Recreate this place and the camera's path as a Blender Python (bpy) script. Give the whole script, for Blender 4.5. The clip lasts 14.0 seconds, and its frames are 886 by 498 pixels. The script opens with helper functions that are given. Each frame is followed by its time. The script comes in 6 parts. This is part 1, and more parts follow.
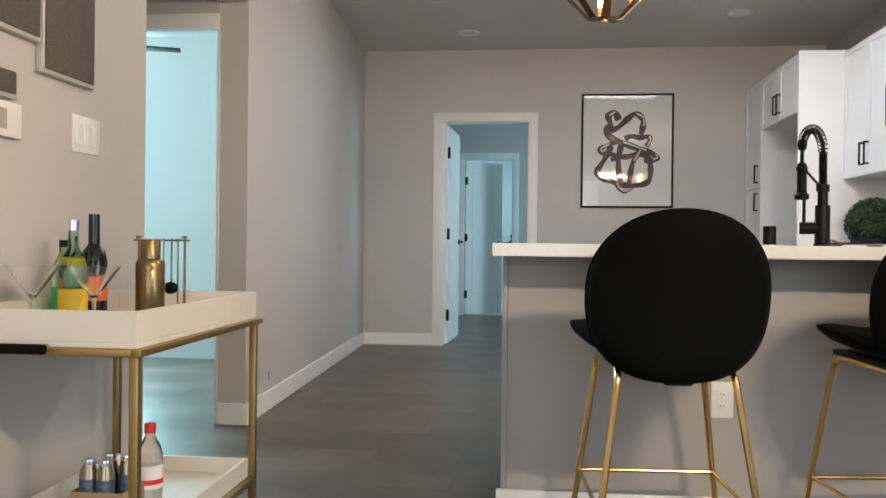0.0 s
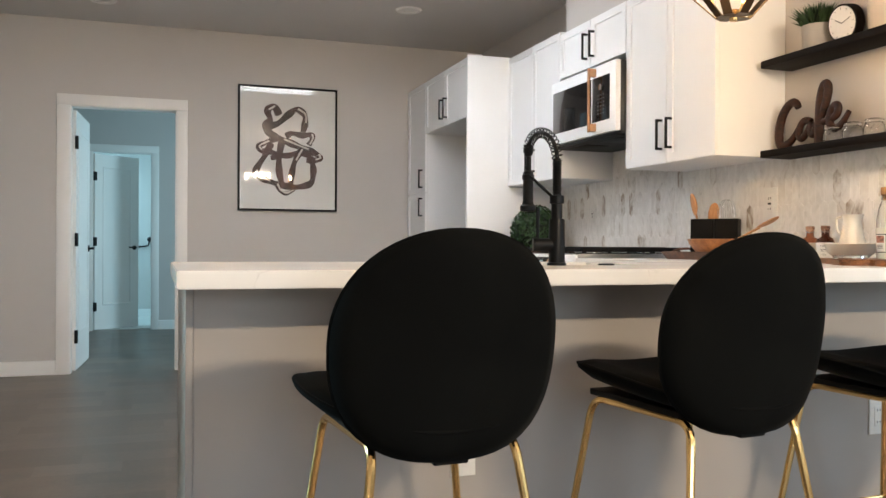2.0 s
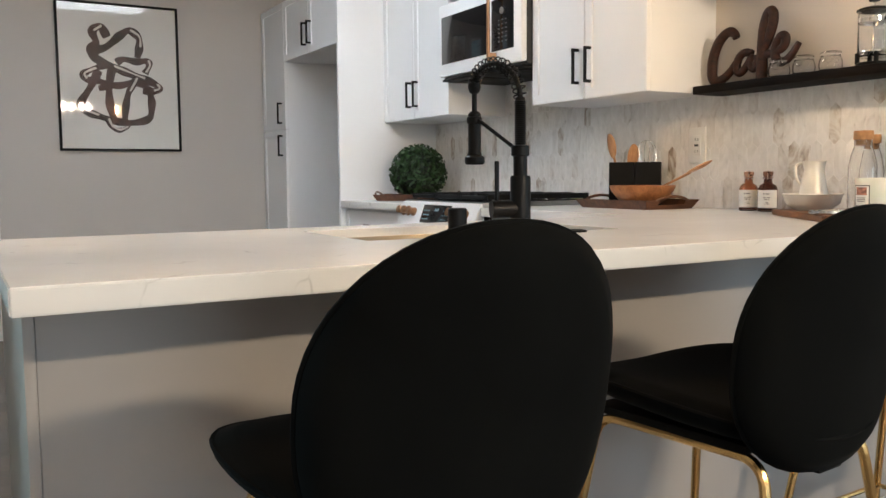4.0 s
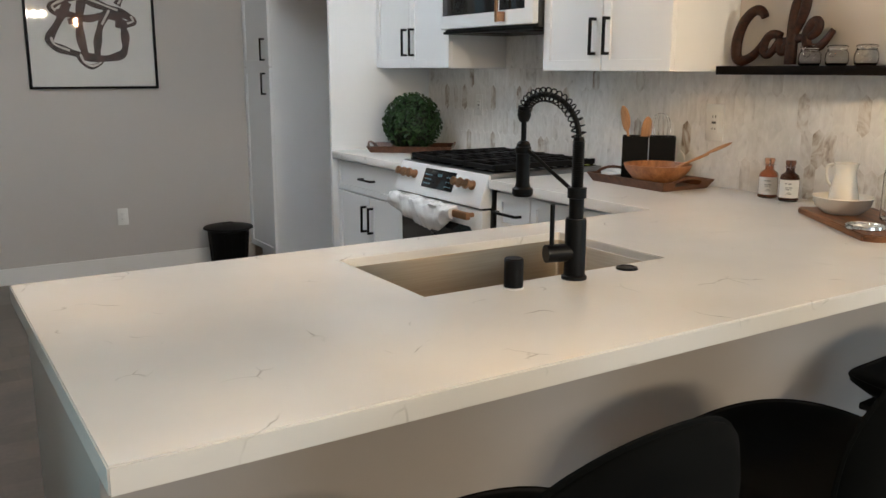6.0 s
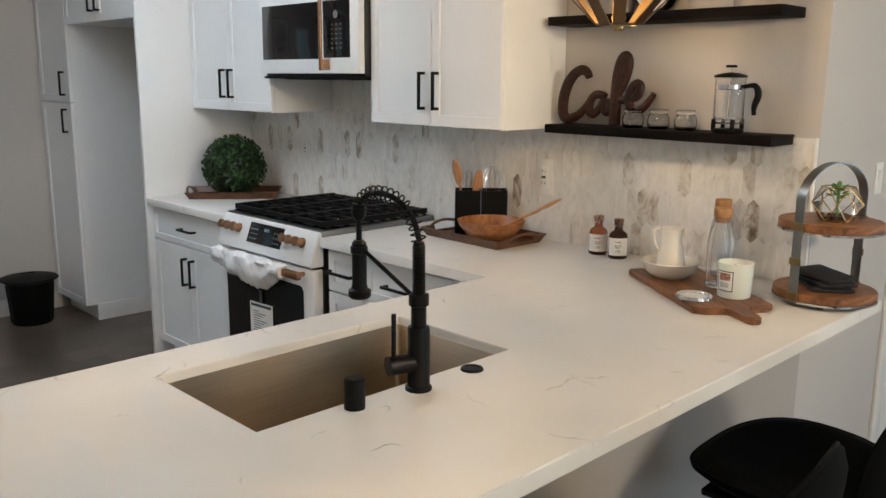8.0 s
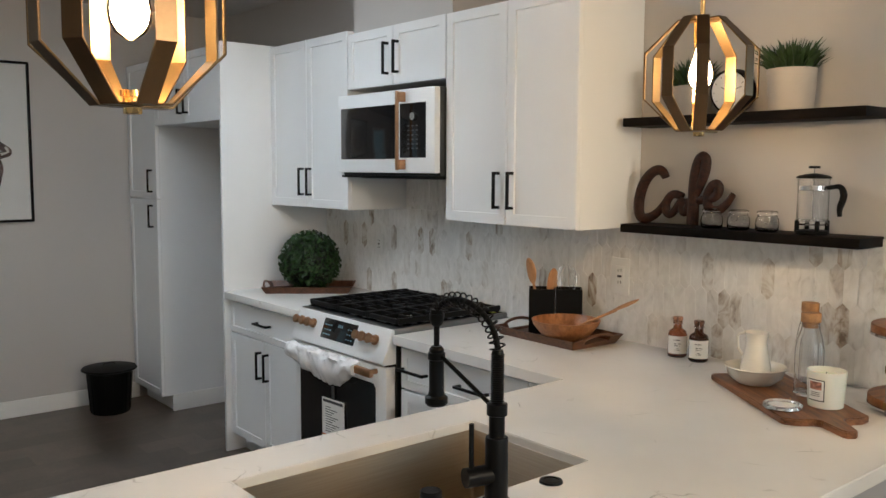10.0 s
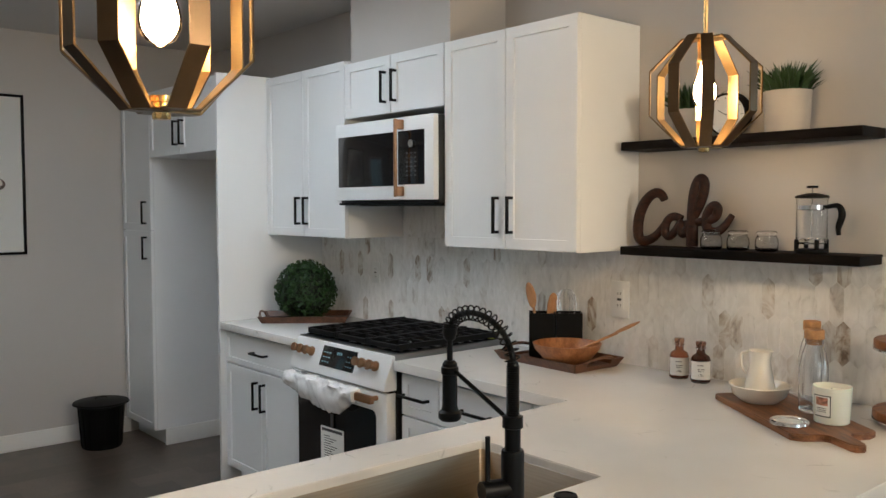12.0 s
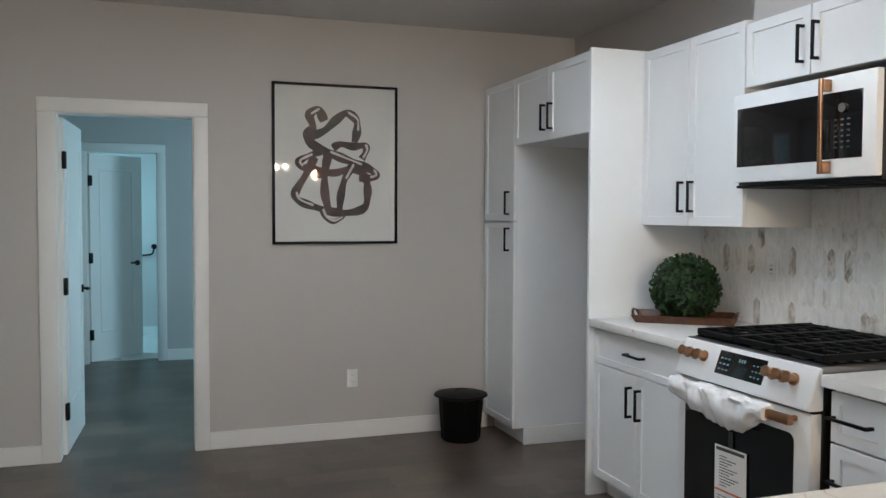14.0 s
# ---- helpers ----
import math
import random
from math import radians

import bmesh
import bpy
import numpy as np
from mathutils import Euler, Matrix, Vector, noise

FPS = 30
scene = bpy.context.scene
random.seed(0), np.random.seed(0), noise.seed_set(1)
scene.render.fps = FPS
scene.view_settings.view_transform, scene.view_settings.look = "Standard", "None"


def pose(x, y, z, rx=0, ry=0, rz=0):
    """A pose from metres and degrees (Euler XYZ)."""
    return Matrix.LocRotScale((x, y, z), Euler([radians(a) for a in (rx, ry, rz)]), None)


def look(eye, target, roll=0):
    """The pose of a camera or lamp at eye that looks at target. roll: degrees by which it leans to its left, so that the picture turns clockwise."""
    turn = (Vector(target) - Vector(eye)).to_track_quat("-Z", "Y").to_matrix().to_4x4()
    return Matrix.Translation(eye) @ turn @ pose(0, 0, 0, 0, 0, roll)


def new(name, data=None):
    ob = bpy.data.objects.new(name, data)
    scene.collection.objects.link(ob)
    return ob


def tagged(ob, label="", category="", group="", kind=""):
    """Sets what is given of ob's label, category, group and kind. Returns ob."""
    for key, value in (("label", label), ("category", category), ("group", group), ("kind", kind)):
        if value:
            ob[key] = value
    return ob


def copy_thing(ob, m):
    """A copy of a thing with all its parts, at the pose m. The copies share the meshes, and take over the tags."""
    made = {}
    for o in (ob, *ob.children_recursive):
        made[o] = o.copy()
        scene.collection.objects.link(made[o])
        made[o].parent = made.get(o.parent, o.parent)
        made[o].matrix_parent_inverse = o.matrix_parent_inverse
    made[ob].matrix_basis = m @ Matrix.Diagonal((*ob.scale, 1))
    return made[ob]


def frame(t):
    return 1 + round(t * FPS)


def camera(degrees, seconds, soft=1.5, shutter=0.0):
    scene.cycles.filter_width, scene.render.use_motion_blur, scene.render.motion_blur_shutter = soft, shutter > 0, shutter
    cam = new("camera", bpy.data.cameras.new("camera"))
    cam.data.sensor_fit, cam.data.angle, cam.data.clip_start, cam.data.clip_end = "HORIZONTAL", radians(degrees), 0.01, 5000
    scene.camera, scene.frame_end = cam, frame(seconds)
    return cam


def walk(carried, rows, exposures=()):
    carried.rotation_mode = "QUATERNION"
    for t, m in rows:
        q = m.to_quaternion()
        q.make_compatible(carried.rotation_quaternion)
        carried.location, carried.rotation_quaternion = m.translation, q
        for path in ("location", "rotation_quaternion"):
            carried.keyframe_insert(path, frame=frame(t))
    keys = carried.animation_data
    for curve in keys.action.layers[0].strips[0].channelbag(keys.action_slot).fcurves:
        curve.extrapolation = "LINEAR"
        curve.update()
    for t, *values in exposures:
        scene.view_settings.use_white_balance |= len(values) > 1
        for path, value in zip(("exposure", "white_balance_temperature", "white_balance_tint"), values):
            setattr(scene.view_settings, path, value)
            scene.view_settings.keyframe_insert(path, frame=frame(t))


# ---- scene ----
cam = camera(55.7, 14.0)
PATH = [
    (0, (0.119, 0.108, 0.916), (-0.087, 2.098, 0.907), 0.6),
    (0.5, (0.114, 0.297, 0.917), (0.063, 2.296, 0.902), 0.6),
    (1, (0.06, 0.438, 0.929), (0.244, 2.43, 0.921), 0.7),
    (1.5, (-0.018, 0.607, 0.964), (0.456, 2.55, 0.959), 0.4),
    (2, (-0.03, 0.788, 0.979), (0.612, 2.682, 0.974), 0.3),
    (4.5, (-0.044, 1.546, 1.14), (0.978, 3.245, 0.872), -0.3),
    (5, (-0.053, 1.608, 1.265), (0.964, 3.289, 0.889), -0.1),
    (5.5, (-0.115, 1.641, 1.337), (0.906, 3.315, 0.943), -0.1),
    (6, (-0.156, 1.662, 1.389), (0.901, 3.309, 0.974), 0.2),
    (6.5, (-0.133, 1.708, 1.445), (1.207, 3.134, 1.029), 0.5),
    (7, (-0.097, 1.776, 1.507), (1.283, 3.162, 1.089), 0.0),
    (7.5, (-0.073, 1.806, 1.541), (1.309, 3.186, 1.11), -0.2),
    (8, (-0.056, 1.82, 1.579), (1.319, 3.217, 1.181), 0.5),
    (8.5, (-0.024, 1.845, 1.619), (1.244, 3.339, 1.22), 0.4),
    (11, (-0.089, 1.851, 1.593), (1.205, 3.373, 1.495), 0.1),
    (11.5, (-0.098, 1.866, 1.577), (1.2, 3.385, 1.476), 0.1),
    (12, (-0.114, 1.875, 1.564), (1.19, 3.388, 1.464), -0.1),
    (12.5, (-0.089, 1.955, 1.529), (1.212, 3.471, 1.43), 0.1),
    (13, (-0.063, 2.109, 1.523), (1.231, 3.631, 1.432), -0.2),
    (13.5, (-0.052, 2.256, 1.471), (0.879, 4.025, 1.392), 0.2),
    (14, (-0.118, 2.395, 1.458), (0.528, 4.286, 1.375), 0.2),
]
EXPOSURES = [(0, 1.05, 5820, 9), (2, 1.2, 5900, 9), (4.5, 0.85, 5640, 6), (5.5, 0.64, 5640, 5), (7.5, 0.65, 5560, 5), (11, 0.46, 5570, 4), (12.8, 0.46, 5500, 4), (13.5, 0.52, 5430, 4), (14, 0.74, 5470, 5)]
walk(cam, [(t, look(eye, target, roll)) for t, eye, target, roll in PATH], EXPOSURES)

# ---- world, lamps ----
world = bpy.data.worlds.new("sky")
scene.world = world
world.use_nodes = True
_sky = world.node_tree.nodes.new("ShaderNodeTexSky")
_sky.sky_type, _sky.sun_disc = "NISHITA", False
_sky.sun_elevation, _sky.sun_rotation = radians(38), radians(200)
world.node_tree.links.new(_sky.outputs[0], world.node_tree.nodes["Background"].inputs[0])
world.node_tree.nodes["Background"].inputs[1].default_value = 0.08


def lamp(name, kind, m, watts, colour, size=0.1, size_y=None):
    data = bpy.data.lights.new(name, kind)
    data.energy, data.color = watts, colour
    if kind == "AREA":
        data.shape, data.size, data.size_y = "RECTANGLE", size, size_y or size
    else:
        data.shadow_soft_size = size
    ob = new(name, data)
    ob.matrix_world = m
    return ob


DAY = (0.90, 0.97, 1.0)
CYAN = (0.50, 0.89, 1.0)
# daylight through the living room windows behind, and through the windows of the rooms beyond
lamp("daylight_south", "AREA", look((0.25, -3.42, 1.45), (0.25, 0, 1.2)), 20, DAY, 2.7, 1.5)
lamp("daylight_east", "AREA", look((5.12, -0.6, 1.45), (0, -0.2, 1.2)), 26, (0.72, 0.92, 1.0), 2.0, 1.5)
lamp("daylight_bedroom", "AREA", look((-3.9, 6.44, 1.45), (-3.0, 4, 1.3)), 118, (0.60, 0.95, 0.98), 1.8, 1.5)
lamp("daylight_hall", "AREA", look((2.42, 9.2, 1.5), (0, 9.2, 1.2)), 25, (0.60, 0.92, 1.0), 1.2, 1.2)
lamp("daylight_bath", "AREA", look((-1.27, 12.0, 1.6), (0, 12.0, 1.2)), 14, CYAN, 1.0, 1.0)

# ---- helpers for meshes ----


def box(bm, x0, x1, y0, y1, z0, z1, b=0.0, seg=2):
    v = [bm.verts.new(p) for p in ((x0, y0, z0), (x1, y0, z0), (x1, y1, z0), (x0, y1, z0), (x0, y0, z1), (x1, y0, z1), (x1, y1, z1), (x0, y1, z1))]
    fs = [bm.faces.new([v[i] for i in q]) for q in ((3, 2, 1, 0), (4, 5, 6, 7), (0, 1, 5, 4), (1, 2, 6, 5), (2, 3, 7, 6), (3, 0, 4, 7))]
    if b:
        es = {e for f in fs for e in f.edges}
        bmesh.ops.bevel(bm, geom=list(es), offset=b, segments=seg, affect="EDGES", profile=0.5)
    return bm


def boxm(x0, x1, y0, y1, z0, z1, b=0.0, seg=2):
    return box(bmesh.new(), x0, x1, y0, y1, z0, z1, b, seg)


def lathe(bm, prof, n=32, cx=0.0, cy=0.0, cz=0.0):
    rings = []
    for r, z in prof:
        if r < 1e-6:
            rings.append([bm.verts.new((cx, cy, cz + z))])
        else:
            rings.append([bm.verts.new((cx + r * math.cos(2 * math.pi * i / n), cy + r * math.sin(2 * math.pi * i / n), cz + z)) for i in range(n)])
    for a, b in zip(rings, rings[1:]):
        for i in range(n):
            j = (i + 1) % n
            if len(a) == 1 and len(b) == 1:
                continue
            if len(a) == 1:
                bm.faces.new((a[0], b[j], b[i]))
            elif len(b) == 1:
                bm.faces.new((a[i], a[j], b[0]))
            else:
                bm.faces.new((a[i], a[j], b[j], b[i]))
    return bm


def lathem(prof, n=32):
    return lathe(bmesh.new(), prof, n)


def tube(bm, pts, r, n=10, closed=False, rs=None):
    pts = [Vector(p) for p in pts]
    m = len(pts)
    rings = []
    up = None
    for i, p in enumerate(pts):
        a = pts[(i - 1) % m] if (closed or i > 0) else p
        b = pts[(i + 1) % m] if (closed or i < m - 1) else p
        t = (b - a).normalized()
        if up is None:
            up = t.orthogonal().normalized()
        up = (up - t * up.dot(t)).normalized()
        side = t.cross(up)
        rr = rs[i] if rs else r
        rings.append([bm.verts.new(p + (up * math.cos(2 * math.pi * k / n) + side * math.sin(2 * math.pi * k / n)) * rr) for k in range(n)])
    for i in range(m if closed else m - 1):
        a, b = rings[i], rings[(i + 1) % m]
        for k in range(n):
            bm.faces.new((a[k], a[(k + 1) % n], b[(k + 1) % n], b[k]))
    if not closed:
        bm.faces.new(rings[0][::-1])
        bm.faces.new(rings[-1])
    return bm


def tubem(pts, r, n=10, closed=False, rs=None):
    return tube(bmesh.new(), pts, r, n, closed, rs)


def prism(bm, poly, z0, z1, b=0.0):
    lo = [bm.verts.new((x, y, z0)) for x, y in poly]
    hi = [bm.verts.new((x, y, z1)) for x, y in poly]
    n = len(poly)
    fs = [bm.faces.new(lo[::-1]), bm.faces.new(hi)]
    fs += [bm.faces.new((lo[i], lo[(i + 1) % n], hi[(i + 1) % n], hi[i])) for i in range(n)]
    if b:
        bmesh.ops.bevel(bm, geom=list({e for f in fs for e in f.edges}), offset=b, segments=2, affect="EDGES")
    return bm


def rounded(pts, r, n=6):
    """A path with its corners rounded."""
    pts = [Vector(p) for p in pts]
    out = [pts[0]]
    for a, p, b in zip(pts, pts[1:], pts[2:]):
        d0, d1 = (a - p), (b - p)
        k = min(r, d0.length * 0.49, d1.length * 0.49)
        s, e = p + d0.normalized() * k, p + d1.normalized() * k
        for i in range(n + 1):
            u = i / n
            out.append((1 - u) ** 2 * s + 2 * u * (1 - u) * p + u * u * e)
    return out + [pts[-1]]


def mesh_of(bm, name, material, sharp=35):
    bmesh.ops.recalc_face_normals(bm, faces=bm.faces)
    lim = radians(sharp)
    for f in bm.faces:
        f.smooth = True
    for e in bm.edges:
        if len(e.link_faces) == 2 and e.calc_face_angle(0) > lim:
            e.smooth = False
    me = bpy.data.meshes.new(name)
    bm.to_mesh(me)
    bm.free()
    me.materials.append(material)
    return me


def part(name, bm, material, parent=None, label="", sharp=35):
    ob = new(name, mesh_of(bm, name, material, sharp))
    if parent is not None:
        ob.parent = parent
    if label:
        tagged(ob, label)
    return ob


def thing(name, m, label, category, group=""):
    ob = new(name)
    ob.empty_display_size = 0.05
    ob.matrix_world = m
    return tagged(ob, label, category, group)


def structure(name, bm, material, label, category="wall"):
    return tagged(part(name, bm, material), label, category, "", "structure")


# ---- materials ----


def nodes_of(name):
    m = bpy.data.materials.new(name)
    m.use_nodes = True
    nt = m.node_tree
    return m, nt, nt.nodes["Principled BSDF"]


def node(nt, kind, **vals):
    n = nt.nodes.new(kind)
    for k, v in vals.items():
        if k in n.inputs:
            n.inputs[k].default_value = v
    return n


def tex(nt, kind, coords, scale, **vals):
    n = node(nt, kind, Scale=scale, **vals)
    nt.links.new(coords, n.inputs["Vector"])
    return n


def coords_of(nt, stretch=(1, 1, 1)):
    tc = nt.nodes.new("ShaderNodeTexCoord")
    mp = nt.nodes.new("ShaderNodeMapping")
    mp.inputs["Scale"].default_value = stretch
    nt.links.new(tc.outputs["Object"], mp.inputs["Vector"])
    return mp.outputs[0]


def ramp(nt, fac, stops):
    r = nt.nodes.new("ShaderNodeValToRGB")
    el = r.color_ramp.elements
    while len(el) < len(stops):
        el.new(0.5)
    for e, (p, c) in zip(el, stops):
        e.position, e.color = p, (*c, 1)
    nt.links.new(fac, r.inputs[0])
    return r.outputs[0]


def mixc(nt, fac, a, b, blend="MIX"):
    n = nt.nodes.new("ShaderNodeMix")
    n.data_type, n.blend_type = "RGBA", blend
    for sock, v in ((n.inputs[0], fac), (n.inputs[6], a), (n.inputs[7], b)):
        if isinstance(v, (int, float)):
            sock.default_value = v
        elif isinstance(v, tuple):
            sock.default_value = (*v, 1)
        else:
            nt.links.new(v, sock)
    return n.outputs[2]


def bump_to(nt, p, height, strength, dist=0.002):
    b = node(nt, "ShaderNodeBump", Strength=strength, Distance=dist)
    nt.links.new(height, b.inputs["Height"])
    nt.links.new(b.outputs[0], p.inputs["Normal"])


def rough_to(nt, p, fac, lo, hi):
    mr = node(nt, "ShaderNodeMapRange")
    mr.inputs[3].default_value, mr.inputs[4].default_value = lo, hi
    nt.links.new(fac, mr.inputs[0])
    nt.links.new(mr.outputs[0], p.inputs["Roughness"])


def plain(name, col, rough=0.5, metal=0.0, var=0.06, scale=3.0, fine=120.0, bump=0.15, dist=0.0005, stretch=(1, 1, 1), **extra):
    """A surface with broad and fine variation of tone, gloss and relief."""
    m, nt, p = nodes_of(name)
    co = coords_of(nt, stretch)
    big = tex(nt, "ShaderNodeTexNoise", co, scale, Detail=4.0)
    small = tex(nt, "ShaderNodeTexNoise", co, fine, Detail=3.0)
    lo = tuple(max(0, c * (1 - var)) for c in col)
    hi = tuple(min(1, c * (1 + var)) for c in col)
    c1 = ramp(nt, big.outputs[0], [(0.3, lo), (0.7, hi)])
    c2 = mixc(nt, small.outputs[0], tuple(1 - var * 0.7 for _ in col), (1.0, 1.0, 1.0))
    nt.links.new(mixc(nt, 1.0, c1, c2, "MULTIPLY"), p.inputs["Base Color"])
    rough_to(nt, p, big.outputs[0], max(0.02, rough - 0.07), min(1, rough + 0.07))
    p.inputs["Metallic"].default_value = metal
    if bump:
        bump_to(nt, p, small.outputs[0], bump, dist)
    for k, v in extra.items():
        p.inputs[k.replace("_", " ")].default_value = v
    return m


def wood(name, dark, light, rough=0.45, along=(1, 12, 12), scale=3.0, gloss=0.4):
    m, nt, p = nodes_of(name)
    co = coords_of(nt, along)
    g = tex(nt, "ShaderNodeTexNoise", co, scale, Detail=8.0, Roughness=0.65, Distortion=0.6)
    f = tex(nt, "ShaderNodeTexNoise", co, scale * 9, Detail=4.0)
    c = ramp(nt, g.outputs[0], [(0.3, dark), (0.68, light)])
    c = mixc(nt, 0.5, c, ramp(nt, f.outputs[0], [(0.35, (0.45, 0.45, 0.45)), (0.65, (1, 1, 1))]), "MULTIPLY")
    nt.links.new(c, p.inputs["Base Color"])
    rough_to(nt, p, g.outputs[0], rough - 0.08, rough + 0.1)
    bump_to(nt, p, f.outputs[0], 0.3, 0.0008)
    p.inputs["Specular IOR Level"].default_value = gloss
    return m


def glass(name, tint=(1, 1, 1), rough=0.0, ior=1.45):
    m, nt, p = nodes_of(name)
    p.inputs["Base Color"].default_value = (*tint, 1)
    p.inputs["Transmission Weight"].default_value = 1.0
    p.inputs["Roughness"].default_value = rough
    p.inputs["IOR"].default_value = ior
    return m


def thin_glass(name):
    m, nt, p = nodes_of(name)
    out = nt.nodes["Material Output"]
    tr = nt.nodes.new("ShaderNodeBsdfTransparent")
    gl = node(nt, "ShaderNodeBsdfGlossy", Roughness=0.02)
    fr = node(nt, "ShaderNodeFresnel", IOR=1.42)
    mx = nt.nodes.new("ShaderNodeMixShader")
    nt.links.new(fr.outputs[0], mx.inputs[0])
    nt.links.new(tr.outputs[0], mx.inputs[1])
    nt.links.new(gl.outputs[0], mx.inputs[2])
    nt.links.new(mx.outputs[0], out.inputs[0])
    nt.nodes.remove(p)
    return m


def glow(name, col, strength):
    m, nt, p = nodes_of(name)
    p.inputs["Emission Color"].default_value = (*col, 1)
    p.inputs["Emission Strength"].default_value = strength
    p.inputs["Base Color"].default_value = (*col, 1)
    return m


def steel_material():
    """Brushed steel, its fine scratches running level, so that lamps stretch into upright streaks."""
    m, nt, p = nodes_of("brushed_steel")
    co = coords_of(nt, (1, 1, 40))
    g = tex(nt, "ShaderNodeTexNoise", co, 6.0, Detail=5.0)
    broad = tex(nt, "ShaderNodeTexNoise", coords_of(nt), 4.0, Detail=3.0)
    nt.links.new(ramp(nt, g.outputs[0], [(0.3, (0.41, 0.345, 0.265)), (0.7, (0.47, 0.40, 0.31))]), p.inputs["Base Color"])
    p.inputs["Metallic"].default_value = 1.0
    rough_to(nt, p, broad.outputs[0], 0.26, 0.32)
    p.inputs["Anisotropic"].default_value = 0.9
    p.inputs["Anisotropic Rotation"].default_value = 0.25
    tg = nt.nodes.new("ShaderNodeTangent")
    tg.direction_type, tg.axis = "RADIAL", "Z"
    nt.links.new(tg.outputs[0], p.inputs["Tangent"])
    return m


WALL = plain("wall_paint", (0.52, 0.496, 0.475), 0.55, var=0.025, scale=1.2, fine=260, bump=0.12, dist=0.0006)
CEIL = plain("ceiling_paint", (0.63, 0.61, 0.59), 0.8, var=0.03, scale=1.0, fine=180, bump=0.15)
# darker copy of the wall paint, with the bar's shade put into the colour
WALL_SHADED = plain("shaded_wall_paint", (0.385, 0.360, 0.338), 0.55, var=0.03, scale=1.2, fine=260, bump=0.12, dist=0.0006)
TRIM = plain("trim_paint", (0.80, 0.79, 0.77), 0.38, var=0.02, scale=2, fine=200, bump=0.05)
WHITE = plain("cabinet_paint", (0.80, 0.81, 0.82), 0.36, var=0.02, scale=2.5, fine=150, bump=0.05)
BLACK = plain("black_metal", (0.004, 0.004, 0.0045), 0.4, 0.0, var=0.2, scale=9, fine=300, bump=0.1, Specular_IOR_Level=0.16)
BRASS = plain("polished_brass", (0.78, 0.53, 0.22), 0.2, 1.0, var=0.08, scale=9, fine=200, bump=0.05)
BRUSHED = plain("brushed_gold", (0.26, 0.18, 0.085), 0.33, 1.0, var=0.1, scale=8, fine=160, bump=0.12)
BRONZE = plain("bronze_outside", (0.13, 0.085, 0.048), 0.3, 1.0, var=0.2, scale=8, fine=160, bump=0.1)
COPPER = plain("brushed_bronze", (0.42, 0.235, 0.13), 0.3, 1.0, var=0.12, scale=10, fine=220, bump=0.1, stretch=(1, 1, 6))
STEEL = steel_material()
CHROME = plain("chrome", (0.75, 0.75, 0.75), 0.14, 1.0, var=0.04, scale=8, fine=200, bump=0.02)
BLACKGLASS = plain("black_glass", (0.006, 0.006, 0.007), 0.06, var=0.1, bump=0.0)
PLASTIC = plain("white_plastic", (0.78, 0.78, 0.76), 0.35, var=0.02, scale=10, fine=300, bump=0.03)
DARKPLASTIC = plain("black_plastic", (0.005, 0.005, 0.005), 0.5, var=0.15, scale=6, fine=260, bump=0.12, Specular_IOR_Level=0.12)
CERAMIC = plain("cream_ceramic", (0.78, 0.75, 0.68), 0.22, var=0.03, scale=9, fine=120, bump=0.06)
PAPER = plain("paper", (0.80, 0.79, 0.76), 0.7, var=0.03, scale=6, fine=300, bump=0.1)
INK = plain("printing_ink", (0.05, 0.05, 0.05), 0.6, var=0.1)
IRON = plain("cast_iron", (0.004, 0.004, 0.0045), 0.5, 0.0, var=0.25, scale=12, fine=240, bump=0.4, Specular_IOR_Level=0.2)
CORK = plain("cork", (0.46, 0.24, 0.10), 0.8, var=0.3, scale=40, fine=220, bump=0.5)
WAX = plain("candle_wax", (0.80, 0.75, 0.64), 0.45, var=0.03, scale=6, bump=0.05, Subsurface_Weight=0.3)
POT = plain("grey_pot", (0.40, 0.37, 0.335), 0.7, var=0.08, scale=6, fine=140, bump=0.25)
CLOTH = plain("black_cloth", (0.012, 0.012, 0.014), 0.9, var=0.3, scale=12, fine=500, bump=0.5)
SHELFWOOD = wood("dark_shelf_wood", (0.0025, 0.0018, 0.0016), (0.010, 0.007, 0.0055), 0.6, along=(14, 1, 14), gloss=0.08)
SIGNWOOD = wood("burnt_wood", (0.0025, 0.0018, 0.0015), (0.062, 0.019, 0.008), 0.5, along=(7, 4, 9), scale=5.0, gloss=0.3)
BOARDWOOD = wood("acacia", (0.045, 0.015, 0.006), (0.36, 0.16, 0.066), 0.42, along=(1.2, 12, 12), scale=3.2)
TRAYWOOD = wood("walnut_tray", (0.055, 0.022, 0.012), (0.17, 0.075, 0.038), 0.42, along=(12, 1.2, 12))
BOWLWOOD = wood("orange_bowl_wood", (0.20, 0.075, 0.025), (0.46, 0.20, 0.075), 0.35, along=(5, 5, 1.0), scale=6)
SPOONWOOD = wood("spoon_wood", (0.42, 0.20, 0.085), (0.62, 0.34, 0.16), 0.55, along=(8, 8, 1), scale=5)
GLASS = glass("clear_glass")
AMBER = glass("amber_glass", (0.70, 0.40, 0.26))
DARKAMBER = glass("brown_glass", (0.36, 0.18, 0.11))
GREENGLASS = glass("green_glass", (0.55, 0.82, 0.62))
PANE = thin_glass("picture_glass")
LEAF = plain("box_leaf", (0.014, 0.046, 0.005), 0.55, var=0.5, scale=30, fine=90, bump=0.1)
# near black: painted shade between topiary leaves, and soil in the pots
GAPSHADE_SOIL = plain("leaf_gap_shade_and_soil", (0.003, 0.007, 0.002), 0.8, var=0.3)
FERN = plain("grass_leaf", (0.03, 0.065, 0.018), 0.5, var=0.4, scale=30, bump=0.1)
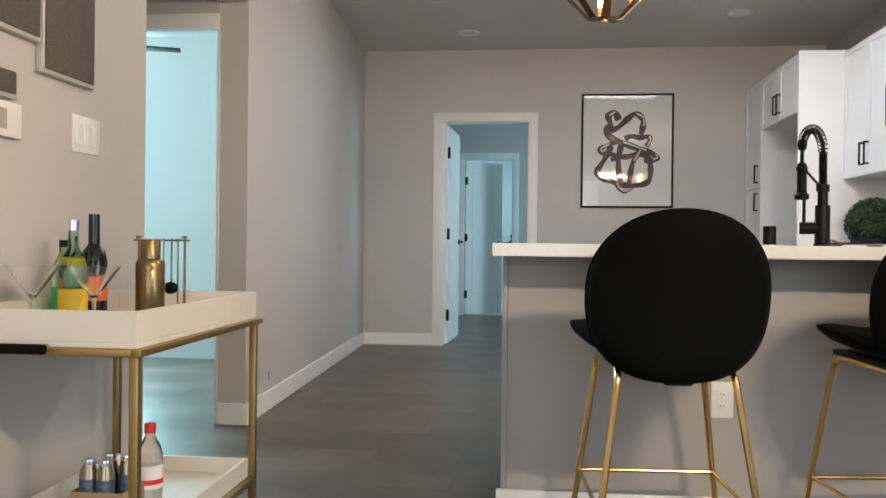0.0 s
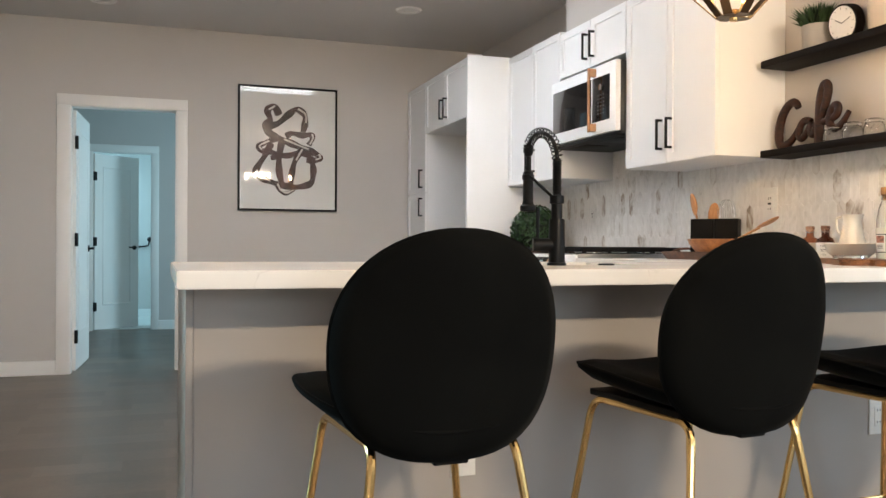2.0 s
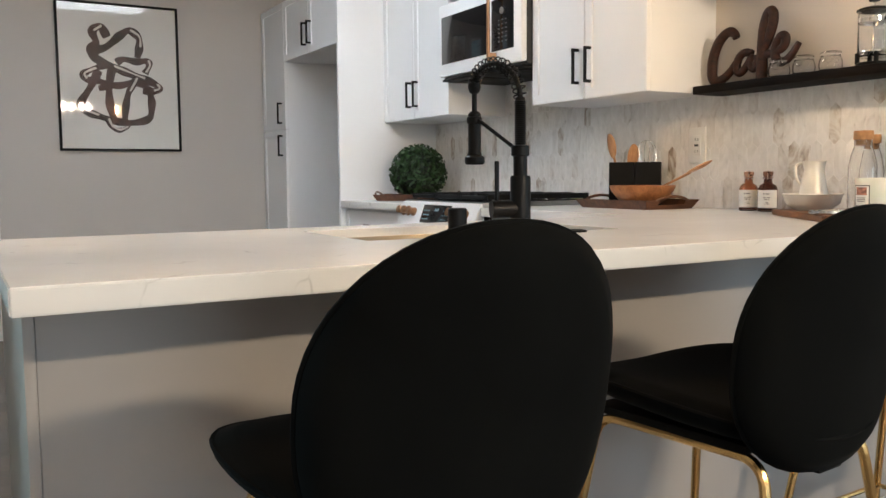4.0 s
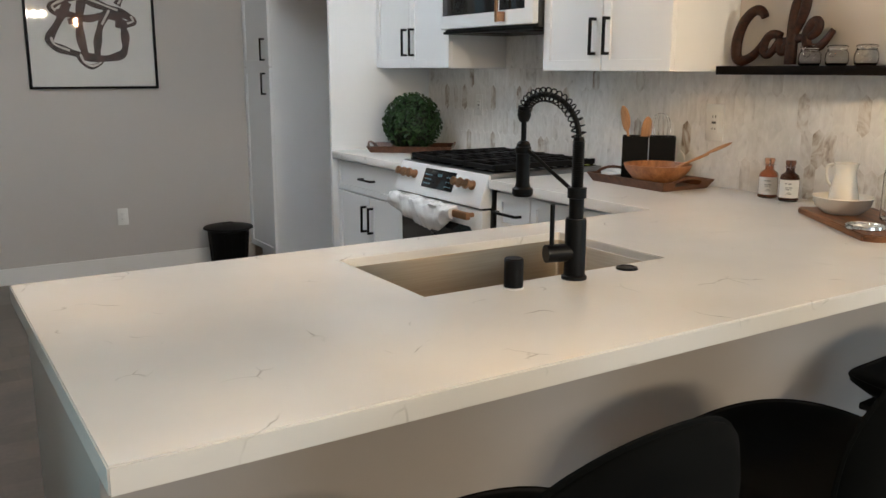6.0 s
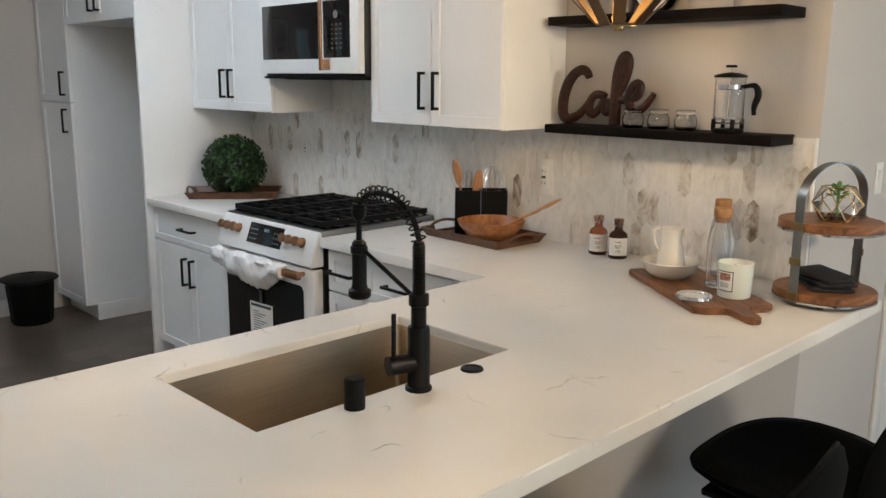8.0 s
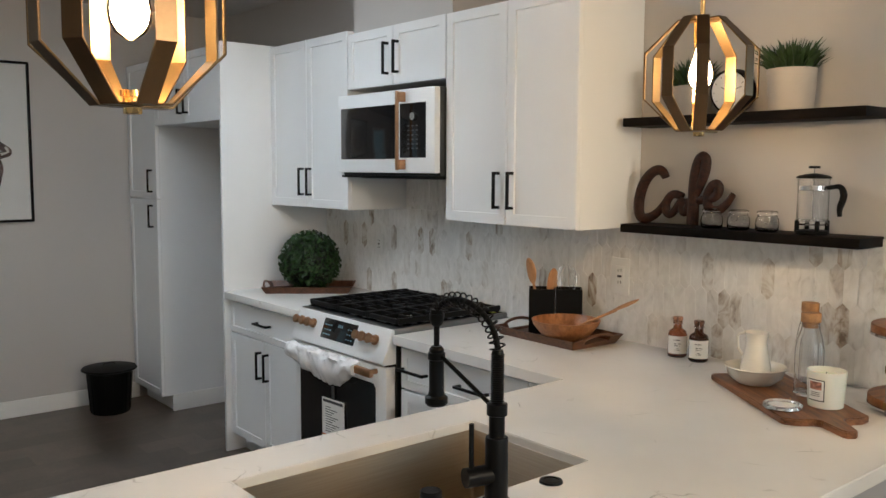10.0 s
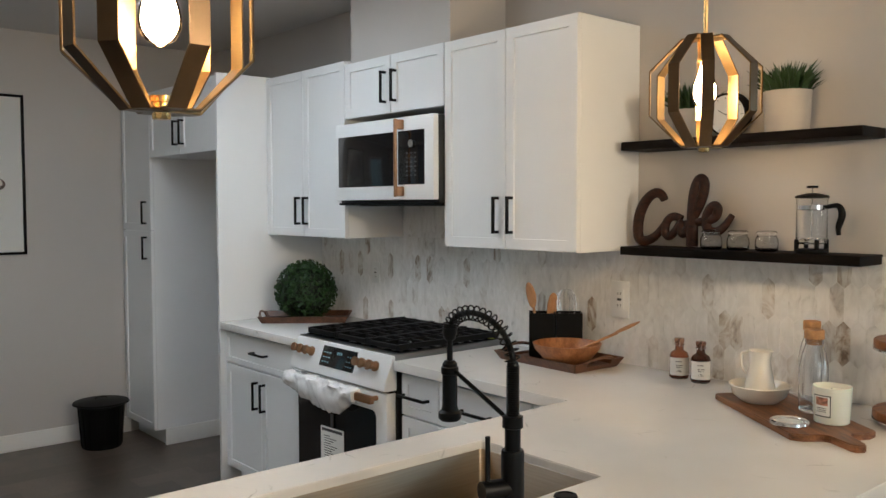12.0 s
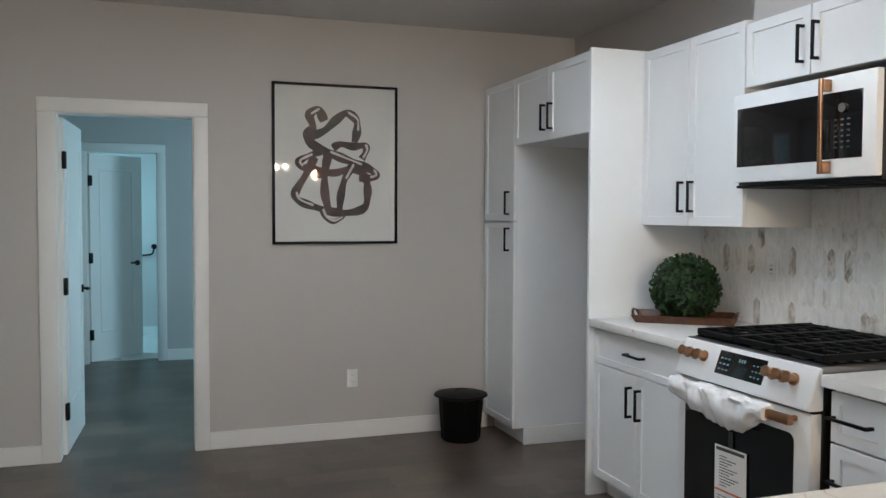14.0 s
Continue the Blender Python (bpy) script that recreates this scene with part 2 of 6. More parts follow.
SUCC = plain("succulent_leaf", (0.10, 0.22, 0.05), 0.45, var=0.3, scale=25, bump=0.1)
BULB = glow("lit_bulb", (1.0, 0.62, 0.29), 320.0)
BULB_GLASS = thin_glass("bulb_glass")
BULB_LARGE = glow("lit_chandelier_bulb", (1.0, 0.74, 0.47), 500.0)
SKY = glow("skylight_diffuser", (1.0, 0.98, 0.95), 6.0)


def velvet_material():
    m, nt, p = nodes_of("black_velvet")
    co = coords_of(nt)
    big = tex(nt, "ShaderNodeTexNoise", co, 4.0, Detail=5.0, Distortion=0.8)
    small = tex(nt, "ShaderNodeTexNoise", co, 600.0, Detail=2.0)
    nt.links.new(ramp(nt, big.outputs[0], [(0.3, (0.0025, 0.0027, 0.0028)), (0.75, (0.005, 0.0055, 0.0053))]), p.inputs["Base Color"])
    p.inputs["Roughness"].default_value = 0.85
    p.inputs["Specular IOR Level"].default_value = 0.04
    p.inputs["Sheen Weight"].default_value = 0.015
    p.inputs["Sheen Roughness"].default_value = 0.4
    bump_to(nt, p, small.outputs[0], 0.25, 0.0006)
    return m


def floor_material():
    """Dark grey stone-look planks with cloudy stains and a soft polish."""
    m, nt, p = nodes_of("grey_stone_floor")
    co = coords_of(nt)
    br = tex(nt, "ShaderNodeTexBrick", co, 1.0)
    br.inputs["Brick Width"].default_value, br.inputs["Row Height"].default_value = 0.36, 0.18
    br.inputs["Mortar Size"].default_value = 0.0015
    br.inputs["Color1"].default_value, br.inputs["Color2"].default_value = (0.74, 0.73, 0.72, 1), (1.18, 1.17, 1.16, 1)
    br.inputs["Mortar"].default_value = (0.9, 0.9, 0.9, 1)
    br.inputs["Mortar Smooth"].default_value = 1.0
    cloud = tex(nt, "ShaderNodeTexNoise", co, 2.2, Detail=7.0, Roughness=0.62, Distortion=0.5)
    fine = tex(nt, "ShaderNodeTexNoise", co, 45.0, Detail=5.0)
    c = ramp(nt, cloud.outputs[0], [(0.3, (0.068, 0.053, 0.042)), (0.72, (0.180, 0.144, 0.115))])
    c = mixc(nt, 1.0, c, br.outputs[0], "MULTIPLY")
    c = mixc(nt, 0.35, c, ramp(nt, fine.outputs[0], [(0.3, (0.6, 0.6, 0.6)), (0.7, (1, 1, 1))]), "MULTIPLY")
    nt.links.new(c, p.inputs["Base Color"])
    rough_to(nt, p, cloud.outputs[0], 0.26, 0.46)
    bump_to(nt, p, fine.outputs[0], 0.12, 0.0006)
    return m


def quartz_material():
    """White quartz with short, faint grey veins."""
    m, nt, p = nodes_of("white_quartz")
    co = coords_of(nt)
    warp = tex(nt, "ShaderNodeTexNoise", co, 5.0, Detail=3.0)
    add = nt.nodes.new("ShaderNodeVectorMath")
    add.operation = "MULTIPLY_ADD"
    add.inputs[1].default_value = (0.22, 0.22, 0.22)
    nt.links.new(warp.outputs[1], add.inputs[0])
    nt.links.new(co, add.inputs[2])
    vor = nt.nodes.new("ShaderNodeTexVoronoi")
    vor.feature = "DISTANCE_TO_EDGE"
    vor.inputs["Scale"].default_value = 5.5
    nt.links.new(add.outputs[0], vor.inputs["Vector"])
    keep = tex(nt, "ShaderNodeTexNoise", co, 7.5, Detail=2.0)
    line = ramp(nt, vor.outputs["Distance"], [(0.0, (1, 1, 1)), (0.014, (0, 0, 0))])
    gate = ramp(nt, keep.outputs[0], [(0.58, (0, 0, 0)), (0.68, (1, 1, 1))])
    vein = mixc(nt, 1.0, line, gate, "MULTIPLY")
    cloud = tex(nt, "ShaderNodeTexNoise", co, 3.0, Detail=5.0)
    base = ramp(nt, cloud.outputs[0], [(0.3, (0.74, 0.725, 0.70)), (0.7, (0.80, 0.79, 0.77))])
    nt.links.new(mixc(nt, vein, base, (0.42, 0.41, 0.39)), p.inputs["Base Color"])
    p.inputs["Roughness"].default_value = 0.24
    return m


def marble_material():
    """Pale marble, each tile with its own tone and veining."""
    m, nt, p = nodes_of("marble_tile")
    co = coords_of(nt, (1, 1, 0.55))
    info = nt.nodes.new("ShaderNodeObjectInfo")
    shift = nt.nodes.new("ShaderNodeVectorMath")
    shift.operation = "MULTIPLY_ADD"
    comb = nt.nodes.new("ShaderNodeCombineXYZ")
    for i in range(3):
        nt.links.new(info.outputs["Random"], comb.inputs[i])
    shift.inputs[1].default_value = (37, 91, 53)
    nt.links.new(comb.outputs[0], shift.inputs[0])
    nt.links.new(co, shift.inputs[2])
    v = shift.outputs[0]
    n1 = tex(nt, "ShaderNodeTexNoise", v, 13.0, Detail=7.0, Roughness=0.62, Distortion=1.8)
    n2 = tex(nt, "ShaderNodeTexNoise", v, 26.0, Detail=5.0, Distortion=1.0)
    light = ramp(nt, n1.outputs[0], [(0.28, (0.60, 0.585, 0.56)), (0.40, (0.77, 0.76, 0.74)), (0.62, (0.85, 0.84, 0.82))])
    dark = ramp(nt, n1.outputs[0], [(0.34, (0.21, 0.158, 0.118)), (0.44, (0.46, 0.395, 0.33)), (0.54, (0.66, 0.64, 0.60)), (0.64, (0.74, 0.73, 0.70))])
    pick = ramp(nt, info.outputs["Random"], [(0.76, (0, 0, 0)), (0.90, (0.40, 0.40, 0.40)), (0.965, (1, 1, 1))])
    c = mixc(nt, pick, light, dark)
    c = mixc(nt, 0.25, c, ramp(nt, n2.outputs[0], [(0.4, (0.75, 0.74, 0.72)), (0.6, (1, 1, 1))]), "MULTIPLY")
    nt.links.new(c, p.inputs["Base Color"])
    p.inputs["Roughness"].default_value = 0.28
    return m


VELVET = velvet_material()
FLOOR = floor_material()
QUARTZ = quartz_material()
MARBLE = marble_material()
GROUT = plain("grout", (0.80, 0.785, 0.76), 0.85, var=0.05, scale=6, fine=200, bump=0.3)

# ---- the large structure ----
CEILING, BACK, LEFT, RIGHT = 2.69, 7.71, -1.297, 2.67
LEFT_N = -1.404
SOUTH, EAST, CORNER = -3.4, 5.1, 2.89
CT = 0.925


def wall(name, axis, p0, p1, a0, a1, label, openings=(), z1=CEILING, material=WALL):
    """A wall between the planes p0 and p1 of an axis, from a0 to a1 along the other, with openings (a, b, z0, z1) through it."""
    bm = bmesh.new()

    def put(u0, u1, w0, w1):
        if u1 - u0 > 1e-4 and w1 - w0 > 1e-4:
            if axis == "x":
                box(bm, p0, p1, u0, u1, w0, w1)
            else:
                box(bm, u0, u1, p0, p1, w0, w1)

    at = a0
    for u0, u1, w0, w1 in sorted(openings):
        put(at, u0, 0, z1)
        put(u0, u1, 0, w0)
        put(u0, u1, w1, z1)
        at = u1
    put(at, a1, 0, z1)
    return structure(name, bm, material, label)


structure("floor", boxm(-5.2, 5.3, -3.6, 13.2, -0.1, 0), FLOOR, "dark grey stone-look polished floor", "floor")
structure("ceiling", boxm(-5.2, 5.3, -3.6, 13.2, CEILING, CEILING + 0.12), CEIL, "flat off-white painted ceiling", "ceiling")
DOOR = (-0.672, 0.104)
wall("wall_north", "y", BACK, BACK + 0.12, LEFT_N - 0.145, RIGHT + 0.14, "warm grey painted kitchen end wall", [(DOOR[0], DOOR[1], 0, 2.045)])
NICHE = (3.075, 4.20)
wall("wall_west", "x", LEFT - 0.145, LEFT, SOUTH, NICHE[1], "warm grey painted living room wall", [(NICHE[0], NICHE[1] - 0.0005, 0, 2.125)])
structure("wall_west_kitchen", prism(bmesh.new(), [(LEFT - 0.145, NICHE[1]), (LEFT, NICHE[1]), (LEFT_N, BACK), (LEFT_N - 0.145, BACK)], 0, CEILING), WALL, "warm grey painted wall towards the kitchen")
wall("wall_kitchen", "x", RIGHT, RIGHT + 0.14, CORNER, BACK, "warm grey painted kitchen side wall")
HALLDOOR = (3.53, 4.31)
wall("wall_hall", "y", CORNER, CORNER + 0.14, RIGHT + 0.14, EAST, "pale grey painted wall beside the counter", [(HALLDOOR[0], HALLDOOR[1], 0, 2.04)])
wall("wall_south", "y", SOUTH - 0.14, SOUTH, -1.57, EAST + 0.14, "living room wall with a wide window", [(-1.1, 1.6, 0.7, 2.2)])
wall("wall_east", "x", EAST, EAST + 0.14, SOUTH, CORNER + 0.14, "living room wall with a window", [(-1.6, 0.4, 0.7, 2.2)])
# rooms beyond the doors
wall("wall_bedroom_west", "x", -5.15, -5.03, 2.2, 6.6, "pale bedroom wall with a window", [])
wall("wall_bedroom_north", "y", 6.5, 6.62, -5.03, LEFT - 0.19, "pale bedroom wall with a window", [(-4.8, -3.0, 0.7, 2.2)])
wall("wall_bedroom_south", "y", 2.2, 2.32, -5.03, LEFT - 0.145, "pale bedroom wall")
wall("wall_back_west", "x", -1.62, -1.5, BACK + 0.12, 11.1, "painted wall of the back room")
wall("wall_back_east", "x", 2.45, 2.57, BACK + 0.12, 11.1, "painted wall of the back room", [(8.6, 9.8, 0.9, 2.1)])
BATH = (-0.755, -0.105)
wall("wall_back_north", "y", 11.1, 11.22, -1.62, 2.57, "painted wall of the back room", [(BATH[0], BATH[1], 0, 2.055)])
wall("wall_bath_west", "x", -1.42, -1.3, 11.22, 12.95, "painted bathroom wall with a window", [(11.5, 12.5, 1.1, 2.1)])
wall("wall_bath_east", "x", 0.5, 0.62, 11.22, 12.95, "painted bathroom wall")
wall("wall_bath_north", "y", 12.95, 13.07, -1.42, 0.62, "painted bathroom wall")
structure("floor_bath", boxm(-1.3, 0.5, 11.22, 12.95, 0, 0.008), plain("bath_floor", (0.62, 0.62, 0.6), 0.3, var=0.05), "light tiled bathroom floor", "floor")


def baseboard(name, x0, x1, y0, y1, h=0.11):
    structure(name, boxm(x0, x1, y0, y1, 0, h, 0.003, 1), TRIM, "white painted baseboard", "baseboard")


T = 0.014
structure("baseboard", prism(bmesh.new(), [(LEFT, NICHE[1] - T), (LEFT + T, NICHE[1] - T), (LEFT_N + T, BACK - T), (LEFT_N, BACK - T)], 0, 0.11, 0.003), TRIM, "white painted baseboard", "baseboard")
baseboard("baseboard", LEFT - 0.144, LEFT, NICHE[1] - T, NICHE[1] - 0.0005)
baseboard("baseboard", LEFT, LEFT + T, SOUTH, NICHE[0])
baseboard("baseboard", LEFT_N, DOOR[0] - 0.09, BACK - T, BACK)
baseboard("baseboard", DOOR[1] + 0.078, 2.02, BACK - T, BACK)
baseboard("baseboard", RIGHT + 0.003, HALLDOOR[0] - 0.08, CORNER - T, CORNER)
baseboard("baseboard", BATH[1] + 0.075, 2.45, 11.1 - T, 11.1)
baseboard("baseboard", -1.5, BATH[0] - 0.075, 11.1 - T, 11.1)
baseboard("baseboard", -1.3, 0.5, 12.95 - T, 12.95)


def casing(name, x0, x1, top, y, facing, w=0.078, t=0.016, depth=0.12, wl=None):
    """Door trim on a wall that runs along x: two legs, a head and the jamb lining."""
    root = tagged(new(name), "white painted wooden door trim", "trim", "", "structure")
    root.location = ((x0 + x1) / 2, y, 0)
    cx = (x0 + x1) / 2
    a, b = (y - t, y) if facing < 0 else (y, y + t)
    wl = wl or w
    for n, q in (("leg", (x0 - wl, x0 + 0.006, 0, top - 0.006)), ("leg", (x1 - 0.006, x1 + w, 0, top - 0.006)), ("head", (x0 - wl, x1 + w, top - 0.006, top + w))):
        part(n, boxm(q[0] - cx, q[1] - cx, a - y, b - y, q[2], q[3], 0.004), TRIM, root)
    j0, j1 = (0.0005, depth - 0.0005) if facing < 0 else (-depth + 0.0005, -0.0005)
    part("jamb", boxm(x0 - cx, x0 - cx + 0.012, j0, j1, 0, top - 0.012), TRIM, root)
    part("jamb", boxm(x1 - cx - 0.012, x1 - cx, j0, j1, 0, top - 0.012), TRIM, root)
    part("jamb", boxm(x0 - cx, x1 - cx, j0, j1, top - 0.012, top), TRIM, root)
    return root


casing("trim_kitchen_door", DOOR[0], DOOR[1], 2.045, BACK, -1, wl=0.09)
casing("trim_bath_door", BATH[0], BATH[1], 2.055, 11.1, -1, w=0.075)
casing("trim_hall_door", HALLDOOR[0], HALLDOOR[1], 2.04, CORNER, -1, depth=0.14)


def door_leaf(name, m, w, h, label, lever_side=1, hinge_y=-0.02):
    """A panelled door, hinged at its local origin and reaching along x."""
    root = tagged(new(name), label, "door", "", "structure")
    root.matrix_world = m
    bm = bmesh.new()
    t = 0.036
    box(bm, 0.003, w, -t / 2, t / 2, 0.008, h)
    leaf = part("leaf", bm, TRIM, root)
    bm = bmesh.new()
    for s in (-1, 1):
        for z0, z1 in ((0.28, 0.30), (h - 0.16, h - 0.14)):
            box(bm, 0.11, w - 0.11, s * t / 2 - 0.004, s * t / 2 + 0.004, z0, z1, 0.003)
        for x0, x1 in ((0.11, 0.13), (w - 0.13, w - 0.11)):
            box(bm, x0, x1, s * t / 2 - 0.004, s * t / 2 + 0.004, 0.30, h - 0.16, 0.003)
    part("panel_moulding", bm, TRIM, root)
    for z in (0.27, 1.02, 1.77):
        bm = boxm(-0.012, 0.022, hinge_y - 0.012, hinge_y + 0.012, z - 0.05, z + 0.05, 0.002)
        tube(bm, [(-0.006, hinge_y, z - 0.052), (-0.006, hinge_y, z + 0.052)], 0.008, 8)
        part("hinge", bm, BLACK, root, "black hinge")
    for s in (-1, 1):
        bm = bmesh.new()
        tube(bm, [(w - 0.065, s * t / 2, 0.95), (w - 0.065, s * (t / 2 + 0.010), 0.95)], 0.027, 16)
        tube(bm, rounded([(w - 0.065, s * (t / 2 + 0.008), 0.95), (w - 0.065, s * (t / 2 + 0.048), 0.95), (w - 0.18, s * (t / 2 + 0.05), 0.955)], 0.02), 0.009, 8)
        part("door_handle", bm, BLACK, root, "black lever handle")
    return root


door_leaf("door_kitchen", pose(DOOR[0] + 0.018, BACK + 0.115, 0, 0, 0, 87), 0.765, 2.02, "open white panelled door with black hinges", hinge_y=-0.022)
door_leaf("door_bath", pose(BATH[0] + 0.016, 11.18, 0, 0, 0, 42), 0.625, 2.03, "half-open white panelled bathroom door with black hardware")
door_leaf("door_hall", pose(HALLDOOR[1] - 0.014, CORNER + 0.05, 0, 0, 0, 180), 0.75, 2.02, "closed white panelled door with black lever")
# bedroom doorway in the far side of the opening
BED = (-2.29, LEFT - 0.145)
wall("wall_vestibule", "y", 4.19, 4.31, -5.03, BED[1], "pale painted wall with the bedroom doorway", [(BED[0], BED[1], 0, 2.0)])
root = tagged(new("trim_bedroom_door"), "white painted bedroom door frame", "trim", "", "structure")
root.location = (BED[1], 4.19, 0)
BW = BED[1] - BED[0]
part("jamb", boxm(-0.014, -0.001, 0.001, 0.119, 0, 1.986, 0.002), TRIM, root)
part("jamb", boxm(-BW + 0.001, -BW + 0.014, 0.001, 0.119, 0, 1.986, 0.002), TRIM, root)
part("head_jamb", boxm(-BW + 0.001, -0.001, 0.001, 0.119, 1.987, 1.999, 0.002), TRIM, root)
part("head", boxm(-BW - 0.07, -0.001, -0.016, -0.0005, 1.992, 2.068, 0.003), TRIM, root)
part("leg", boxm(-BW - 0.07, -BW + 0.004, -0.016, -0.0005, 0, 1.991, 0.003), TRIM, root)
for z in (0.27, 1.02, 1.77):
    part("hinge", boxm(-0.0175, -0.0142, 0.02, 0.05, z - 0.045, z + 0.045, 0.001), STEEL, root, "steel hinge leaf")

# drywall chase for the extractor duct over the microwave
structure("duct_chase", boxm(2.33, RIGHT, 4.66, 5.42, 2.281, CEILING), WALL, "boxed-in painted duct chase above the cabinets", "wall")

# skylight with a glowing diffuser over the kitchen floor
sk = thing("skylight", pose(0.76, 5.22, CEILING), "flat skylight diffuser in a white frame on the ceiling", "skylight")
part("diffuser", boxm(-0.86, 0.86, -0.33, 0.33, -0.004, -0.001), SKY, sk, "glowing white diffuser")
for x0, x1, y0, y1 in ((-0.90, -0.86, -0.37, 0.37), (0.86, 0.90, -0.37, 0.37), (-0.86, 0.86, -0.37, -0.33), (-0.86, 0.86, 0.33, 0.37)):
    part("frame_bar", boxm(x0, x1, y0, y1, -0.012, -0.0005, 0.002), TRIM, sk)

# ---- kitchen cabinets; local x runs along the wall, local -y is the front ----


def shaker(w, h, t=0.02, rail=0.062, rec=0.008):
    bm = bmesh.new()
    box(bm, 0, w, 0, t, 0, h)
    bm.normal_update()
    front = min(bm.faces, key=lambda f: f.calc_center_median().y)
    if rail * 2 < min(w, h):
        bmesh.ops.inset_region(bm, faces=[front], thickness=rail)
        bm.normal_update()
        bmesh.ops.inset_region(bm, faces=[front], thickness=0.0012, depth=-rec)
    edges = [e for e in bm.edges if all(v.co.y < 1e-5 for v in e.verts) and (all(v.co.x < 1e-5 for v in e.verts) or all(v.co.x > w - 1e-5 for v in e.verts) or all(v.co.z < 1e-5 for v in e.verts) or all(v.co.z > h - 1e-5 for v in e.verts))]
    bmesh.ops.bevel(bm, geom=edges, offset=0.002, segments=2, affect="EDGES")
    return bm


def pull(length, upright):
    bm = bmesh.new()
    s, r = length / 2, 0.0055
    if upright:
        box(bm, -r, r, -0.036, -0.025, -s, s, 0.0015)
        for z in (-s + 0.006, s - 0.006):
            box(bm, -r, r, -0.030, 0.0, z - 0.006, z + 0.006, 0.0012)
    else:
        box(bm, -s, s, -0.036, -0.025, -r, r, 0.0015)
        for x in (-s + 0.006, s - 0.006):
            box(bm, x - 0.006, x + 0.006, -0.030, 0.0, -r, r, 0.0012)
    return bm


def front(parent, kind, x0, x1, z0, z1, hx=None, hz=None, upright=True, rail=0.062, length=0.15):
    g = 0.0015
    d = part(kind, shaker(x1 - x0 - 2 * g, z1 - z0 - 2 * g, rail=rail), WHITE, parent)
    d.location = (x0 + g, -0.021, z0 + g)
    if hx is not None:
        hd = part("handle", pull(length, upright), BLACK, d, "matt black bar handle")
        hd.location = (hx - x0 - g, 0.0, hz - z0 - g)
    return d


def cabinet(name, xf, y1, y0, z0, z1, depth, label, toe=0.0):
    """A carcass with its front at x = xf, between y0 and y1."""
    root = thing(name, pose(xf, y1, z0 if not toe else 0, 0, 0, -90), label, "cabinet", "kitchen cabinets")
    w = y1 - y0
    base = 0 if not toe else toe
    h = z1 - (z0 if not toe else 0)
    part("body", boxm(0.001, w - 0.001, 0, depth, base, h, 0.001, 1), WHITE, root)
    if toe:
        part("toe_kick", boxm(0.001, w - 0.001, 0.065, depth, 0, toe), WHITE, root)
    return root


SL = 0.022
XT = 1.99 + SL
# tall pantry
pan = cabinet("pantry_cabinet", XT, BACK - 0.002, 7.205, 0, 2.30, RIGHT - XT - 0.002, "tall white shaker pantry cabinet with black handles", toe=0.105)
W = BACK - 0.002 - 7.205
front(pan, "door", 0.01, W, 0.105, 1.411, W - 0.075, 1.30)
front(pan, "door", 0.01, W, 1.415, 2.30, W - 0.075, 1.53)
part("side_baseboard", boxm(W, W + 0.012, 0.05, 0.62, 0, 0.11, 0.002), TRIM, pan)
# cabinet over the refrigerator space, and its end panel
ofr = cabinet("fridge_top_cabinet", XT, 7.203, 6.248, 1.882, 2.30, RIGHT - XT - 0.002, "white shaker cabinet above the empty refrigerator space")
W = 7.203 - 6.248
front(ofr, "door", 0, W / 2, 0, 0.418, W / 2 - 0.045, 0.13)
front(ofr, "door", W / 2, W, 0, 0.418, W / 2 + 0.045, 0.13)
pnl = thing("fridge_end_panel", pose(1.985, 6.246, 0), "tall white end panel, paint darkened for shade beside the refrigerator space", "cabinet")
part("panel", boxm(0, RIGHT - 1.985 - 0.002, -0.022, 0, 0, 2.31, 0.002), WHITE, pnl)
# wall cabinets
XU = 2.29 + SL
DU = RIGHT - XU - 0.002
for nm, y1, y0, z0, z1, hz in (("wall_cabinet", 6.222, 5.425, 1.405, 2.300, 0.14), ("wall_cabinet", 5.423, 4.658, 2.005, 2.280, 0.125), ("wall_cabinet", 4.656, 3.905, 1.391, 2.278, 0.14)):
    cb = cabinet(nm, XU, y1, y0, z0, z1, DU, "white shaker wall cabinet with two doors", )
    w, h = y1 - y0, z1 - z0
    front(cb, "door", 0, w / 2, 0, h, w / 2 - 0.04, hz)
    front(cb, "door", w / 2, w, 0, h, w / 2 + 0.04, hz)
# base cabinets
XB = 2.015 + SL
DB = RIGHT - XB - 0.002
cb = cabinet("base_cabinet", XB, 6.222, 5.41, 0, 0.884, DB, "white shaker base cabinet with a drawer over two doors", toe=0.105)
w = 0.812
front(cb, "drawer", 0.005, w, 0.70, 0.872, w / 2, 0.79, False, 0.045)
front(cb, "door", 0.005, w / 2, 0.108, 0.695, w / 2 - 0.04, 0.565)
front(cb, "door", w / 2, w, 0.108, 0.695, w / 2 + 0.04, 0.565)
cb = cabinet("base_cabinet", XB, 4.615, 4.375, 0, 0.884, DB, "narrow white shaker base cabinet with drawers", toe=0.105)
w = 0.24
front(cb, "drawer", 0.002, w, 0.70, 0.872, w / 2 - 0.02, 0.785, False, 0.055, 0.17)
front(cb, "drawer", 0.002, w, 0.41, 0.695, w / 2 - 0.02, 0.57, False, 0.062, 0.17)
front(cb, "drawer", 0.002, w, 0.108, 0.405, w / 2 - 0.02, 0.28, False, 0.062, 0.17)
cb = cabinet("base_cabinet", XB, 4.373, 3.70, 0, 0.884, DB, "white shaker base cabinet with wide drawers", toe=0.105)
w = 0.673
front(cb, "drawer", 0.0, 0.5, 0.70, 0.872, 0.22, 0.785, False, 0.055, 0.17)
front(cb, "drawer", 0.0, 0.5, 0.41, 0.695, 0.22, 0.57, False, 0.062, 0.17)
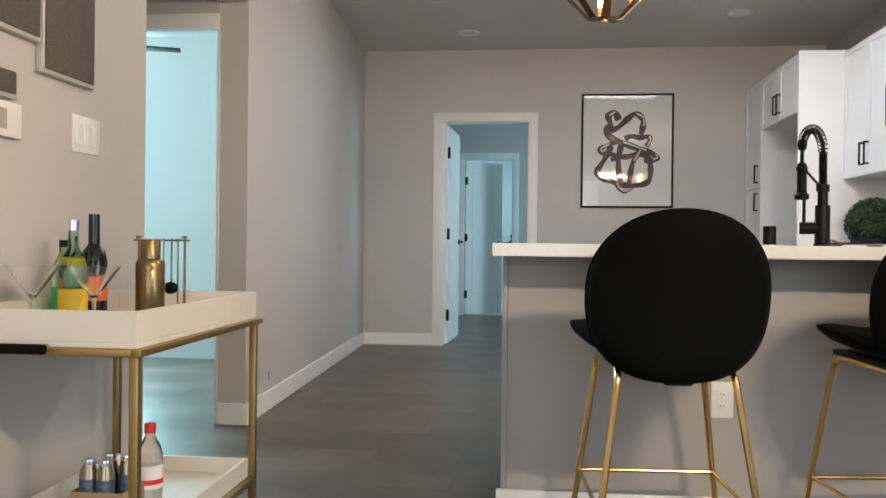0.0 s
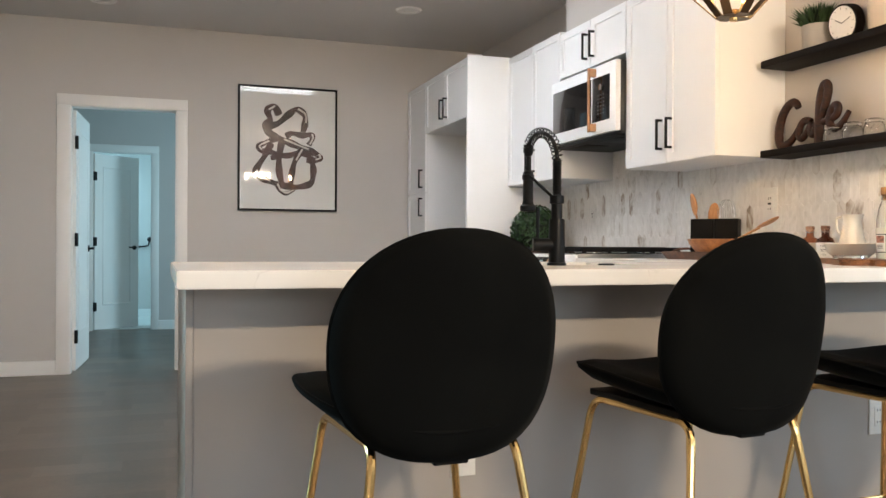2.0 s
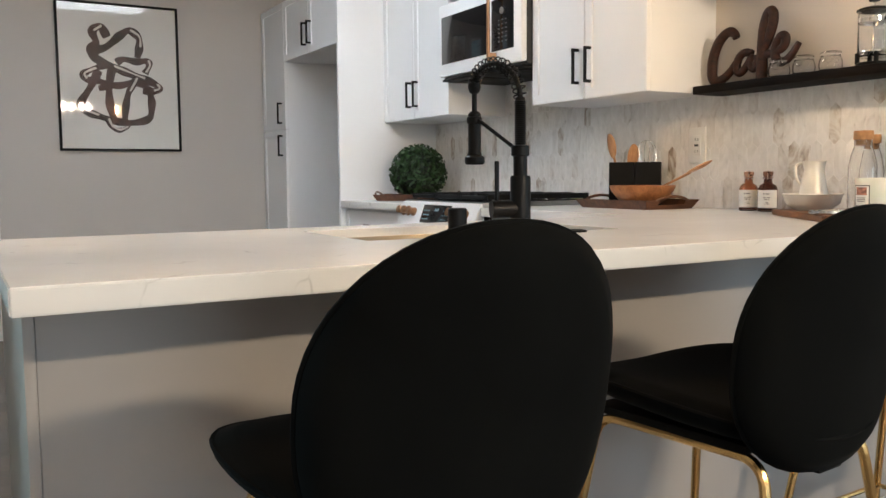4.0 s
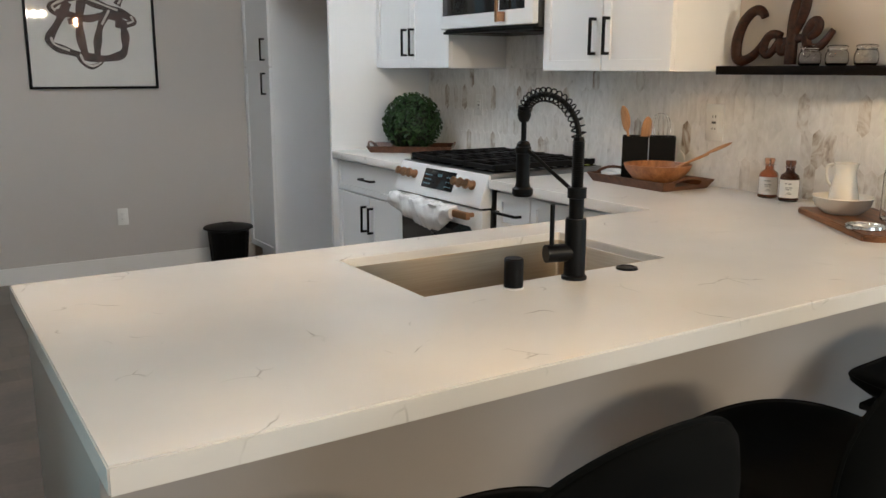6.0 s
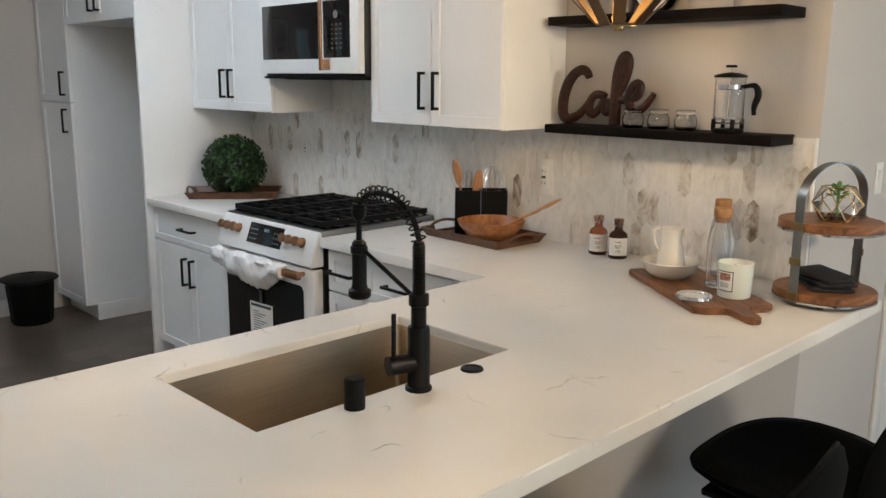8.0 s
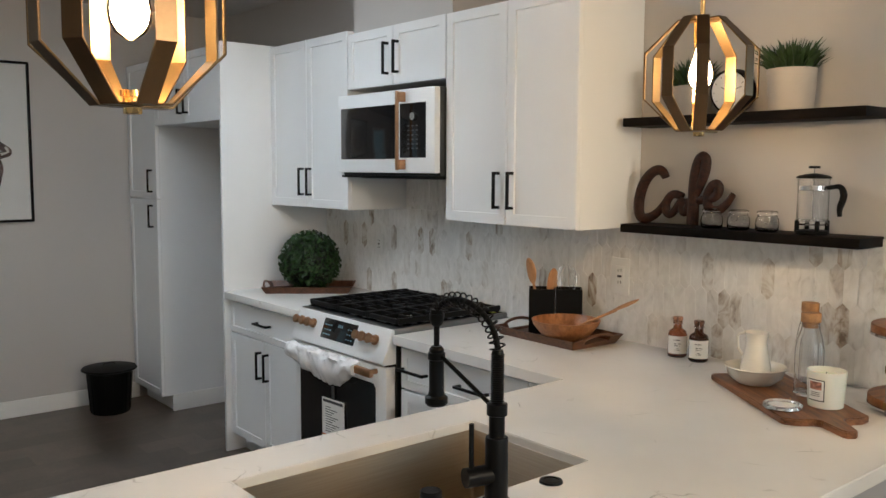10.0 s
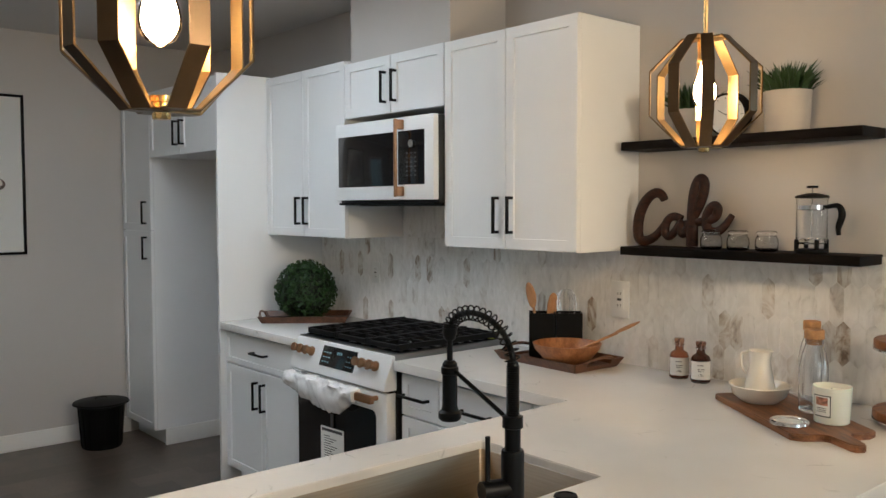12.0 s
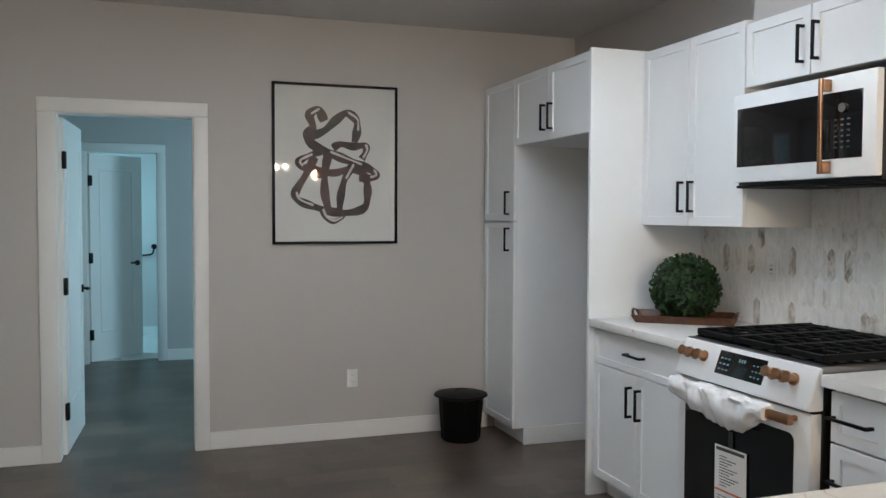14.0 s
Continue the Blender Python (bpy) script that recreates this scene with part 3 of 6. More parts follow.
front(cb, "door", 0.503, w, 0.108, 0.872)

# ---- peninsula ----
pen = thing("peninsula", pose(0, 2.888, 0), "breakfast bar and end panel in wall paint darkened for shade", "counter")
# front and end panel wear the darkened wall paint in place of shade
part("front_panel", boxm(0.050, 2.668, 0, 0.05, 0.0, 0.884), WALL_SHADED, pen)
part("end_panel", boxm(0.031, 0.049, -0.006, 0.777, 0, 0.884, 0.002), WALL_SHADED, pen, "end panel, paint darkened for shade")
part("back_panel", boxm(0.050, 2.03, 0.742, 0.772, 0.1, 0.884), WHITE, pen)
part("toe_kick", boxm(0.050, 2.03, 0.70, 0.73, 0, 0.1), WHITE, pen)
part("baseboard", boxm(0.016, 2.667, -0.021, -0.007, 0, 0.115, 0.003), TRIM, pen, "white painted baseboard")

# worktops
SX, SY = (0.733, 1.449), (3.117, 3.527)
xs, ys = [0.006, SX[0], SX[1], 1.985, RIGHT - 0.003], [2.655, SY[0], SY[1], 3.682, 4.628]


def slab(xs, ys, keep, z0, z1):
    bm = bmesh.new()
    g = {(i, j): bm.verts.new((x, y, z1)) for i, x in enumerate(xs) for j, y in enumerate(ys)}
    for i in range(len(xs) - 1):
        for j in range(len(ys) - 1):
            if keep(i, j):
                bm.faces.new((g[i, j], g[i + 1, j], g[i + 1, j + 1], g[i, j + 1]))
    for v in [v for v in bm.verts if not v.link_faces]:
        bm.verts.remove(v)
    r = bmesh.ops.extrude_face_region(bm, geom=list(bm.faces))
    for v in r["geom"]:
        if isinstance(v, bmesh.types.BMVert):
            v.co.z = z0
    bmesh.ops.recalc_face_normals(bm, faces=bm.faces)
    es = [e for e in bm.edges if len(e.link_faces) == 2 and e.calc_face_angle(0) > 1]
    bmesh.ops.bevel(bm, geom=es, offset=0.0025, segments=2, affect="EDGES")
    return bm


wt = slab(xs, ys, lambda i, j: (j < 3 and not (i == 1 and j == 1)) or (i == 3), CT - 0.04, CT)
tagged(part("worktop", wt, QUARTZ), "white quartz peninsula worktop with faint grey veins", "worktop")
tagged(part("worktop", boxm(1.985, RIGHT - 0.003, 5.408, 6.222, CT - 0.04, CT, 0.0025), QUARTZ), "white quartz worktop between range and end panel", "worktop")

# undermount sink
sink = thing("sink", pose((SX[0] + SX[1]) / 2, (SY[0] + SY[1]) / 2, CT - 0.021), "undermount brushed steel kitchen sink", "sink")
hw, hd, dep = (SX[1] - SX[0]) / 2 - 0.004, (SY[1] - SY[0]) / 2 - 0.004, 0.25
bm = bmesh.new()
rings = []
for w, d, z, r in ((hw + 0.0035, hd + 0.0035, -0.002, 0.010), (hw + 0.001, hd + 0.001, -0.001, 0.010), (hw, hd, -0.003, 0.010), (hw - 0.004, hd - 0.004, -dep + 0.020, 0.012), (hw - 0.022, hd - 0.022, -dep, 0.02), (0.05, 0.05, -dep - 0.006, 0.05)):
    ring = []
    for cxs, cys, a0 in ((1, 1, 0), (-1, 1, 90), (-1, -1, 180), (1, -1, 270)):
        for k in range(5):
            a = radians(a0 + 22.5 * k)
            ring.append(bm.verts.new((cxs * (w - r) + r * math.cos(a), cys * (d - r) + r * math.sin(a), z)))
    rings.append(ring)
for a, b in zip(rings, rings[1:]):
    for i in range(20):
        bm.faces.new((a[i], a[(i + 1) % 20], b[(i + 1) % 20], b[i]))
bm.faces.new(rings[-1])
part("bowl", bm, STEEL, sink)
part("drain", lathem([(0.0, 0.004), (0.03, 0.004), (0.043, 0.008), (0.047, 0.002), (0.047, 0.0)], 24), CHROME, sink, "steel drain strainer").location = (0, 0, -dep - 0.003)

# ---- bar stools ----


def shell(w, h, t, bend, power=2.35, n=48, rows=9, flat_lo=0.82, power_up=None):
    """An upholstered pad: a rounded outline, thick in the middle and rolled at its rim, bent round a vertical axis."""
    bm = bmesh.new()
    sides = []
    for s in (-1, 1):
        rings = []
        for k in range(rows):
            f = 1 - k / (rows - 1)
            ring = []
            edge = math.sqrt(max(0.0, 1 - f ** 6))
            if f < 1e-6:
                ring = [(0.0, 0.0, edge)]
            else:
                for i in range(n):
                    a = 2 * math.pi * i / n
                    c, sn = math.cos(a), math.sin(a)
                    p = power if sn < 0 else (power_up or power)
                    q = (abs(c) ** p + abs(sn) ** p) ** (-1 / p)
                    x, z = f * q * c * w / 2, f * q * sn * h / 2
                    if z < 0:
                        x *= 1 - (1 - flat_lo) * (z / (h / 2)) ** 2
                    ring.append((x, z, edge))
            out = []
            for x, z, e in ring:
                y = bend * (x / (w / 2)) ** 2 + s * (t / 2) * (0.25 + 0.75 * e)
                out.append(bm.verts.new((x, y, z)))
            rings.append(out)
        sides.append(rings)
        for a, b in zip(rings, rings[1:]):
            for i in range(n):
                j = (i + 1) % n
                bm.faces.new((a[i], a[j], b[j], b[i]) if len(b) > 1 else (a[i], a[j], b[0]))
    a, b = sides[0][0], sides[1][0]
    for i in range(n):
        bm.faces.new((a[i], a[(i + 1) % n], b[(i + 1) % n], b[i]))
    return bm


def stool(m):
    root = thing("bar_stool", m, "black velvet bar stool with a rounded back and gold legs", "bar stool", "stools at the breakfast bar")
    bk = part("backrest", shell(0.468, 0.443, 0.05, 0.055, power=2.75, flat_lo=0.97, power_up=2.12), VELVET, root, sharp=80)
    bk.matrix_local = pose(0, -0.245, 0.791, 8, 0, 0)
    # seam piping round the back
    pts = []
    for i in range(56):
        a = 2 * math.pi * i / 56
        c, sn = math.cos(a), math.sin(a)
        p = 2.75 if sn < 0 else 2.12
        q = (abs(c) ** p + abs(sn) ** p) ** (-1 / p)
        x, z = q * c * 0.234, q * sn * 0.2215
        if z < 0:
            x *= 1 - 0.03 * (z / 0.2215) ** 2
        pts.append((x, 0.055 * (x / 0.234) ** 2 + 0.004, z))
    part("piping", tubem(pts, 0.0045, 6, True), VELVET, bk)
    st = part("seat", shell(0.50, 0.49, 0.056, -0.045, power=2.5, flat_lo=0.9), VELVET, root, sharp=80)
    st.matrix_local = pose(0, 0.0, 0.645, 90 + 184, 0, 0)
    # seam piping round the seat
    pts = []
    for i in range(56):
        a = 2 * math.pi * i / 56
        c, sn = math.cos(a), math.sin(a)
        q = (abs(c) ** 2.5 + abs(sn) ** 2.5) ** (-1 / 2.5)
        x, z = q * c * 0.25, q * sn * 0.245
        if z < 0:
            x *= 1 - 0.1 * (z / 0.245) ** 2
        pts.append((x, -0.045 * (x / 0.25) ** 2 - 0.004, z))
    part("piping", tubem(pts, 0.0045, 6, True), VELVET, st)
    part("bracket", boxm(-0.036, 0.036, -0.216, -0.18, 0.563, 0.604, 0.004), DARKPLASTIC, root)
    part("under_plate", boxm(-0.16, 0.16, -0.16, 0.18, 0.605, 0.622, 0.004), DARKPLASTIC, root)
    for sx in (-1, 1):
        bm = tubem(rounded([(sx * 0.232, -0.27, 0.0), (sx * 0.147, -0.185, 0.60), (sx * 0.155, 0.17, 0.60), (sx * 0.232, 0.245, 0.0)], 0.05), 0.0095, 10)
        part("leg_loop", bm, BRASS, root, "polished gold tubular leg pair")
        part("side_rung", tubem([(sx * 0.199, -0.238, 0.232), (sx * 0.201, 0.213, 0.232)], 0.0065, 8), BRASS, root)
        for y in (-0.27, 0.245):
            part("foot", lathem([(0, 0.0), (0.012, 0.0), (0.012, 0.008), (0, 0.008)], 12), DARKPLASTIC, root).location = (sx * 0.232, y, 0)
    part("footrest", tubem([(-0.201, 0.213, 0.232), (0.201, 0.213, 0.232)], 0.0065, 8), BRASS, root)
    return root


st = stool(pose(0.490, 2.512, 0, 0, 0, 3))
copy_thing(st, pose(1.19, 2.53, 0, 0, 0, 6))
copy_thing(st, pose(1.86, 2.535, 0, 0, 0, 3))

# ---- pendant lamps ----


def band_loop(r0, zr, width, t=0.003):
    """An octagonal closed loop of flat strip, upright, round the lamp's axis; outside and inside skins apart."""
    pr = [(r0 * 0.42, zr), (r0, zr * 0.42), (r0, -zr * 0.42), (r0 * 0.42, -zr)]
    pr = pr + [(-x, z) for x, z in pr[::-1]]
    n = len(pr)
    skins = []
    for k0, k1 in ((1.0, 1.0 - t / r0 / 2), (1.0 - t / r0 / 2 - 0.0006, 1.0 - t / r0 * 1.1)):
        bm = bmesh.new()
        rows = [[bm.verts.new((x * k, s, z * k)) for k, s in ((k0, -width / 2), (k0, width / 2), (k1, width / 2), (k1, -width / 2))] for x, z in pr]
        for i in range(n):
            a, b = rows[i], rows[(i + 1) % n]
            for j in range(4):
                bm.faces.new((a[j], a[(j + 1) % 4], b[(j + 1) % 4], b[j]))
        skins.append(bm)
    return skins


def pendant(x, y, low, turns):
    """A lamp whose four folding loops stand at the given turns; low is the height of their lowest edge."""
    root = thing("pendant_lamp", pose(x, y, CEILING), "geometric octagonal brass and bronze pendant lamp, lit", "pendant lamp", "pendants over the breakfast bar")
    zr = 0.132
    zc = low + zr - CEILING
    part("canopy", lathem([(0, 0), (0.06, 0), (0.06, -0.018), (0.052, -0.024), (0, -0.024)], 32), BRASS, root)
    part("rod", tubem([(0, 0, -0.02), (0, 0, zc + 0.10)], 0.006, 10), BRASS, root)
    for k, turn in enumerate(turns):
        o, i = band_loop(0.133 - 0.0012 * k, zr - 0.0012 * k, 0.028)
        for bm in (o, i):
            bmesh.ops.transform(bm, matrix=Matrix.Translation((0, 0, zc)) @ pose(0, 0, 0, 0, 0, turn), verts=bm.verts)
        b = part("band", o, BRONZE, root, "dark bronze outer strip", sharp=20)
        part("inner_skin", i, BRUSHED, b, "brushed gold inner face", sharp=20)
    part("finial", lathem([(0, -0.142), (0.012, -0.141), (0.013, -0.139), (0.013, -0.118), (0.017, -0.117), (0.017, -0.108), (0, -0.108)], 20), BRASS, root).location = (0, 0, zc)
    part("socket", lathem([(0, 0.127), (0.018, 0.127), (0.018, 0.078), (0.015, 0.073), (0, 0.073)], 20), BRASS, root).location = (0, 0, zc)
    bulb = part("bulb", lathem([(0.0125, 0.074), (0.0135, 0.062), (0.019, 0.042), (0.028, 0.018), (0.0305, 0.002), (0.029, -0.014), (0.021, -0.029), (0.010, -0.0355), (0.0045, -0.039), (0, -0.0395)], 28), BULB_GLASS, root, "clear glass bulb", sharp=80)
    bulb.location = (0, 0, zc)
    part("filament", lathem([(0, 0.068), (0.008, 0.066), (0.0145, 0.042), (0.0235, 0.018), (0.026, 0.002), (0.0235, -0.012), (0.014, -0.022), (0, -0.025)], 24), BULB, bulb, "glowing filament cluster", sharp=80)
    return root


PENDANTS = ((0.367, 3.046, 1.698, (9, 39, 90, 159)), (1.680, 2.997, 1.704, (1, 35, 87, 123)))
for x, y, low, turns in PENDANTS:
    pendant(x, y, low, turns)

# ---- range and microwave; local x along the wall, local -y is the front ----
rng = thing("range", pose(1.985, 5.402, 0, 0, 0, -90), "white slide-in gas range with black grates and bronze knobs", "stove")
RW = 0.762
part("body", boxm(0.004, RW - 0.004, 0.03, RIGHT - 1.985 - 0.004, 0.04, 0.895), plain("range_side", (0.02, 0.02, 0.02), 0.5), rng)
part("toe_panel", boxm(0.02, RW - 0.02, 0.06, 0.10, 0, 0.05), DARKPLASTIC, rng)
part("storage_drawer", boxm(0.006, RW - 0.006, -0.005, 0.03, 0.05, 0.205, 0.006), WHITE, rng)
# sloping control panel
bm = bmesh.new()
prof = [(0.03, 0.795), (-0.035, 0.795), (-0.038, 0.81), (0.01, 0.940), (0.03, 0.944)]
lo = [bm.verts.new((0.002, y, z)) for y, z in prof]
hi = [bm.verts.new((RW - 0.002, y, z)) for y, z in prof]
bm.faces.new(lo)
bm.faces.new(hi[::-1])
for i in range(5):
    bm.faces.new((lo[i], lo[(i + 1) % 5], hi[(i + 1) % 5], hi[i]))
bmesh.ops.bevel(bm, geom=list(bm.edges), offset=0.003, segments=2, affect="EDGES")
ctl = part("control_panel", bm, WHITE, rng)
slope = math.degrees(math.atan2(0.048, 0.128))
pm = pose(0, -0.014, 0.875, -slope, 0, 0)


def on_panel(x, z):
    return pm @ pose(x, 0, z)


d = part("display", boxm(-0.135, 0.135, -0.003, 0.002, -0.047, 0.047, 0.002), BLACKGLASS, ctl, "black glass touch display")
d.matrix_local = on_panel(RW / 2, 0.008)
LCD = glow("display_segments", (0.25, 0.42, 0.50), 0.005)
bm = bmesh.new()
for i in range(3):
    for j in range(3):
        box(bm, -0.118 + i * 0.022, -0.106 + i * 0.022, -0.0042, -0.0035, -0.03 + j * 0.022, -0.024 + j * 0.022)
        box(bm, 0.07 + i * 0.02, 0.078 + i * 0.02, -0.0042, -0.0035, -0.03 + j * 0.022, -0.025 + j * 0.022)
for k in (0, 1, 2):
    box(bm, -0.012 + 0.014 * k, -0.004 + 0.014 * k, -0.0042, -0.0035, 0.015, 0.028)
tagged(part("display_marks", bm, LCD, d), kind="stuff")
for x in (0.052, 0.105, 0.158, RW - 0.205, RW - 0.152, RW - 0.099):
    kb = part("knob", tube(tube(tubem([(0, 0, 0), (0, -0.007, 0)], 0.0245, 24), [(0, -0.007, 0), (0, -0.034, 0)], 0.0185, 20), [(0, -0.034, 0), (0, -0.036, 0), (0, -0.045, 0), (0, -0.047, 0)], 0.0215, 24, rs=[0.020, 0.0218, 0.0218, 0.020]), COPPER, ctl, "brushed bronze knob")
    kb.matrix_local = on_panel(x, 0.014) @ Matrix.Scale(0.92, 4)
    bm = bmesh.new()
    box(bm, -0.002, 0.002, -0.0008, 0.002, 0.027, 0.036)
    part("knob_mark", bm, INK, ctl).matrix_local = on_panel(x, 0.0)
# oven door
od = part("oven_door", boxm(0.006, RW - 0.006, -0.022, 0.028, 0.21, 0.785, 0.006), WHITE, rng)
part("door_gap", boxm(0.004, RW - 0.004, -0.012, 0.028, 0.786, 0.794), DARKPLASTIC, rng)
bm = bmesh.new()
wpts = []
for cx, cz, a0 in ((RW - 0.11, 0.672, 0), (0.085, 0.672, 90), (0.085, 0.285, 180), (RW - 0.11, 0.285, 270)):
    for k in range(6):
        a = radians(a0 + 18 * k)
        wpts.append((cx + 0.03 * math.cos(a), cz + 0.03 * math.sin(a)))
fr = [bm.verts.new((x, -0.0245, z)) for x, z in wpts]
bk = [bm.verts.new((x, -0.020, z)) for x, z in wpts]
bm.faces.new(fr)
for i in range(len(fr)):
    bm.faces.new((fr[i], fr[(i + 1) % len(fr)], bk[(i + 1) % len(fr)], bk[i]))
part("oven_window", bm, BLACKGLASS, od, "black glass oven window")
hb = part("oven_handle", tube(tube(boxm(0.045, RW - 0.045, -0.080, -0.056, 0.742, 0.776, 0.006), [(0.075, -0.018, 0.759), (0.075, -0.058, 0.759)], 0.011, 10), [(RW - 0.075, -0.018, 0.759), (RW - 0.075, -0.058, 0.759)], 0.011, 10), COPPER, od, "bronze oven door handle")
# crumpled plastic wrap on the handle
bm = bmesh.new()
ring = []
N, K = 64, 22
for i in range(N):
    u = i / (N - 1)
    x = 0.03 + u * (RW - 0.19)
    row = []
    sag = 0.052 * math.sin(math.pi * min(1, u * 1.08)) + 0.03 * math.exp(-((u - 0.72) / 0.16) ** 2)
    for k in range(K):
        a = 2 * math.pi * k / K
        nz = noise.noise((x * 15, math.cos(a) * 1.6, math.sin(a) * 1.6)) * 0.012 + noise.noise((x * 42, math.cos(a) * 3, math.sin(a) * 3)) * 0.006
        nz += 0.006 * abs(noise.noise((x * 28 + math.sin(a) * 1.5, 3.3, math.cos(a))))
        ry, rz = 0.027 + nz * 1.2, 0.030 + nz * 1.2 + (sag * 1.15 if math.sin(a) < 0 else 0)
        row.append(bm.verts.new((x, -0.068 + ry * math.cos(a), 0.759 + rz * math.sin(a))))
    ring.append(row)
for a, b in zip(ring, ring[1:]):
    for k in range(K):
        bm.faces.new((a[k], a[(k + 1) % K], b[(k + 1) % K], b[k]))
bm.faces.new(ring[0])
bm.faces.new(ring[-1])
WRAP = plain("plastic_wrap", (0.84, 0.84, 0.85), 0.22, var=0.03, scale=20, bump=0.2)
part("plastic_wrap", bm, WRAP, od, "crumpled white protective plastic", sharp=60)
# hang tag
tag = part("energy_tag", boxm(-0.062, 0.062, -0.002, 0.0, -0.20, 0.0), PAPER, od, "white printed paper tag")
tag.matrix_local = pose(RW / 2 - 0.025, -0.030, 0.565, -1, -2, 0) @ Matrix.Diagonal((1.5, 1, 1.25, 1))
bm = boxm(-0.055, 0.055, -0.0032, -0.0021, -0.016, -0.006)
for i in range(11):
    box(bm, -0.042, -0.042 + 0.03 + 0.05 * ((i * 37) % 10) / 10, -0.0032, -0.0021, -0.034 - i * 0.009, -0.0315 - i * 0.009)
for i in range(4):
    box(bm, -0.05, -0.05 + 0.05 + 0.04 * ((i * 53) % 10) / 10, -0.0032, -0.0021, -0.157 - i * 0.009, -0.155 - i * 0.009)
tagged(part("print", bm, INK, tag), kind="stuff")
part("stripe", boxm(-0.062, 0.062, -0.0033, -0.0021, -0.142, -0.136), plain("orange_print", (0.55, 0.16, 0.06), 0.6), tag)
part("hanger", boxm(-0.008, 0.008, -0.002, 0.0, 0.0, 0.05), plain("clear_strip", (0.06, 0.06, 0.06), 0.3), tag)
# cooktop
part("cooktop", boxm(0.0, RW, 0.02, RIGHT - 1.985 - 0.006, 0.918, 0.947, 0.004), plain("cooktop_steel", (0.30, 0.30, 0.30), 0.3, 1.0, var=0.06), rng, "steel cooktop edge")
part("cooktop_well", boxm(0.012, RW - 0.012, 0.05, 0.655, 0.9475, 0.951, 0.002), BLACKGLASS, rng, "black cooktop")
for bx, by, r in ((0.16, 0.20, 0.05), (0.16, 0.49, 0.042), (0.38, 0.345, 0.055), (0.60, 0.20, 0.042), (0.60, 0.49, 0.05)):
    b = part("burner", lathem([(0, 0.018), (r * 0.8, 0.018), (r * 0.85, 0.012), (r, 0.010), (r, 0.0), (0, 0.0)], 24), CHROME, rng, "burner with a black cap")
    b.location = (bx, by, 0.951)
    part("burner_cap", lathem([(0, 0.026), (r * 0.62, 0.026), (r * 0.68, 0.022), (r * 0.68, 0.018), (0, 0.018)], 24), IRON, b)
for g in range(3):
    x0 = 0.016 + g * 0.2435
    x1 = x0 + 0.241
    bm = bmesh.new()
    for x in (x0, x1 - 0.016):
        box(bm, x, x + 0.016, 0.055, 0.65, 0.957, 0.982, 0.003, 1)
    for y in (0.055, 0.634):
        box(bm, x0 + 0.016, x1 - 0.016, y, y + 0.016, 0.957, 0.978, 0.003, 1)
    for i in range(1, 8):
        y = 0.055 + i * 0.0733
        box(bm, x0 + 0.016, x0 + 0.098, y - 0.006, y + 0.006, 0.96, 0.984, 0.003, 1)
        box(bm, x1 - 0.098, x1 - 0.016, y - 0.006, y + 0.006, 0.96, 0.984, 0.003, 1)
    box(bm, (x0 + x1) / 2 - 0.006, (x0 + x1) / 2 + 0.006, 0.071, 0.634, 0.962, 0.984, 0.003, 1)
    for x in (x0 + 0.008, x1 - 0.008):
        for y in (0.07, 0.63):
            box(bm, x - 0.007, x + 0.007, y - 0.008, y + 0.008, 0.951, 0.96)
    part("grate", bm, IRON, rng, "cast-iron grate")
part("sticker", boxm(RW - 0.1, RW - 0.02, 0.60, 0.645, 0.9515, 0.9525), plain("yellow_sticker", (0.65, 0.70, 0.10), 0.5), rng)
# dark gap and filler beside the range
tagged(part("filler_strip", boxm(2.03, 2.6, 4.617, 4.637, 0.0, 0.884), DARKPLASTIC), "black gap filler strip beside the range", "filler strip")

mw = thing("microwave", pose(2.245, 5.421, 1.585, 0, 0, -90), "white over-range microwave with a black window and bronze handle", "microwave")
MW, MH = 0.760, 0.385
part("body", boxm(0.001, MW - 0.001, 0.02, RIGHT - 2.245 - 0.004, 0, MH, 0.003), plain("microwave_case", (0.012, 0.012, 0.012), 0.45), mw, "dark metal case")
md = part("door", boxm(0.0, MW, -0.012, 0.02, 0.012, MH, 0.005), WHITE, mw)
part("window", boxm(0.028, 0.498, -0.0145, -0.008, 0.076, 0.322, 0.002), BLACKGLASS, md, "black glass window")
cp = part("keypad", boxm(0.512, 0.70, -0.0145, -0.008, 0.080, 0.322, 0.002), BLACKGLASS, md, "black keypad with a round dial")
part("dial", tubem([(0.615, -0.0145, 0.262), (0.615, -0.024, 0.262)], 0.017, 20), CHROME, cp, "small steel dial")
bm = bmesh.new()
for i in range(3):
    for j in range(6):
        box(bm, 0.572 + i * 0.03, 0.586 + i * 0.03, -0.0156, -0.0146, 0.118 + j * 0.02, 0.124 + j * 0.02)
tagged(part("key_print", bm, plain("pale_print", (0.07, 0.07, 0.07), 0.5), cp), kind="stuff")
bm = boxm(0.533, 0.551, -0.058, -0.046, 0.025, 0.375, 0.004)
for z in (0.05, 0.35):
    box(bm, 0.530, 0.554, -0.048, -0.011, z - 0.022, z + 0.022, 0.003)
part("handle", bm, COPPER, md, "brushed bronze bar handle")
bm = boxm(0.01, MW - 0.01, 0.0, 0.40, -0.012, 0.0, 0.003)
for i in range(2):
    box(bm, 0.10 + i * 0.36, 0.32 + i * 0.36, 0.06, 0.20, -0.016, -0.010, 0.002)
part("vent_base", bm, DARKPLASTIC, mw, "dark vented underside")

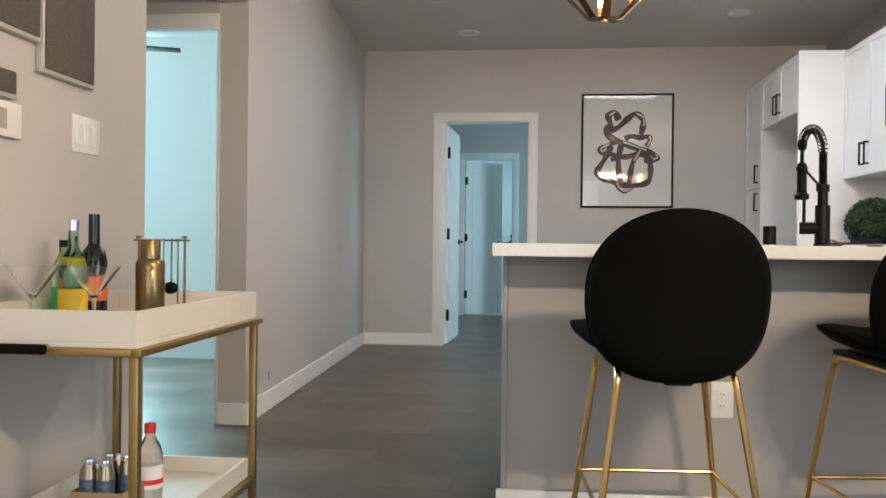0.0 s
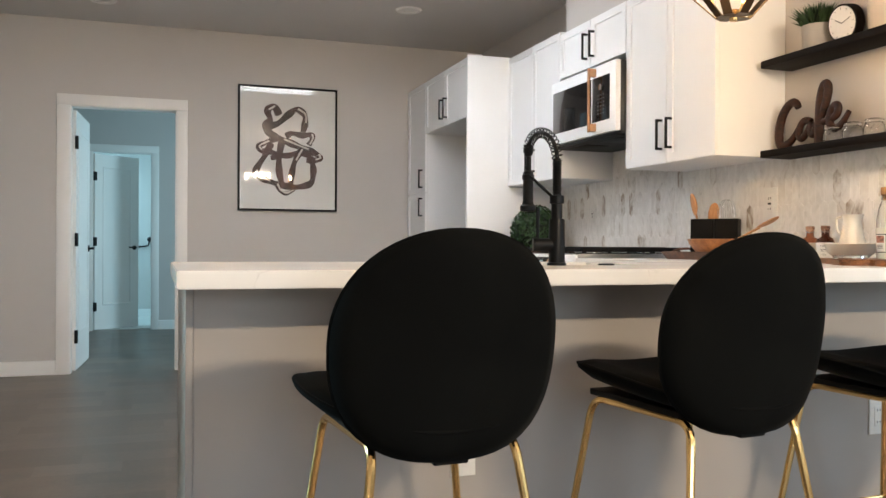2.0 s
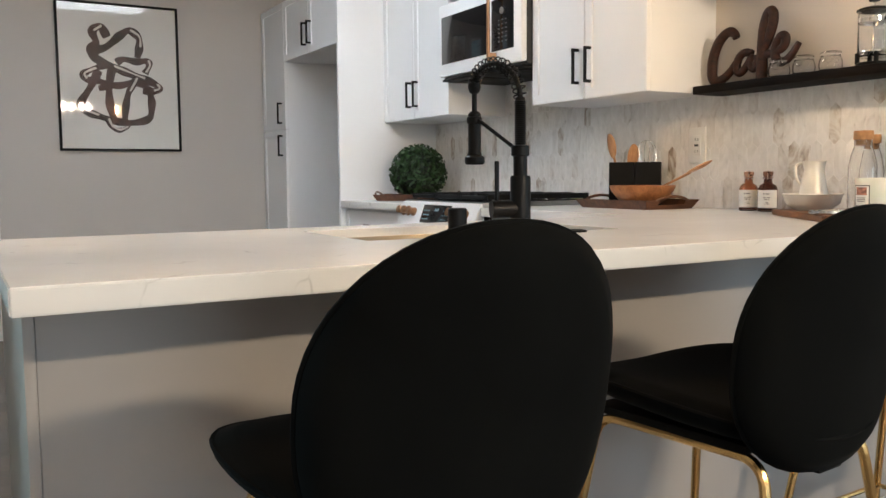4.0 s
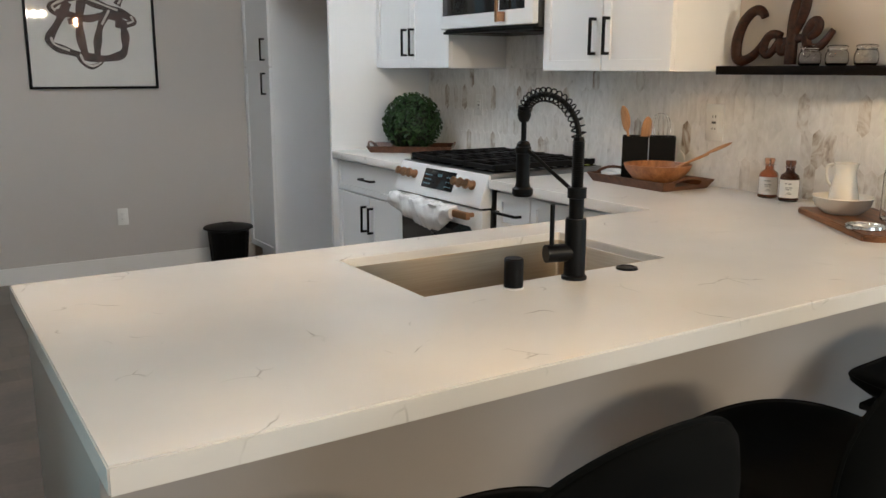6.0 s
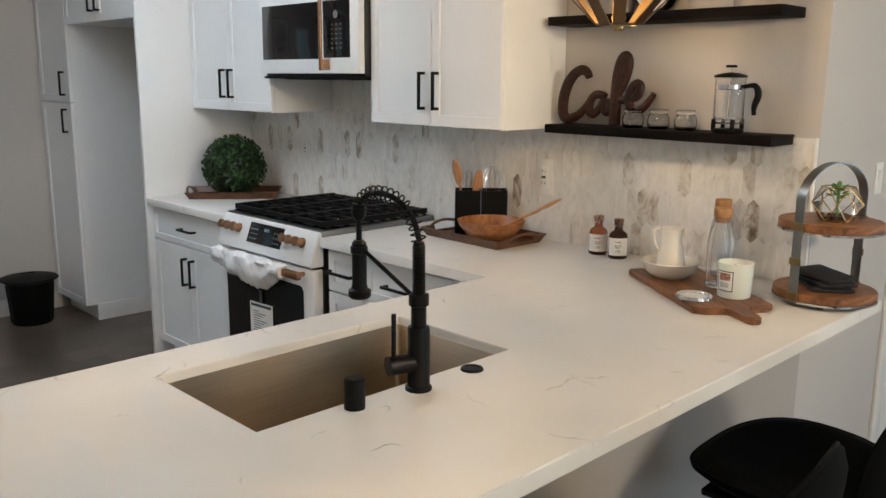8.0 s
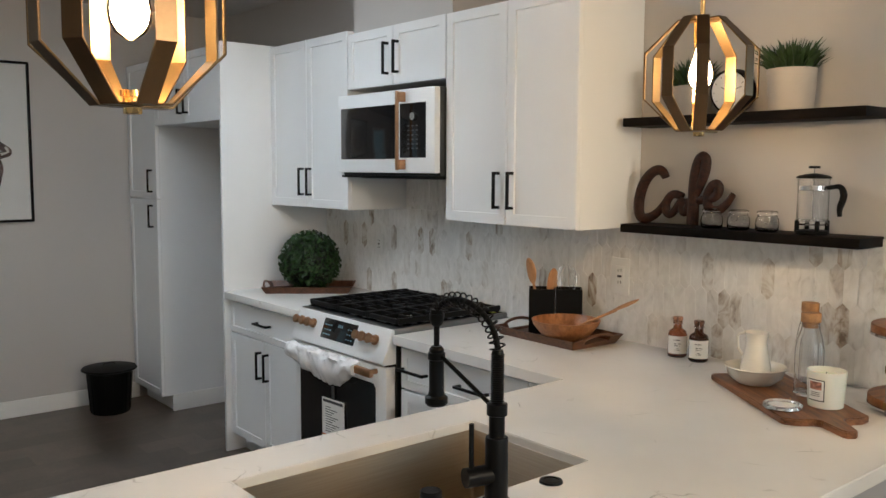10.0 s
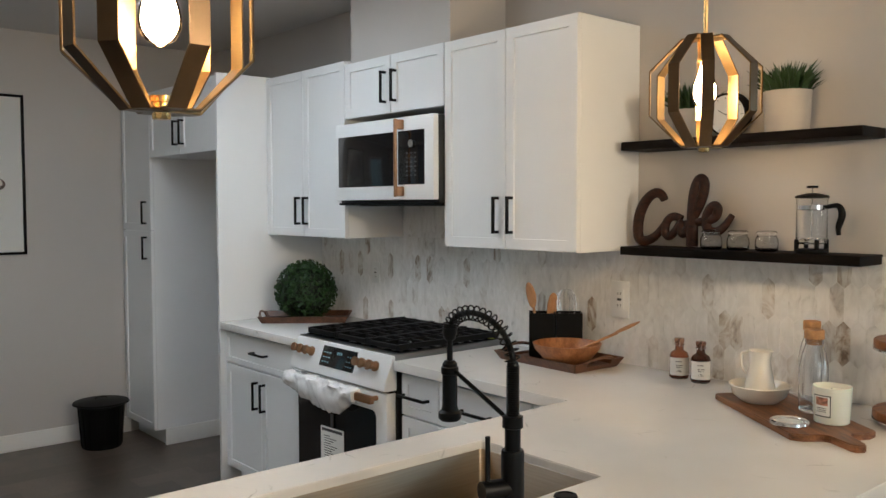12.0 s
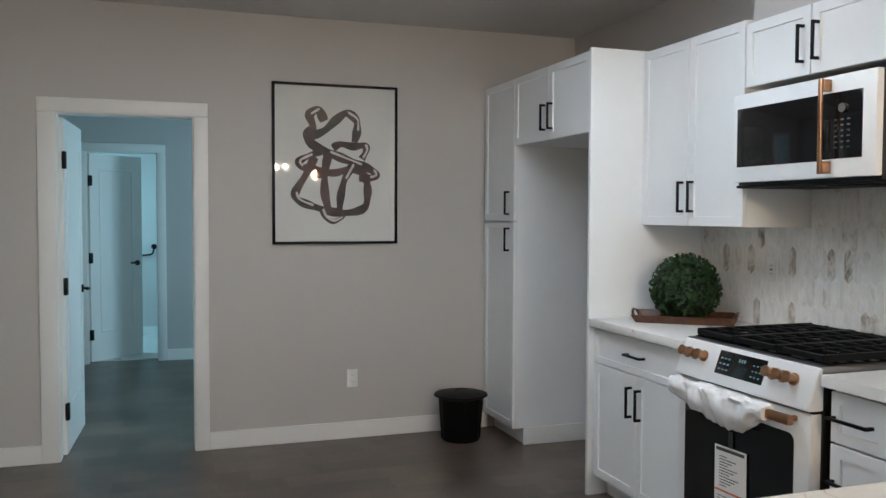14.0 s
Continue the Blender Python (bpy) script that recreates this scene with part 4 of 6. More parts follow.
# ---- faucet, soap dispenser, air gap ----
fau = thing("faucet", pose(1.106, 3.072, CT, 0, 0, 4), "matt black spring-neck kitchen faucet", "faucet")
part("base", lathem([(0, 0), (0.029, 0), (0.029, 0.007), (0.0245, 0.010), (0.024, 0.135), (0.0225, 0.14), (0, 0.14)], 28), BLACK, fau)
part("riser", lathem([(0.0165, 0.135), (0.0165, 0.185), (0.0215, 0.187), (0.0215, 0.210), (0.0122, 0.212), (0.0122, 0.318), (0.010, 0.323), (0.0, 0.323)], 24), BLACK, fau)
bm = bmesh.new()
for i in range(22):
    lathe(bm, [(0.0118, -0.0024), (0.0146, 0.0), (0.0118, 0.0024)], 18, 0, 0, 0.216 + i * 0.0046)
tagged(part("riser_coil", bm, BLACK, fau), kind="stuff")
neck = []
R = 0.091
for i in range(25):
    a = math.pi * i / 24
    neck.append((0, R - R * math.cos(a), 0.318 + 0.05 * i / 24 + 0.068 * math.sin(a)))
neck = [(0, 0, 0.30)] + neck + [(0, 2 * R, 0.28)]
part("hose", tubem(neck, 0.0065, 10), BLACK, fau)
cps = []
turns = 18
arc = [Vector(p) for p in neck[1:-1]]
for i in range(turns * 12 + 1):
    u = i / (turns * 12) * (len(arc) - 1)
    k = min(int(u), len(arc) - 2)
    p = arc[k].lerp(arc[k + 1], u - k)
    t = (arc[k + 1] - arc[k]).normalized()
    nrm = Vector((1, 0, 0))
    b = t.cross(nrm)
    a = 2 * math.pi * i / 12
    cps.append(p + (nrm * math.cos(a) + b * math.sin(a)) * 0.0158)
part("spring", tubem(cps, 0.0019, 5), BLACK, fau, "black coil spring")
part("neck_collar", lathem([(0, 0.385), (0.0145, 0.383), (0.0165, 0.362), (0.0125, 0.350), (0.0085, 0.346), (0, 0.346)], 20), BLACK, fau).location = (0, 2 * R, 0)
sp = part("spray_head", lathem([(0, 0.275), (0.011, 0.275), (0.0165, 0.268), (0.0165, 0.175), (0.019, 0.165), (0.0255, 0.16), (0.0255, 0.147), (0.021, 0.142), (0, 0.142)], 24), BLACK, fau)
sp.location = (0, 2 * R, 0.027)
part("support_arm", tubem([(0, 0.015, 0.202), (0, 2 * R - 0.015, 0.281)], 0.0048, 8), BLACK, fau)
part("arm_ring", lathem([(0.0165, 0.262), (0.0195, 0.264), (0.0195, 0.278), (0.0165, 0.28)], 20), BLACK, fau).location = (0, 2 * R, 0.009)
hv = part("handle_valve", tubem([(0, 0, 0), (0, 0.072, 0)], 0.0205, 20), BLACK, fau)
hv.matrix_local = pose(0, 0, 0.062, 0, 0, 70)
hl = part("lever", tubem([(0, 0, 0), (0, 0.0, 0.095)], 0.0055, 10), BLACK, hv)
hl.location = (0, 0.058, 0.017)
soap = thing("soap_dispenser", pose(0.934, 3.075, CT), "short matt black cylinder soap dispenser on the worktop", "soap dispenser")
part("cap", lathem([(0, 0.068), (0.019, 0.068), (0.0215, 0.065), (0.0215, 0.004), (0, 0.004)], 28), BLACK, soap)
part("gasket", lathem([(0, 0.0), (0.0225, 0.0), (0.0225, 0.004), (0, 0.004)], 24), PLASTIC, soap)
ag = thing("air_switch", pose(1.279, 3.078, CT), "flat round black air switch button in the worktop", "switch")
part("plate", lathem([(0, 0.004), (0.017, 0.004), (0.018, 0.006), (0.025, 0.005), (0.027, 0.0), (0, 0.0)], 28), BLACK, ag)

# ---- wall shelves ----


def shelf(z):
    s = thing("wall_shelf", pose(2.498, 2.971, z), "dark stained floating wooden wall shelf", "shelf", "floating shelves")
    part("board", boxm(0, RIGHT - 2.498 - 0.001, 0.0, 0.895, -0.032, 0, 0.003), SHELFWOOD, s)
    return s


S1, S2 = 1.412, 1.809
shelf(S1)
shelf(S2)

# sign: the word Cafe as one carved brush-script piece
cu = bpy.data.curves.new("cafe_sign", "CURVE")
cu.dimensions, cu.bevel_depth, cu.bevel_resolution = "3D", 0.0195, 4


def stroke(pts, radii=None):
    sp = cu.splines.new("NURBS")
    sp.points.add(len(pts) - 1)
    for i, (x, z) in enumerate(pts):
        sp.points[i].co = (x, 0.0, z, 1)
        sp.points[i].radius = radii[i] if radii else 1.0
    sp.order_u, sp.use_endpoint_u = 3, True


stroke([(0.125, 0.175), (0.115, 0.20), (0.075, 0.205), (0.03, 0.165), (0.005, 0.10), (0.005, 0.03), (0.035, 0.015), (0.085, 0.035), (0.12, 0.075), (0.14, 0.105)], [0.8, 0.95, 1, 1.1, 1.15, 1.1, 1, 0.9, 0.7, 0.6])
stroke([(0.20, 0.105), (0.17, 0.12), (0.135, 0.10), (0.125, 0.055), (0.145, 0.035), (0.175, 0.06), (0.20, 0.10), (0.195, 0.055), (0.215, 0.045), (0.245, 0.08)], [0.8, 0.8, 0.85, 0.9, 0.85, 0.8, 0.8, 0.85, 0.8, 0.7])
stroke([(0.215, 0.06), (0.255, 0.115), (0.29, 0.19), (0.295, 0.245), (0.27, 0.255), (0.25, 0.20), (0.245, 0.10), (0.245, 0.005)], [0.8, 0.9, 1.0, 1.05, 1.0, 1.1, 1.15, 1.2])
stroke([(0.215, 0.085), (0.27, 0.095), (0.315, 0.10), (0.345, 0.115), (0.35, 0.15), (0.325, 0.155), (0.30, 0.115), (0.305, 0.07), (0.335, 0.055), (0.375, 0.075), (0.405, 0.12)], [0.8, 0.8, 0.8, 0.9, 0.95, 0.95, 0.95, 0.95, 0.9, 0.8, 0.6])
tmp = bpy.data.objects.new("tmp", cu)
me = bpy.data.meshes.new_from_object(tmp)
bpy.data.objects.remove(tmp)
me.materials.append(SIGNWOOD)
me.name = "cafe_sign"
for v in me.vertices:
    v.co.y *= 0.75
for p_ in me.polygons:
    p_.use_smooth = True
sign = tagged(new("cafe_sign", me), "carved dark burnt-wood script sign on the shelf", "sign")
sign.matrix_world = pose(2.585, 3.852, S1 - 0.0005, 0, 0, -90)
lowest = min(v.co.z for v in me.vertices)
sign.location.z = S1 - lowest + 0.0005

# three small clip jars
def clip_jar(m):
    j = thing("clip_jar", m, "small clear glass jar with a wire clip lid", "jar", "jars on the shelf")
    part("glass", lathem([(0, 0.0), (0.030, 0.0), (0.037, 0.006), (0.039, 0.025), (0.037, 0.042), (0.031, 0.05), (0.031, 0.058), (0.0285, 0.058), (0.0285, 0.05), (0.0345, 0.041), (0.0365, 0.025), (0.034, 0.008), (0.028, 0.004), (0, 0.004)], 28), GLASS, j)
    part("lid", lathem([(0, 0.071), (0.025, 0.070), (0.033, 0.067), (0.034, 0.0605), (0.0325, 0.0605), (0.0315, 0.0655), (0.024, 0.0682), (0, 0.069)], 28), GLASS, j)
    part("seal", lathem([(0.0285, 0.0582), (0.0335, 0.0582), (0.0335, 0.0593), (0.0285, 0.0593)], 24), PLASTIC, j)
    bm = tubem([(0.0335 * math.cos(a), 0.0335 * math.sin(a), 0.052) for a in [2 * math.pi * i / 24 for i in range(24)]], 0.0012, 6, True)
    tube(bm, [(0.034, -0.01, 0.052), (0.041, -0.01, 0.035), (0.042, 0.0, 0.028), (0.041, 0.01, 0.035), (0.034, 0.01, 0.052)], 0.0012, 6)
    tube(bm, [(-0.034, -0.01, 0.052), (-0.037, -0.01, 0.066), (-0.037, 0.01, 0.066), (-0.034, 0.01, 0.052)], 0.0012, 6)
    part("wire_clip", bm, CHROME, j)
    return j


jar = clip_jar(pose(2.575, 3.522, S1, 0, 0, 200))
copy_thing(jar, pose(2.575, 3.418, S1, 0, 0, 190))
copy_thing(jar, pose(2.575, 3.312, S1, 0, 0, 205))

# french press
fp = thing("french_press", pose(2.575, 3.158, S1), "glass french press with black lid, base and handle", "french press")
part("beaker", lathem([(0, 0.03), (0.046, 0.03), (0.048, 0.034), (0.048, 0.172), (0.050, 0.178), (0.0485, 0.178), (0.0462, 0.170), (0.0462, 0.036), (0, 0.033)], 32), GLASS, fp)
bm = lathem([(0, 0.0), (0.05, 0.0), (0.052, 0.004), (0.052, 0.012), (0.047, 0.014), (0, 0.014)], 28)
for a in range(4):
    an = radians(45 + 90 * a)
    box(bm, 0.047 * math.cos(an) - 0.006, 0.047 * math.cos(an) + 0.006, 0.047 * math.sin(an) - 0.006, 0.047 * math.sin(an) + 0.006, 0.01, 0.045, 0.002)
part("base_frame", bm, DARKPLASTIC, fp)
part("band", lathem([(0.0488, 0.142), (0.0500, 0.142), (0.0500, 0.156), (0.0488, 0.156)], 32), CHROME, fp)
part("lid", lathem([(0, 0.196), (0.02, 0.194), (0.046, 0.188), (0.053, 0.184), (0.053, 0.179), (0, 0.179)], 32), DARKPLASTIC, fp)
part("plunger_rod", tubem([(0, 0, 0.05), (0, 0, 0.215)], 0.0025, 8), CHROME, fp)
part("plunger_knob", lathem([(0, 0.219), (0.017, 0.219), (0.018, 0.215), (0.017, 0.211), (0, 0.211)], 20), DARKPLASTIC, fp)
part("plunger_disc", lathem([(0, 0.052), (0.044, 0.052), (0.044, 0.046), (0, 0.046)], 28), CHROME, fp)
hp = rounded([(0, -0.048, 0.150), (0, -0.088, 0.157), (0, -0.100, 0.125), (0, -0.085, 0.085), (0, -0.088, 0.060)], 0.022, 5)
part("handle", tubem(hp, 0.009, 10, rs=[0.007 + 0.004 * math.sin(math.pi * i / (len(hp) - 1)) for i in range(len(hp))]), DARKPLASTIC, fp)

# upper shelf: two potted plants and a clock


def blade_plant(m, seed, r, h, label):
    p = thing("potted_plant", m, label, "plant")
    part("pot", lathem([(0, 0), (r * 0.88, 0), (r * 0.91, 0.004), (r, h), (r * 0.94, h), (r * 0.9, h - 0.012), (0, h - 0.012)], 32), POT, p, "grey matt plant pot")
    part("soil", lathem([(0, h - 0.008), (r * 0.9, h - 0.011), (r * 0.9, h - 0.02), (0, h - 0.02)], 20), GAPSHADE_SOIL, p)
    rd = random.Random(seed)
    bm = bmesh.new()
    for i in range(330):
        a, q = rd.uniform(0, 2 * math.pi), math.sqrt(rd.random()) * r * 0.85
        base = Vector((q * math.cos(a), q * math.sin(a), h - 0.012))
        lean = Vector((math.cos(a), math.sin(a), 0)) * rd.uniform(0.01, 0.075) * (q / r + 0.25) + Vector((rd.uniform(-0.02, 0.02), rd.uniform(-0.02, 0.02), 0))
        up = rd.uniform(0.05, 0.115) * (1.1 - 0.35 * q / r)
        tip = base + lean + Vector((0, 0, up))
        mid = base + lean * 0.35 + Vector((0, 0, up * 0.6))
        side = Vector((rd.uniform(-1, 1), rd.uniform(-1, 1), 0.2)).normalized() * 0.0066
        v = [bm.verts.new(q_) for q_ in (base - side * 0.6, base + side * 0.6, mid + side, mid - side, tip)]
        bm.faces.new(v[:4])
        bm.faces.new((v[3], v[2], v[4]))
    part("leaves", bm, FERN, p, "dense narrow green leaves", sharp=180)
    return p


blade_plant(pose(2.58, 3.25, S2), 3, 0.077, 0.135, "grassy green plant in a grey pot on the shelf")
blade_plant(pose(2.595, 3.628, S2, 0, 0, 70), 8, 0.066, 0.108, "second grassy plant in a grey pot on the shelf")
ck = thing("table_clock", pose(2.575, 3.46, S2 + 0.076, 0, -6, 0), "round white clock face on a dark wooden case", "clock")
part("case", tubem([(0.025, 0, 0), (-0.015, 0, 0)], 0.076, 40), SHELFWOOD, ck)
face = part("face", tubem([(-0.0155, 0, 0), (-0.018, 0, 0)], 0.068, 40), PAPER, ck, "white clock face")
bm = bmesh.new()
for i in range(12):
    a = radians(30 * i)
    tube(bm, [(-0.0186, 0.054 * math.cos(a), 0.054 * math.sin(a)), (-0.0186, 0.062 * math.cos(a), 0.062 * math.sin(a))], 0.0009, 4)
tube(bm, [(-0.019, 0, 0), (-0.019, -0.046, 0.016)], 0.0012, 5)
tube(bm, [(-0.019, 0, 0), (-0.019, 0.03, 0.018)], 0.0014, 5)
part("pointers_and_marks", bm, INK, face)

# ---- things on the worktop ----


def tray(m, w, d, label):
    """A low wooden tray with sloping sides and two hand holes."""
    t = thing("wooden_tray", m, label, "tray", "wooden trays")
    s, h, k = 0.008, 0.038, 0.022
    part("base", boxm(-w / 2 + k, w / 2 - k, -d / 2 + k, d / 2 - k, 0, 0.008, 0.001), TRAYWOOD, t)

    def side(a, b, c, e):
        bm = bmesh.new()
        lo_o = [Vector(a), Vector(b)]
        up_o = [Vector(e), Vector(c)]
        mid = sum(lo_o + up_o, Vector()) / 4
        inw = Vector((-mid.x, -mid.y, 0)).normalized() * s
        v = [bm.verts.new(q) for q in (lo_o[0], lo_o[1], up_o[1], up_o[0])]
        v2 = [bm.verts.new(q + inw) for q in (lo_o[0], lo_o[1], up_o[1], up_o[0])]
        bm.faces.new(v)
        bm.faces.new(v2[::-1])
        for i in range(4):
            bm.faces.new((v[i], v[(i + 1) % 4], v2[(i + 1) % 4], v2[i]))
        return bm

    i_, o_ = (w / 2 - k, d / 2 - k), (w / 2, d / 2)
    for sy in (-1, 1):
        part("long_side", side((-i_[0], sy * i_[1], 0), (i_[0], sy * i_[1], 0), (o_[0], sy * o_[1], h), (-o_[0], sy * o_[1], h)), TRAYWOOD, t)
    for sx in (-1, 1):
        bm = bmesh.new()

        def end_pt(y, z):
            f = z / h
            return Vector((sx * (i_[0] + (o_[0] - i_[0]) * f), y, z))

        for y0, y1, z0, z1a, z1b in ((-o_[1], -0.07, 0, h, h), (0.07, o_[1], 0, h, h), (-0.07, 0.07, 0, 0.018, 0.018)):
            y0l = max(y0, -i_[1]) if z0 == 0 else y0
            y1l = min(y1, i_[1])
            q = [end_pt(y0l, 0), end_pt(y1l, 0), end_pt(y1, z1b), end_pt(y0, z1a)]
            v = [bm.verts.new(p_) for p_ in q]
            v2 = [bm.verts.new(p_ - Vector((sx * s, 0, 0))) for p_ in q]
            bm.faces.new(v)
            bm.faces.new(v2[::-1])
            for i in range(4):
                bm.faces.new((v[i], v[(i + 1) % 4], v2[(i + 1) % 4], v2[i]))
        grip = [end_pt(-0.085, h - 0.004)]
        for k2 in range(9):
            y = -0.07 + 0.14 * k2 / 8
            grip.append(end_pt(y, h + 0.014 * math.sin(math.pi * (k2 + 0.8) / 9.6)))
        grip.append(end_pt(0.085, h - 0.004))
        tube(bm, [g - Vector((sx * s / 2, 0, 0)) for g in grip], 0.0062, 8)
        part("handle_side", bm, TRAYWOOD, t)
    return t


tray(pose(2.475, 4.16, CT, 0, 0, 88), 0.46, 0.29, "dark walnut serving tray with cut-out handles beside the range")
tray(pose(2.385, 5.965, CT, 0, 0, -38), 0.50, 0.30, "walnut tray under the topiary ball")

bowl = thing("wooden_bowl", pose(2.43, 4.07, CT + 0.0085), "turned orange-brown wooden salad bowl in the tray", "bowl")
part("bowl", lathem([(0, 0.0), (0.05, 0.0), (0.056, 0.004), (0.098, 0.030), (0.128, 0.066), (0.137, 0.088), (0.132, 0.089), (0.122, 0.066), (0.092, 0.036), (0.05, 0.013), (0, 0.012)], 40), BOWLWOOD, bowl)


def spoon(m, length, flat, label, parent=None, name="wooden_spoon"):
    s = thing(name, m, label, "utensil")
    bm = tubem([(0, 0, 0), (0, 0, length * 0.5), (0, 0, length)], 0.005, 8, rs=[0.0055, 0.0048, 0.006])
    part("stick", bm, SPOONWOOD, s)
    bm = bmesh.new()
    bmesh.ops.create_uvsphere(bm, u_segments=16, v_segments=10, radius=1)
    for v in bm.verts:
        v.co = (v.co.x * 0.033, v.co.y * 0.007 + 0.004 * (1 - (v.co.x ** 2)), v.co.z * 0.056 + length + 0.042)
    part("spoon_head", bm, SPOONWOOD, s, sharp=80)
    return s


spoon(look((2.44, 4.05, CT + 0.06), (2.44 - 0.13, 4.05 + 0.26, CT - 0.085)) @ pose(0, 0, 0), 0.20, True, "wooden serving spoon resting in the bowl", name="serving_spoon")

ub = thing("utensil_holder", pose(2.535, 4.225, CT + 0.0085, 0, 0, -46), "black two-part utensil holder with spoons and a whisk", "utensil holder")
for dx in (-0.056, 0.056):
    bm = bmesh.new()
    o = [bm.verts.new((dx + a, b, z)) for z in (0, 0.188) for a, b in ((-0.054, -0.05), (0.054, -0.05), (0.054, 0.05), (-0.054, 0.05))]
    i = [bm.verts.new((dx + a, b, z)) for z in (0.188, 0.012) for a, b in ((-0.050, -0.046), (0.050, -0.046), (0.050, 0.046), (-0.050, 0.046))]
    bm.faces.new(o[3::-1])
    for k in range(4):
        n = (k + 1) % 4
        bm.faces.new((o[k], o[n], o[4 + n], o[4 + k]))
        bm.faces.new((o[4 + k], o[4 + n], i[n], i[k]))
        bm.faces.new((i[k], i[n], i[4 + n], i[4 + k]))
    bm.faces.new(i[4:])
    part("box", bm, DARKPLASTIC, ub)
spoon(pose(2.49, 4.27, CT + 0.066, 0, -10, 0) @ pose(0, 0, 0, 0, 0, 80) @ pose(0, 0, 0, 0, 6, 0), 0.165, False, "wooden spoon standing in the utensil holder")
spoon(pose(2.515, 4.255, CT + 0.062, 4, 8, 0), 0.12, False, "short wooden spoon standing in the utensil holder")
wk = thing("whisk", pose(2.575, 4.195, CT + 0.068, -5, 4, 0), "steel wire whisk standing in the utensil holder", "utensil")
part("grip", tubem([(0, 0, 0), (0, 0, 0.10)], 0.007, 10), CHROME, wk)
for k in range(6):
    a = math.pi * k / 6
    pts = []
    for i in range(17):
        u = i / 16 * math.pi
        r = 0.042 * math.sin(u) ** 0.8 if 0 < u < math.pi else 0.0
        pts.append((r * math.cos(a), r * math.sin(a), 0.10 + 0.125 * (1 - math.cos(u)) / 2))
    loop = pts + [(-x, -y, z) for x, y, z in pts[::-1][1:]]
    part("wire", tubem(loop, 0.0011, 5), CHROME, wk)

# topiary ball
tp = thing("topiary_ball", pose(2.40, 5.985, CT + 0.0085), "round clipped boxwood topiary ball on the tray", "plant")
# core coloured almost black to paint the deep shade between the leaves
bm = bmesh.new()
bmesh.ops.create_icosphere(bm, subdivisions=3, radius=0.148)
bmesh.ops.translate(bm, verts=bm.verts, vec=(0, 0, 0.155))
part("core", bm, GAPSHADE_SOIL, tp, sharp=180)
rd = random.Random(11)
bm = bmesh.new()
for i in range(2900):
    d = Vector((rd.gauss(0, 1), rd.gauss(0, 1), rd.gauss(0, 1))).normalized()
    c = Vector((0, 0, 0.157)) + d * rd.uniform(0.138, 0.176)
    if c.z < 0.004:
        continue
    t1 = d.orthogonal().normalized()
    t1 = (Matrix.Rotation(rd.uniform(0, 6.283), 3, d) @ t1)
    nrm = (d + Vector((rd.gauss(0, 0.6), rd.gauss(0, 0.6), rd.gauss(0, 0.6)))).normalized()
    t2 = nrm.cross(t1).normalized()
    t1 = t2.cross(nrm)
    s = rd.uniform(0.009, 0.0165)
    v = [bm.verts.new(c + t1 * a * s + t2 * b * s + nrm * e * s) for a, b, e in ((-1, 0, 0), (0, -0.6, 0.12), (1, 0, 0.25), (0, 0.6, 0.12))]
    bm.faces.new(v)
tagged(part("leaves", bm, LEAF, tp, "small glossy green leaves", sharp=180), kind="stuff")

# two labelled bottles


def spice_bottle(m, glassmat, fill, label):
    b = thing("stoppered_bottle", m, label, "bottle", "labelled bottles by the wall")
    part("glass", lathem([(0, 0.0), (0.032, 0.0), (0.035, 0.004), (0.035, 0.082), (0.030, 0.096), (0.016, 0.106), (0.015, 0.12), (0.018, 0.124), (0.018, 0.128), (0.0125, 0.128), (0.0125, 0.106), (0.028, 0.093), (0.0325, 0.08), (0.0325, 0.006), (0, 0.004)], 28), glassmat, b)
    part("contents", lathem([(0, 0.006), (0.031, 0.007), (0.031, fill), (0, fill)], 24), plain("spice", (0.24, 0.12, 0.07), 0.9, var=0.4, scale=60), b)
    part("stopper", lathem([(0, 0.150), (0.017, 0.149), (0.019, 0.144), (0.017, 0.132), (0.012, 0.128), (0, 0.128)], 24), glassmat, b)
    part("wire", tube(tubem([(0.0185 * math.cos(a), 0.0185 * math.sin(a), 0.124) for a in [2 * math.pi * i / 20 for i in range(20)]], 0.0011, 5, True), [(-0.019, 0, 0.11), (-0.022, 0, 0.135), (-0.01, 0, 0.152), (0.01, 0, 0.152), (0.021, 0, 0.135), (0.019, 0, 0.118)], 0.0011, 5), CHROME, b)
    bm = bmesh.new()
    for i in range(20):
        a0, a1 = radians(-70 + 7 * i), radians(-63 + 7 * i)
        v = [bm.verts.new((0.0355 * math.cos(a), 0.0355 * math.sin(a), z)) for a, z in ((a0, 0.014), (a1, 0.014), (a1, 0.080), (a0, 0.080))]
        bm.faces.new(v)
    bmesh.ops.remove_doubles(bm, verts=bm.verts, dist=1e-5)
    lb = part("label", bm, PAPER, b, "white paper label with small print")
    bm = bmesh.new()
    for j, (z, w, h) in enumerate(((0.066, 44, 0.0035), (0.052, 40, 0.003), (0.045, 34, 0.003), (0.034, 24, 0.0022), (0.029, 30, 0.0022))):
        for i in range(int(w / 5)):
            if (i * 7 + j * 3) % 5 == 4:
                continue
            a0, a1 = radians(-w / 2 + 5 * i), radians(-w / 2 + 5 * i + 4.2)
            v = [bm.verts.new((0.0359 * math.cos(a), 0.0359 * math.sin(a), zz)) for a, zz in ((a0, z - h / 2), (a1, z - h / 2), (a1, z + h / 2), (a0, z + h / 2))]
            bm.faces.new(v)
    part("print", bm, INK, lb)
    return b


